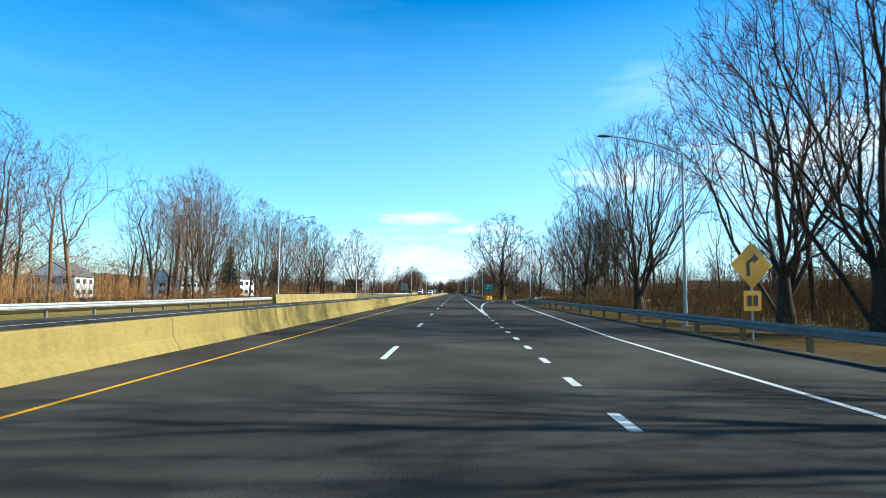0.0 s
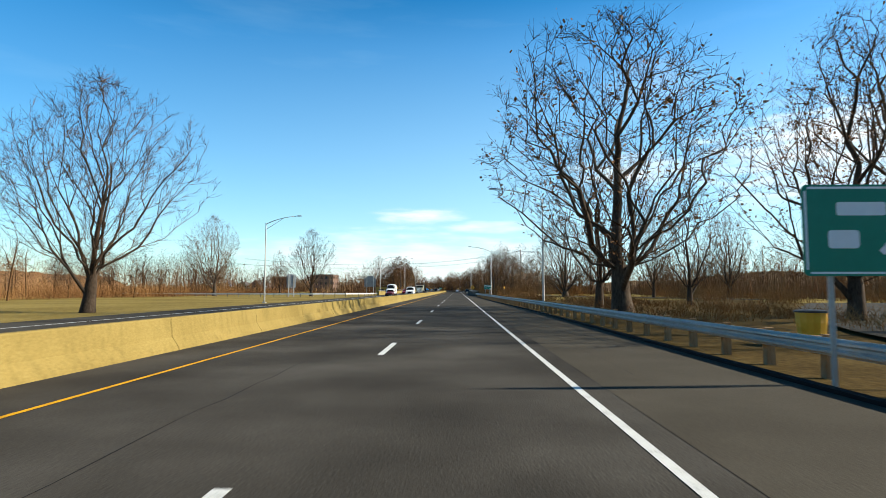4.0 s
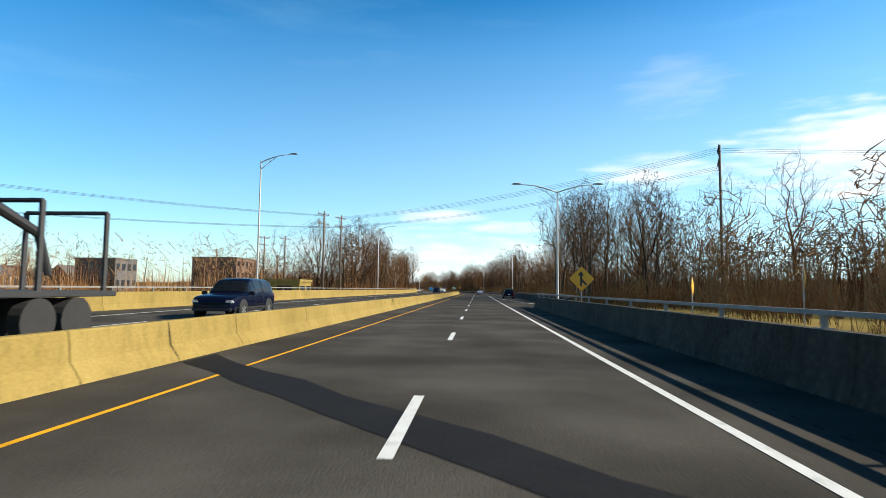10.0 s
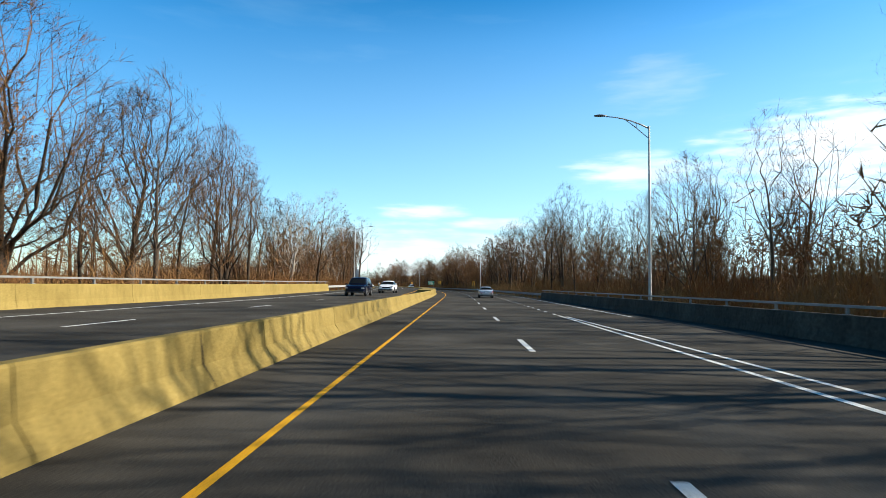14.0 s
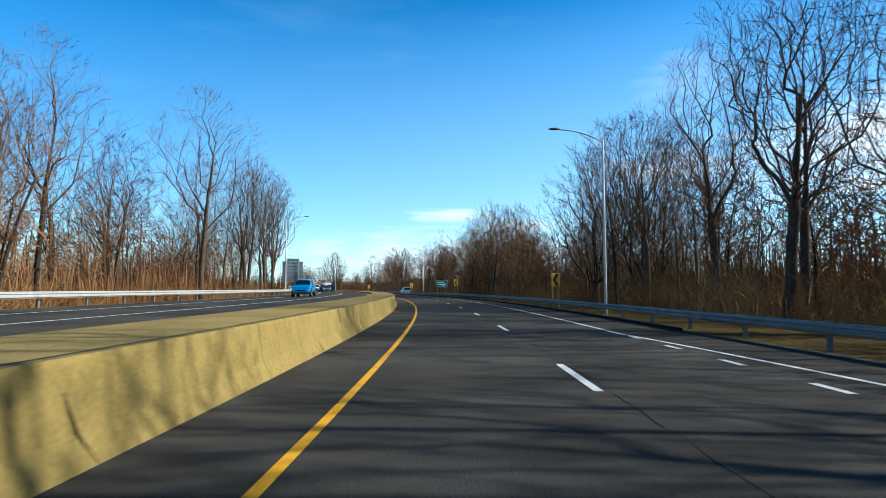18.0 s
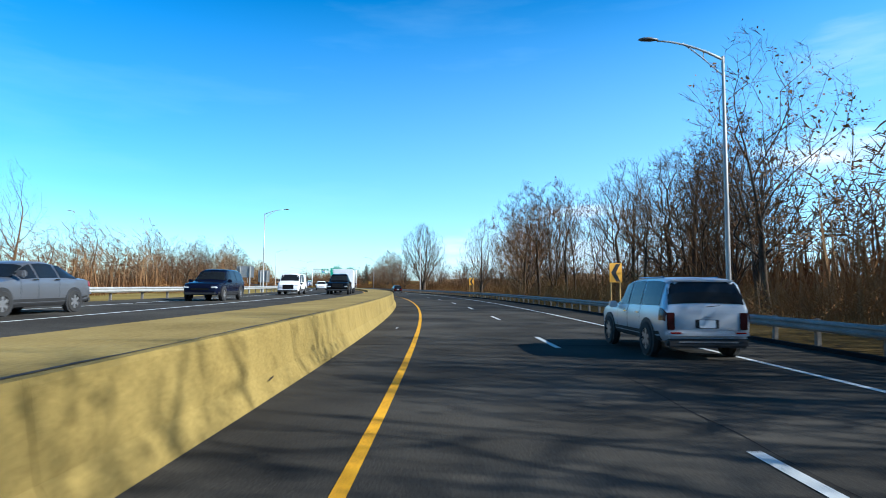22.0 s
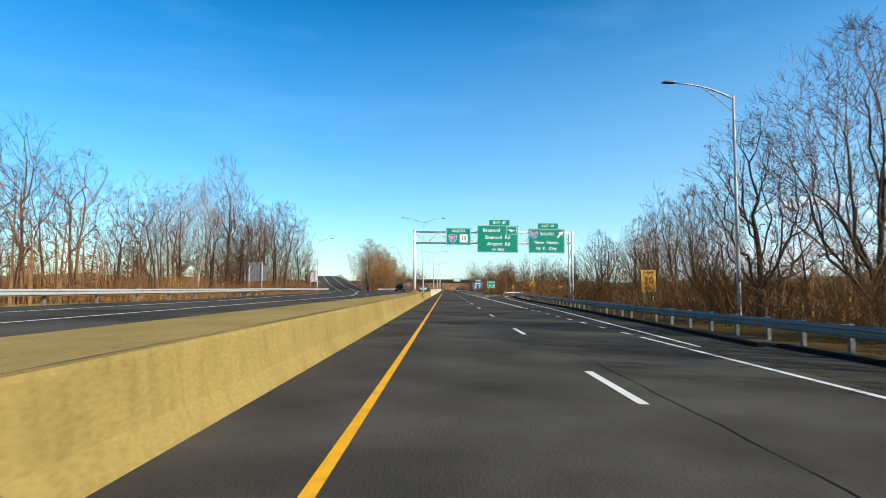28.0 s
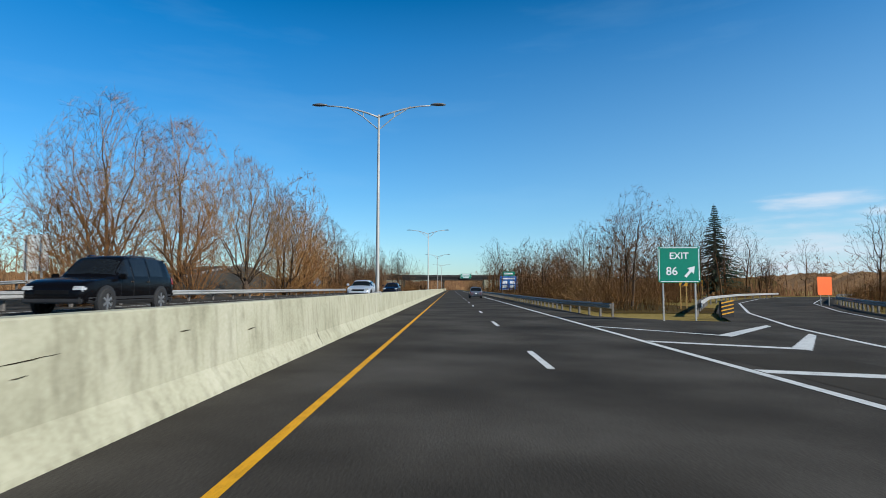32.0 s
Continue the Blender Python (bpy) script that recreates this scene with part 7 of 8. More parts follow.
    for sx in (-1, 1):
        x0, x1, z0, z1 = (0.8, 1.0, deck - 0.3, deck + 0.06) if st is BOXY else ((0.84, 1.0, deck - 0.2, deck + 0.2) if st in (VAN, PICKUP) else (0.52, 0.99, deck - 0.1, deck - 0.015))
        bb = bmesh.new()
        box(bb, min(sx * tw * x0, sx * tw * x1), -L / 2 - 0.014, z0, max(sx * tw * x0, sx * tw * x1), -L / 2 + 0.05, z1, 0.012)
        part("rear_lamp", bb, lens or RED_LENS, e, "smoked rear lamp" if st is BOXY else "red rear lamp")
        bb = bmesh.new()
        box(bb, min(sx * w0 * 0.6, sx * w0 * 0.84), -L / 2 - 0.068, 0.56 * hz, max(sx * w0 * 0.6, sx * w0 * 0.84), -L / 2 - 0.04, 0.595 * hz, 0.006)
        part("reflector", bb, RED_LENS, e, "red bumper reflector")
        bb = bmesh.new()
        box(bb, sx * tw * 0.78 - 0.004, -L / 2 - 0.004, 0.645 * hz, sx * tw * 0.78 + 0.004, -L / 2 + 0.01, deck - 0.31 if st is BOXY else deck - 0.135)
        part("tailgate_seam", bb, TRIM, e)
    bb = bmesh.new()
    box(bb, -0.26, -L / 2 - 0.006, 0.66 * hz, 0.26, -L / 2 + 0.02, 0.66 * hz + 0.21, 0.012)
    part("plate_recess", bb, TRIM, e, "dark plate recess")
    bb = bmesh.new()
    box(bb, -0.075, -L / 2 - 0.014, deck - 0.06, 0.075, -L / 2 + 0.02, deck - 0.005, 0.018)
    part("badge", bb, RIM, e, "plain bright badge")
    if rear and st in (SUV, BOXY, HATCH):
        bb = bmesh.new()
        box(bb, -w0 * 0.68, -L / 2 + 0.14, H * 0.94, w0 * 0.68, -L / 2 + 0.45, H * 0.965, 0.012)
        part("roof_spoiler", bb, mat, e)
        bb = bmesh.new()
        tube(bb, [(0, -L / 2 + 0.03, 1.12 * hz), (0.3, -L / 2 + 0.045, 1.15 * hz)], 0.008, 5)
        part("rear_wiper", bb, TRIM, e)
    bb = bmesh.new()
    box(bb, -w0 * 0.85, L / 2 - 0.12, 0.34 * hz, w0 * 0.85, L / 2 + 0.03, 0.5 * hz, 0.035)
    part("front_bumper", bb, TRIM, e, "black front bumper")
    bb = bmesh.new()
    box(bb, -w0 * 0.52, L / 2 - 0.1, grille[0] * hz, w0 * 0.52, L / 2 + 0.005, grille[1] * hz, 0.03)
    part("grille", bb, GRILLE, e, "dark grille")
    part("number_plate", plate(0.34, 0.16, 0.02, 0.01, -L / 2 - 0.02, 0, 0.66 * hz + 0.105), SIGN_WHITE, e)
    # wheels
    for f in axles:
        for sx in (-1, 1):
            y = (f - 0.5) * L
            bb = bmesh.new()
            bmesh.ops.create_cone(bb, cap_ends=True, segments=20, radius1=wheel_r + 0.06, radius2=wheel_r + 0.06, depth=0.1, matrix=Matrix.Translation((sx * (w0 - 0.038), y, wheel_r + 0.03)) @ Matrix.Rotation(radians(90), 4, "Y"))
            part("wheel_arch", bb, TRIM, e)
            bb = bmesh.new()
            M = Matrix.Translation((sx * (w0 - 0.07), y, wheel_r)) @ Matrix.Rotation(radians(90 * sx), 4, "Y")
            prof = ((wheel_r * 0.62, 0.115), (wheel_r * 0.92, 0.115), (wheel_r, 0.08), (wheel_r, -0.08), (wheel_r * 0.92, -0.115), (wheel_r * 0.62, -0.115))
            rings = [[bb.verts.new(M @ Vector((r * math.cos(a), r * math.sin(a), z))) for r, z in prof] for a in (2 * math.pi * k / 22 for k in range(22))]
            for k in range(22):
                p, q = rings[k], rings[(k + 1) % 22]
                for c in range(len(prof)):
                    bb.faces.new((p[c], p[(c + 1) % 6], q[(c + 1) % 6], q[c]))
            bmesh.ops.recalc_face_normals(bb, faces=bb.faces)
            wheel = part("wheel", bb, RUBBER, e, "black tyre on a silver rim", smooth=False)
            bb = bmesh.new()
            bmesh.ops.create_cone(bb, cap_ends=True, segments=18, radius1=wheel_r * 0.2, radius2=wheel_r * 0.16, depth=0.2, matrix=M)
            for k in range(6):
                a = 2 * math.pi * k / 6
                box(bb, wheel_r * 0.1, -0.035, 0.06, wheel_r * 0.64, 0.035, 0.1, 0, M @ Matrix.Rotation(a, 4, "Z"))
            bmesh.ops.create_cone(bb, cap_ends=False, segments=18, radius1=wheel_r * 0.64, radius2=wheel_r * 0.62, depth=0.2, matrix=M)
            part("rim", bb, RIM, wheel, "silver spoked rim")
    return e


SILVER, BLACK, NAVY, WHITE_CAR = paint("silver_paint", (0.6, 0.63, 0.67), 0.35), paint("black_paint", (0.004, 0.004, 0.005), 0.0, 0.22), paint("navy_paint", (0.004, 0.006, 0.018), 0.0, 0.22), paint("white_paint", (0.78, 0.78, 0.78), 0.0)
RED_CAR, BLUE_CAR, GREY_CAR, MAROON, CREAM = paint("red_paint", (0.42, 0.015, 0.015)), paint("bright_blue_paint", (0.015, 0.28, 0.62)), paint("grey_paint", (0.16, 0.17, 0.19), 0.5), paint("maroon_paint", (0.2, 0.012, 0.02)), paint("cream_paint", (0.6, 0.54, 0.4), 0.0)


def ours(e, s, x):
    e.matrix_world = at(s, x, 0.0)
    return e


def oncoming(e, s, x):
    e.matrix_world = at(s, x, FARZ(s), 180)
    return e


ours(car("suv", "car", "silver boxy sport utility car with roof rails", BOXY, (4.5, 1.91, 1.76), SILVER, 0.385, rear=(0.011, 0.043), front=(0.60, 0.70), side_windows=((0.06, 0.29), (0.31, 0.48), (0.5, 0.66)), roof_rails=True, lights=(0.003, 0.05, 2.3, 4.05), lens=SMOKED_LENS), 639.3, 2.65)
ours(car("suv", "car", "glossy black compact sport utility car", SUV, (4.48, 1.85, 1.65), BLACK, 0.38, lights=(0.002, 0.06, 3.6, 4.15)), 755.1, 2.5)
ours(car("suv", "car", "large dark blue sport utility car on the entry lane", SUV, (5.0, 2.0, 1.78), NAVY, 0.39, roof_rails=True), 386.5, 6.6)
ours(car("suv", "car", "dark sport utility car near the overpass", SUV, (4.6, 1.88, 1.7), GREY_CAR, 0.36), 1003.0, 1.8)
ours(car("sedan", "car", "silver sedan far ahead on the highway", SEDAN, (4.7, 1.84, 1.46), SILVER, 0.33, rear=(0.16, 0.27), front=(0.57, 0.72)), 470.0, 1.8)
oncoming(car("sedan", "car", "dark red oncoming sedan", SEDAN, (4.7, 1.84, 1.46), MAROON, 0.33, rear=(0.16, 0.27), front=(0.57, 0.72)), 240.0, -13.6)
oncoming(car("van", "van", "white oncoming panel van with black trim", VAN, (5.3, 2.02, 2.12), WHITE_CAR, 0.35, (0.2, 0.83), ((0.67, 0.8),), None, (0.72, 0.86), grille=(0.5, 0.98)), 248.7, -9.7)
hv = oncoming(car("van", "van", "white high-roofed oncoming van with a yellow stripe", VAN, (5.6, 2.02, 2.65), WHITE_CAR, 0.35, (0.2, 0.83), ((0.67, 0.8),), None, (0.72, 0.86), grille=(0.5, 0.98)), 242.3, -13.6)
for y0, y1, z0, z1, m, lab in ((0.0, 0.95, 0.98, 1.14, SIGN_YELLOW, "yellow side stripe"), (-0.75, -0.1, 0.96, 1.1, MAROON, "dark side stripe"), (-0.2, 0.75, 1.72, 1.76, TRIM, "dark bar of writing"), (-0.1, 0.4, 1.6, 1.66, TRIM, "dark bar of writing"), (-1.5, -0.95, 1.64, 1.7, TRIM, "dark bar of writing")):
    b = bmesh.new()
    box(b, -1.018, y0, z0, -0.95, y1, z1)
    part("stripe" if "stripe" in lab else "writing_bar", b, m, hv, lab)
oncoming(car("sedan", "car", "bright red oncoming sedan", SEDAN, (4.85, 1.86, 1.5), RED_CAR, 0.34, rear=(0.16, 0.27), front=(0.57, 0.72)), 278.6, -13.6)
oncoming(car("suv", "car", "dark blue oncoming sport utility car", SUV, (4.6, 1.88, 1.68), NAVY, 0.36), 304.5, -9.7)
oncoming(car("suv", "car", "dark oncoming sport utility car", SUV, (4.6, 1.88, 1.7), NAVY, 0.36), 446.0, -11.0)
oncoming(car("sedan", "car", "plain white oncoming sedan", SEDAN, (4.7, 1.84, 1.46), WHITE_CAR, 0.33, rear=(0.16, 0.27), front=(0.57, 0.72)), 463.0, -10.4)
oncoming(car("pickup", "truck", "bright blue oncoming pickup with a covered bed", PICKUP, (5.2, 1.9, 1.85), BLUE_CAR, 0.39, rear=(0.352, 0.4), front=(0.64, 0.73)), 570.0, -14.9)
oncoming(car("sedan", "car", "metallic grey oncoming sedan", SEDAN, (4.7, 1.84, 1.47), GREY_CAR, 0.33, rear=(0.16, 0.27), front=(0.57, 0.72)), 641.0, -14.9)
oncoming(car("suv", "car", "navy oncoming sport utility car", SUV, (4.6, 1.88, 1.7), NAVY, 0.36), 657.0, -14.9)
oncoming(car("suv", "car", "white oncoming sport utility car", SUV, (4.6, 1.88, 1.68), WHITE_CAR, 0.36), 735.0, -14.9)
oncoming(car("van", "van", "white oncoming crew van with side windows", VAN, (5.1, 1.95, 1.95), WHITE_CAR, 0.34, (0.2, 0.83), ((0.34, 0.62), (0.67, 0.8)), None, (0.72, 0.86), grille=(0.5, 0.98)), 680.0, -14.9)
oncoming(car("pickup", "truck", "black oncoming pickup towing a white trailer", PICKUP, (5.9, 2.03, 1.98), BLACK, 0.41, rear=(0.352, 0.4), front=(0.64, 0.73), grille=(0.62, 0.98)), 682.2, -10.7)
oncoming(car("hatchback", "car", "dark blue small rounded oncoming car", HATCH, (4.2, 1.8, 1.68), NAVY, 0.34, rear=(0.014, 0.075), front=(0.60, 0.76)), 697.3, -10.6)
oncoming(car("pickup", "truck", "white oncoming pickup with a covered bed", PICKUP, (5.8, 2.0, 1.95), WHITE_CAR, 0.41, rear=(0.352, 0.4), front=(0.64, 0.73), grille=(0.62, 0.98)), 720.0, -10.7)
oncoming(car("sedan", "car", "pale blue oncoming sedan", SEDAN, (4.7, 1.84, 1.46), SILVER, 0.33, rear=(0.16, 0.27), front=(0.57, 0.72)), 962.0, -9.0)
oncoming(car("suv", "car", "large black oncoming sport utility car with chrome grille", SUV, (5.3, 2.03, 1.92), BLACK, 0.41, roof_rails=True), 935.5, -13.5)
oncoming(car("sedan", "car", "dark blue oncoming sedan", SEDAN, (4.7, 1.84, 1.46), NAVY, 0.33, rear=(0.16, 0.27), front=(0.57, 0.72)), 985.0, -9.0)

# white box trailer behind the pickup
tr = tagged(empty("box_trailer", at(690.2, -10.7, FARZ(684), 180)), "tall white box trailer", "trailer", "passing vehicles")
b = bmesh.new()
box(b, -1.05, -2.6, 0.55, 1.05, 3.1, 2.6, 0.06)
part("box", b, WHITE_CAR, tr)
b = bmesh.new()
tube(b, [(0, 3.0, 0.5), (0, 4.2, 0.48)], 0.06, 6)
part("drawbar", b, TRIM, tr)
for sx in (-1, 1):
    for y in (-0.5, 0.35):
        b = bmesh.new()
        bmesh.ops.create_cone(b, cap_ends=True, segments=18, radius1=0.33, radius2=0.33, depth=0.2, matrix=Matrix.Translation((sx * 0.98, y, 0.33)) @ Matrix.Rotation(radians(90), 4, "Y"))
        part("wheel", b, RUBBER, tr)

# boom truck
tk = tagged(empty("boom_truck", at(289.5, -9.9, FARZ(289), 180)), "cream heavy truck with a dark folded loader boom and flat bed", "truck", "passing vehicles")
b = bmesh.new()
box(b, -1.15, 2.0, 1.0, 1.15, 3.9, 2.75, 0.12)
part("cab", b, CREAM, tk)
b = bmesh.new()
box(b, -0.95, 3.85, 0.95, 0.95, 5.1, 1.95, 0.15)
part("bonnet", b, CREAM, tk)
b = bmesh.new()
box(b, -0.6, 5.08, 1.0, 0.6, 5.16, 1.85, 0.03)
part("grille", b, CHROME, tk)
b = bmesh.new()
box(b, -1.0, 3.9, 1.98, 1.0, 3.93, 2.55, 0.01)
part("windscreen", b, GLASS, tk)
b = bmesh.new()
box(b, -1.15, 5.05, 0.5, 1.15, 5.3, 0.85, 0.04)
part("front_bumper", b, CHROME, tk)
b = bmesh.new()
box(b, -0.5, -5.0, 0.75, 0.5, 5.0, 1.0, 0.02)
part("chassis", b, TRIM, tk)
b = bmesh.new()
box(b, -1.2, -5.2, 1.05, 1.2, 1.7, 1.2, 0.02)
part("flat_bed", b, TRIM, tk)
for y in (-4.8, -2.6, -0.4, 1.5):
    for sx in (-1.1, 1.1):
        b = bmesh.new()
        tube(b, [(sx, y, 1.2), (sx, y, 3.2)], 0.07, 6)
        part("stake", b, TRIM, tk)
    b = bmesh.new()
    tube(b, [(-1.1, y, 3.2), (1.1, y, 3.2)], 0.06, 6)
    part("crossbar", b, TRIM, tk)
b = bmesh.new()
tube(b, [(0, 1.4, 1.2), (0, 1.4, 3.3), (0.1, -1.5, 3.55), (0.1, -4.0, 2.6), (0.1, -4.4, 1.6)], [0.22, 0.18, 0.15, 0.12, 0.1], 8)
part("boom", b, TRIM, tk)
for y in (4.2, -2.6, -3.8):
    for sx in (-1, 1):
        b = bmesh.new()
        bmesh.ops.create_cone(b, cap_ends=True, segments=20, radius1=0.52, radius2=0.52, depth=0.3, matrix=Matrix.Translation((sx * 1.02, y, 0.52)) @ Matrix.Rotation(radians(90), 4, "Y"))
        part("wheel", b, RUBBER, tk)

# ---- buildings, overpass, poles and wires ----
BRICK = material("brick_red", ((0.3, (0.1, 0.058, 0.04)), (0.5, (0.17, 0.1, 0.07)), (0.7, (0.23, 0.145, 0.105))), (1, 14), 0.9, 0, 0.2)
SIDING = material("white_siding", ((0.3, (0.55, 0.56, 0.56)), (0.5, (0.7, 0.71, 0.7)), (0.7, (0.78, 0.78, 0.77))), (0.8, 9), 0.7, 0, 0.1)
ROOFING = material("roof_shingle", ((0.3, (0.06, 0.055, 0.05)), (0.5, (0.1, 0.09, 0.085)), (0.7, (0.15, 0.14, 0.13))), (1, 14), 0.9, 0, 0.3)
PANE = material("window_pane", ((0.3, (0.02, 0.025, 0.03)), (0.7, (0.04, 0.05, 0.06))), (1, 4), 0.08, 0, 0)
DECK_STEEL = material("weathered_girder", ((0.3, (0.02, 0.018, 0.016)), (0.5, (0.04, 0.035, 0.03)), (0.7, (0.07, 0.06, 0.05))), (0.8, 10), 0.8, 0.2, 0.1)


def building(name, label, s, x, w, d, h, wall, turn=0, gable=0.0, rows=2, cols=3, roof=None):
    """A block with windows set into its faces and a flat or gabled roof; its front faces -y."""
    e = tagged(empty(name, at(s, x, -0.15, turn)), label, "building")
    b = bmesh.new()
    box(b, -w / 2, -d / 2, 0, w / 2, d / 2, h, 0.03)
    part("wall", b, wall, e)
    b = bmesh.new()
    if gable:
        a = [b.verts.new(p) for p in ((-w / 2 - 0.3, -d / 2 - 0.3, h), (w / 2 + 0.3, -d / 2 - 0.3, h), (0, -d / 2 - 0.3, h + gable), (-w / 2 - 0.3, d / 2 + 0.3, h), (w / 2 + 0.3, d / 2 + 0.3, h), (0, d / 2 + 0.3, h + gable))]
        for f in ((0, 1, 2), (3, 5, 4), (0, 2, 5, 3), (1, 4, 5, 2), (0, 3, 4, 1)):
            b.faces.new([a[i] for i in f])
        bmesh.ops.recalc_face_normals(b, faces=b.faces)
        part("roof", b, roof or ROOFING, e)
        b = bmesh.new()
        g = [b.verts.new(p) for p in ((-w / 2, -d / 2 - 0.32, h + 0.05), (w / 2, -d / 2 - 0.32, h + 0.05), (0, -d / 2 - 0.32, h + gable * 0.92))]
        b.faces.new(g)
        part("gable_end", b, wall, e)
    else:
        box(b, -w / 2 - 0.15, -d / 2 - 0.15, h - 0.05, w / 2 + 0.15, d / 2 + 0.15, h + 0.35, 0.03)
        part("roof", b, roof or ROOFING, e)
    for i in range(rows):
        for j in range(cols):
            z, xx = h * (i + 0.55) / rows, w * ((j + 0.5) / cols - 0.5)
            ww, wh = w / cols * 0.5, h / rows * 0.42
            b = bmesh.new()
            box(b, xx - ww / 2, -d / 2 - 0.05, z - wh / 2, xx + ww / 2, -d / 2 + 0.02, z + wh / 2)
            part("window", b, PANE, e)
            yy = d * ((j + 0.5) / cols - 0.5)
            for sx in (-1, 1):
                b = bmesh.new()
                box(b, sx * w / 2 - 0.04, yy - ww / 2, z - wh / 2, sx * w / 2 + 0.04, yy + ww / 2, z + wh / 2)
                part("window", b, PANE, e)
    return e


building("house", "white gabled house behind bare trees", 118, -58, 7, 8, 3.2, SIDING, 0, 2.4)
building("house", "white gabled house with dark roof by the road", 132, -56, 7, 8, 3.2, SIDING, 20, 2.4)
building("house", "white house with a low gable", 160, -62, 9, 8, 4.5, SIDING, -10, 2.4)
building("house", "small white house among trees", 96, -66, 7, 7, 3.6, SIDING, 10, 2.5)
building("office_building", "brown brick office building with rows of windows", 458, -80, 14, 16, 10.5, BRICK, 0, 0, 3, 5)
building("shed", "low flat-roofed tan shed", 366, -30, 9, 6, 2.6, CONCRETE, 0, 0, 1, 2, CONCRETE_TOP)
building("warehouse", "dark flat-roofed warehouse far off", 420, -94, 10.5, 9, 8.2, ROOFING, 0, 0, 2, 4)
building("house", "red-brown gabled house far off", 430, -112, 6, 7, 4.2, BRICK, 0, 3)
building("house", "cream gabled house far off", 432, -120, 5, 7, 4.2, CONCRETE_PALE, 0, 2.2)
building("house", "white gabled house far off", 430, -128, 5.5, 7, 4, SIDING, 0, 3)
building("house", "cream house on the slope far off", 800, -118, 12, 9, 5.5, SIDING, 0, 2.5)
building("house", "pale house far behind the wood", 850, -125, 14, 9, 5.5, SIDING, 0, 2.5)

# overpass
ov = tagged(empty("overpass", at(1195, 0, 0)), "dark steel girder overpass on concrete piers", "bridge")
b = bmesh.new()
box(b, -46, -6, 6.6, 40, 6, 6.9, 0.02)
part("deck", b, CONCRETE_SHADED, ov)
for y in (-5.6, -3.4, -1.2, 1.2, 3.4, 5.6):
    b = bmesh.new()
    for z0, z1, hw in ((5.3, 5.36, 0.22), (5.36, 6.54, 0.02), (6.54, 6.6, 0.22)):
        box(b, -40, y - hw, z0, 34, y + hw, z1)
    part("girder", b, DECK_STEEL, ov, "dark weathered steel girder")
for y in (-6.1, 5.9):
    b = bmesh.new()
    box(b, -46, y, 6.6, 40, y + 0.25, 7.75, 0.02)
    part("parapet", b, DECK_STEEL, ov)
for x0, x1 in ((-40, -25), (14, 34)):
    b = bmesh.new()
    box(b, x0, -7, -0.2, x1, 7, 5.25, 0.03)
    part("abutment", b, CONCRETE_PALE, ov, "pale concrete abutment")
for y in (-4.5, 0, 4.5):
    b = bmesh.new()
    tube(b, [(-5.6, y, -0.1), (-5.6, y, 4.7)], 0.45, 14)
    part("pier_column", b, CONCRETE_SHADED, ov, smooth=True)
b = bmesh.new()
box(b, -6.2, -6, 4.6, -5.0, 6, 5.3, 0.04)
part("pier_cap", b, CONCRETE_SHADED, ov)
bs = panel_sign("overhead_sign", 5.2, 2.2, 0, SIGN_GREEN, "green sign hung on the overpass parapet", "road sign")
bs.matrix_world = at(1188.6, 5.2, 7.3)
bars(bs, ((0, 0.6, 3.6, 0.4), (0, 0.0, 4.2, 0.4), (0, -0.6, 2.8, 0.4)), SIGN_WHITE)
# embankments of the crossing road
for x0, x1 in ((-150, -40), (34, 150)):
    b = bmesh.new()
    a = [b.verts.new(P(1195 + y, x, z)) for x in (x0, x1) for y, z in ((-22, -0.2), (-7, 6.4), (7, 6.4), (22, -0.2))]
    for k in range(3):
        b.faces.new((a[k], a[k + 1], a[k + 5], a[k + 4]))
    b.faces.new(a[:4]), b.faces.new(a[4:])
    bmesh.ops.recalc_face_normals(b, faces=b.faces)
    tagged(obj("embankment", b, LITTER), "brown embankment carrying the crossing road", "embankment", kind="structure")


# utility poles and wires
def utility_pole(s, x, h, arms, label, turn=0):
    e = tagged(empty("utility_pole", at(s, x, -0.1, turn)), label, "utility pole", "utility poles")
    b = bmesh.new()
    tube(b, [(0, 0, -0.1), (0, 0, h)], [0.19, 0.12], 8)
    part("pole", b, UTILITY_WOOD, e, smooth=True)
    for i in range(arms):
        z = h - 0.5 - i * 1.5
        b = bmesh.new()
        box(b, -1.5, 0.1, z - 0.07, 1.5, 0.22, z + 0.07, 0.01)
        tube(b, [(0, 0.16, z - 0.7), (0.8, 0.16, z - 0.06)], 0.025, 5)
        tube(b, [(0, 0.16, z - 0.7), (-0.8, 0.16, z - 0.06)], 0.025, 5)
        arm = part("crossarm", b, UTILITY_WOOD, e)
        for px in (-1.4, -0.75, 0.75, 1.4):
            b = bmesh.new()
            tube(b, [(px, 0.16, z + 0.07), (px, 0.16, z + 0.2), (px, 0.16, z + 0.3)], [0.03, 0.06, 0.03], 6)
            part("insulator", b, ALU, arm)
    return e


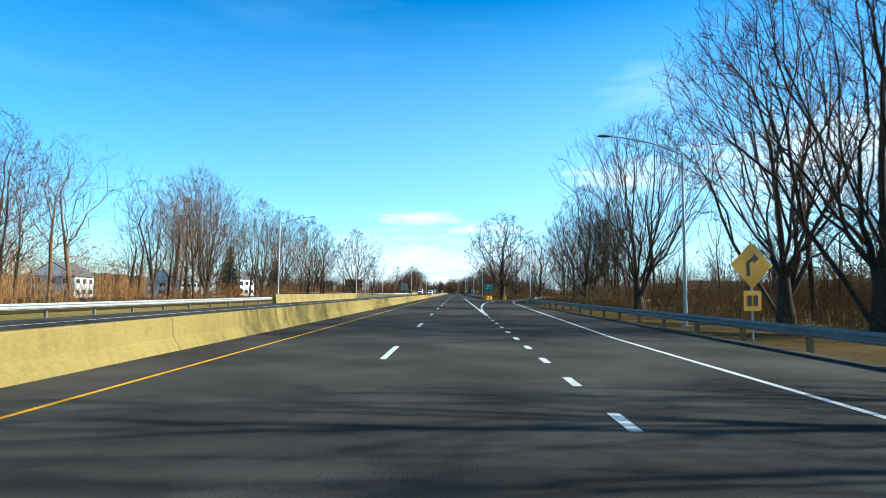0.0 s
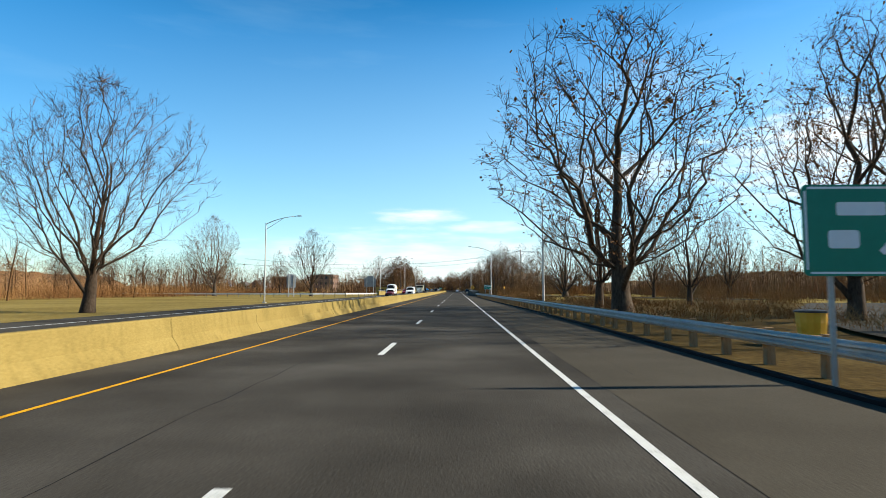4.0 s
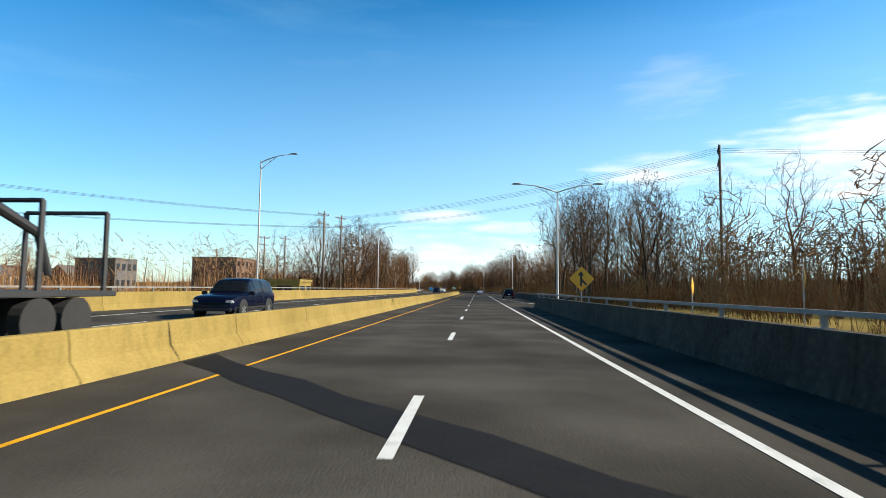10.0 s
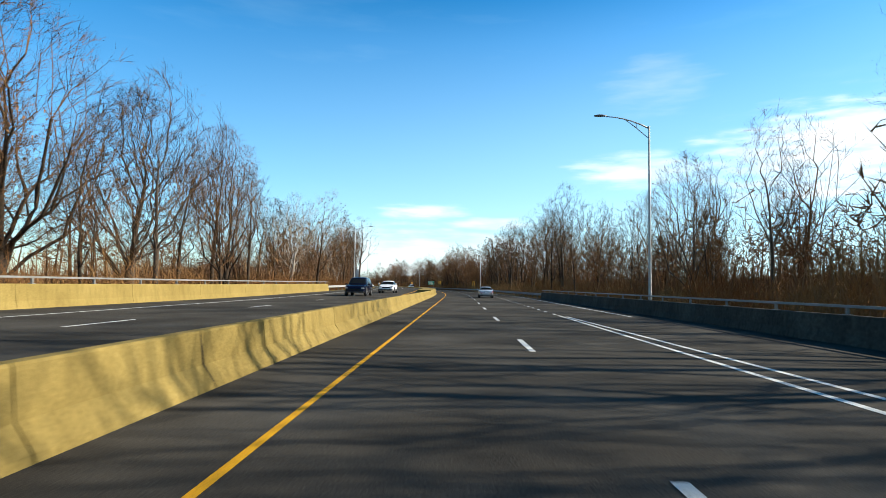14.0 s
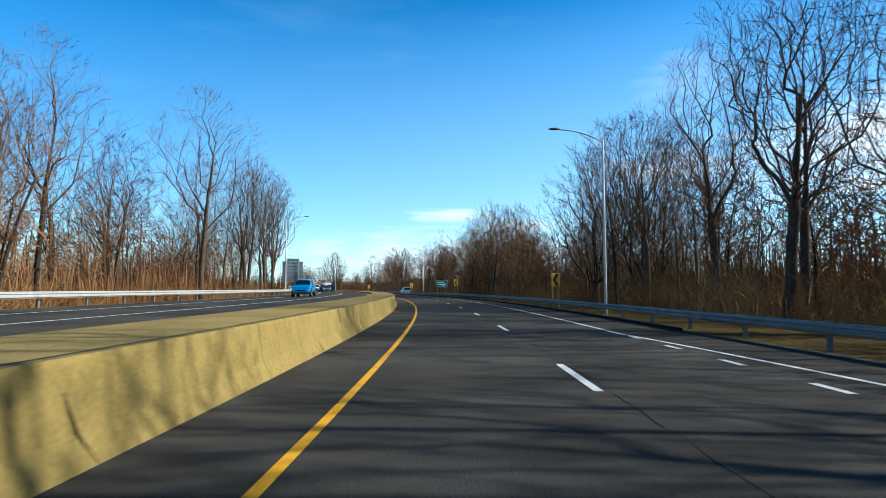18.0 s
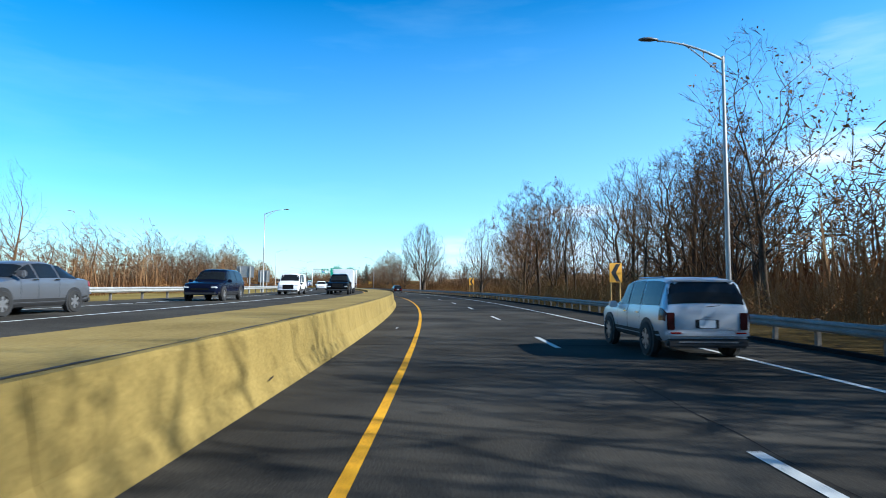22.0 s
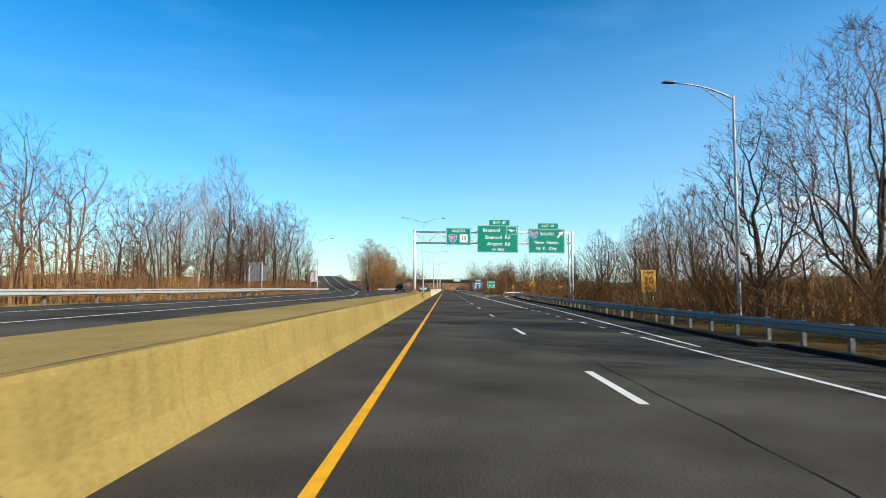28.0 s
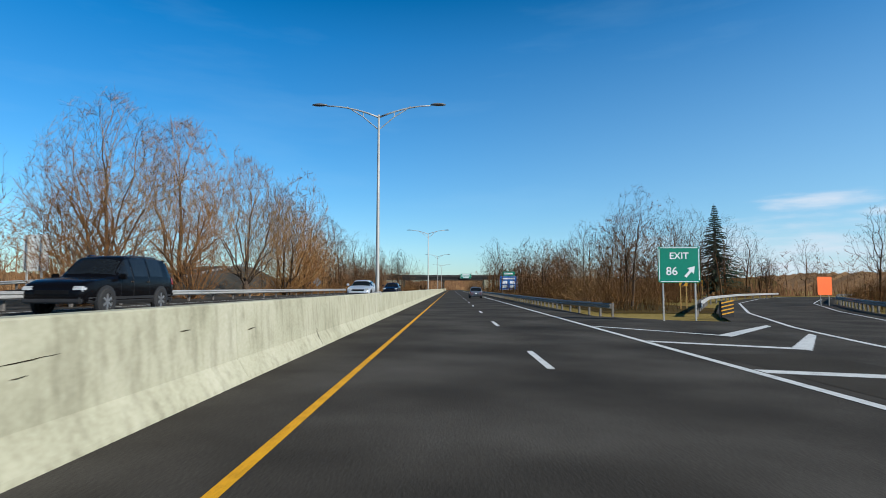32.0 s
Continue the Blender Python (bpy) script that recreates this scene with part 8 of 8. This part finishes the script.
POLES = ((371.2, -24.3, 14.2, 2), (376.3, -22.7, 14.2, 3), (402, -46, 13, 2), (398, -40, 12.5, 2), (430, -70, 12, 2), (440, -62, 12, 2), (345, 28, 18.3, 2), (352, 70, 15, 3))
for s, x, h, a in POLES:
    utility_pole(s, x, h, a, "weathered wooden utility pole with crossarms", 70)
utility_pole(765, 62, 15, 4, "distant wooden transmission pole with many arms", 30)
for (s0, x0, z0), (s1, x1, z1), n in (((345, 28, 17.6), (376.3, -22.7, 13.6), 4), ((345, 28, 15.6), (376.3, -22.7, 12.1), 3), ((345, 28, 17.6), (330, 95, 16), 3), ((371.2, -24.3, 13.6), (402, -46, 12.4), 3), ((376.3, -22.7, 12), (330, -90, 12), 3), ((371.2, -24.3, 13.4), (300, -70, 12), 3)):
    cab = tagged(empty("power_line"), "thin dark overhead power cables", "cable", "power lines")
    for i in range(n):
        off = (i - (n - 1) / 2) * 0.85
        a, c = P(s0, x0, z0), P(s1, x1, z1)
        side = Vector((c.y - a.y, a.x - c.x, 0)).normalized() * off
        b = bmesh.new()
        tube(b, [a.lerp(c, u) + side - Vector((0, 0, 4 * 1.1 * u * (1 - u))) for u in [k / 16 for k in range(17)]], 0.016, 4)
        part("cable", b, WIRE, cab)

# leaf litter under the woods of the opposite side, and the grass bank
# the exit-lane sheet also runs up to the road, darkening the verge for shade
for s0, s1, x0, x1 in ((400, 640, -70, -24.5), (860, 1060, -70, -33), (-60, 112, -80, -26), (-60, 112, lambda s: RIGHT(s) + 0.02, 80), (345, 470, 11, 80), (955, 1055, 8.5, 20), (113, 205, lambda s: RIGHT(s) + 4.9, 45)):
    tagged(sweep("leaf_litter", s0, s1, ((x0, -0.13), (x1, -0.13)), LITTER, step=8), "brown leaf litter on the ground of the wood", "ground", kind="structure")

# litter and marks on the median
for i, (s, x, z) in enumerate(((486.5, -4.6, 0), (552, -4.7, 0), (573.5, -4.4, 0), (700.5, -4.6, 0), (646, -4.5, 0))):
    e = tagged(empty("road_debris", at(s, x, 0.0, 30 * i)), "scrap of pale debris on the shoulder", "debris")
    b = bmesh.new()
    box(b, -0.07, -0.05, 0.0, 0.065, 0.045, 0.02, 0.006)
    for v in b.verts:
        v.co.z += 0.02 * math.sin(v.co.x * 9 + i)
        v.co.x += 0.05 * math.sin(v.co.y * 14 + i)
    part("scrap", b, SIGN_WHITE if i % 2 == 0 else DEAD_LEAF, e)
lv, lf = [], []
rnd = random.Random(31)
for _ in range(2600):
    s = rnd.uniform(140, 262)
    p = P(s, RIGHT(s) + 0.25 + 3.2 * rnd.random() ** 1.4, -0.04)
    a = Vector((rnd.uniform(-1, 1), rnd.uniform(-1, 1), rnd.uniform(0, 0.5))) * 0.07
    c = Vector((rnd.uniform(-1, 1), rnd.uniform(-1, 1), rnd.uniform(0, 0.5))) * 0.05
    k = len(lv)
    lv += [p, p + a, p + a + c, p + c]
    lf.append((k, k + 1, k + 2, k + 3))
tagged(new("fallen_leaves", raw("fallen_leaves", lv, lf, DEAD_LEAF)), "dead brown leaves scattered behind the kerb", "leaves", kind="stuff")


# scrapes, spalls and cracks on the median wall's face
def wall_mark(s0, z0, s1, z1, w, mat, seed, name="scrape_mark", shape="wide"):
    """A ragged stroke from one place on the wall's face to another."""
    rr = random.Random(seed)
    face = ramp_line((0.0, -0.008), (0.06, -0.024), (0.28, -0.15), (0.88, -0.25))
    if shape == "thin":
        face = ramp_line((0.0, 0.0), (0.08, -0.03), (0.33, -0.2), (0.82, -0.255))
    if shape == "tall":
        face = ramp_line((0.0, -0.005), (0.06, -0.02), (0.35, -0.2), (1.26, -0.26))
    b = bmesh.new()
    rows, n = [], 7
    for i in range(n + 1):
        u = i / n
        s, z = s0 + (s1 - s0) * u, z0 + (z1 - z0) * u + rr.uniform(-0.3, 0.3) * w
        ww = w * (0.25 + 0.75 * math.sin(math.pi * min(1, max(0, u * 0.9 + 0.05)))) * rr.uniform(0.5, 1.2)
        across = (abs(z1 - z0), abs(s1 - s0))
        k = math.hypot(*across) + 1e-6
        ds, dz = ww * across[0] / k, ww * across[1] / k
        rows.append([b.verts.new(P(s + q * ds, WALL + face(max(0.0, z + q * dz)) + 0.006, max(0.01, z + q * dz))) for q in (-0.5, 0.5)])
    for p, q in zip(rows, rows[1:]):
        b.faces.new((p[0], p[1], q[1], q[0]))
    tagged(obj(name, b, mat), "pale chalk stroke on the concrete median wall" if name == "chalk_stroke" else "dark ragged scrape on the concrete median wall", "wall mark", "marks on the wall", "structure")


SCRAPE = material("scrape_dark", ((0.3, (0.02, 0.016, 0.01)), (0.7, (0.05, 0.04, 0.025))), (6, 40), 0.95, 0, 0.2, gloss=0.1)
for i, (a0, b0, a1, b1, w) in enumerate(((832.7, 0.52, 833.5, 0.68, 0.02), (833.0, 0.42, 833.6, 0.52, 0.025), (832.8, 0.4, 832.95, 0.43, 0.025), (834.6, 0.0, 834.5, 0.34, 0.035), (836.9, 0.3, 836.9, 0.42, 0.05), (748.6, 0.1, 748.4, 0.46, 0.04), (751.5, 0.2, 751.9, 0.3, 0.05), (690.2, 0.05, 690.1, 0.6, 0.03), (661.0, 0.1, 660.8, 0.5, 0.03), (575.0, 0.02, 574.9, 0.75, 0.05), (583.5, 0.0, 583.4, 0.7, 0.04), (546.5, 0.02, 546.4, 0.7, 0.04), (514.0, 0.0, 513.8, 0.66, 0.03), (627.5, 0.35, 627.8, 0.38, 0.03), (633.0, 0.2, 633.35, 0.23, 0.025), (715.0, 0.5, 715.4, 0.52, 0.02), (768.0, 0.0, 767.9, 0.5, 0.03), (803.0, 0.02, 802.9, 0.6, 0.03), (846.0, 0.0, 845.9, 0.5, 0.04), (858.0, 0.3, 858.4, 0.33, 0.03))):
    wall_mark(a0, b0, a1, b1, w, SCRAPE, i)
for i, (a0, b0, a1, b1, w) in enumerate(((920.1, 0.86, 920.3, 0.86, 0.012), (920.45, 0.88, 920.6, 0.885, 0.012), (920.9, 0.9, 921.7, 0.93, 0.01), (921.1, 0.78, 921.3, 0.79, 0.012), (920.3, 0.7, 920.42, 0.71, 0.012), (924.0, 0.95, 924.3, 0.955, 0.02), (926.5, 0.8, 926.9, 0.81, 0.02), (931.5, 0.1, 931.6, 0.5, 0.12))):
    wall_mark(a0, b0, a1, b1, w, SCRAPE, 60 + i, shape="tall")
for i, (s, w) in enumerate(((291.6, 0.07), (268.4, 0.05), (240.2, 0.03), (330.5, 0.04), (353.0, 0.05), (402.0, 0.05), (196.5, 0.03), (150.0, 0.03), (437.0, 0.04))):
    wall_mark(s, 0.0, s - 0.05, 0.81, w, SCRAPE, 130 + i, shape="thin")
for i, (s, skew) in enumerate(((486, 0.3), (497, -0.4), (511, 0.5), (516, 0.1), (546, 0.6), (562, -0.3), (574, 0.2), (583.5, 0.4), (627, -0.2), (661, 0.3), (690, 0.2), (728, -0.5), (748, 0.3), (790, 0.2), (834, 0.4), (859, -0.2))):
    b = bmesh.new()
    rr = random.Random(400 + i)
    edge, rows = FAR0(s), []
    for k in range(8):
        u = k / 7
        x = WALL - 0.44 + (edge + 0.05 - WALL + 0.44) * u
        ss, hw = s + skew * u * 2 + rr.uniform(-0.05, 0.05), 0.014 * rr.uniform(0.5, 1.5)
        zt = 0.931 - 0.024 * u
        rows.append((b.verts.new(P(ss - hw, x, zt)), b.verts.new(P(ss + hw, x, zt))))
    for p, q in zip(rows, rows[1:]):
        b.faces.new((p[0], p[1], q[1], q[0]))
    tagged(obj("slab_crack", b, SCRAPE), "dark crack across the median slab", "crack", "cracks in the slab", "structure")
CHALK = material("chalk_paint", ((0.3, (0.45, 0.45, 0.4)), (0.7, (0.65, 0.64, 0.58))), (8, 60), 0.95, 0, 0)
for i, (a0, b0, a1, b1) in enumerate(((542.42, 0.32, 542.42, 0.7), (542.8, 0.69, 543.12, 0.69), (542.82, 0.7, 542.82, 0.52), (542.8, 0.52, 543.06, 0.5), (543.06, 0.52, 543.06, 0.36), (543.07, 0.36, 542.8, 0.33))):
    wall_mark(a0, b0, a1, b1, 0.028, CHALK, 90 + i, "chalk_stroke")
gr = bmesh.new()
rnd = random.Random(8)
for _ in range(220):
    s, x = 545 + rnd.random() * 3.2, -5.2 + 0.42 * rnd.random() ** 1.6
    p = P(s, x, 0.02)
    a = Vector((rnd.uniform(-1, 1), rnd.uniform(-1, 1), rnd.uniform(0, 0.6))) * 0.05
    c = Vector((rnd.uniform(-1, 1), rnd.uniform(-1, 1), rnd.uniform(0, 0.6))) * 0.035
    gr.faces.new([gr.verts.new(q) for q in (p, p + a, p + a + c, p + c)])
tagged(obj("leaf_drift", gr, DEAD_LEAF), "drift of dead leaves at the foot of the wall", "leaves", kind="stuff")
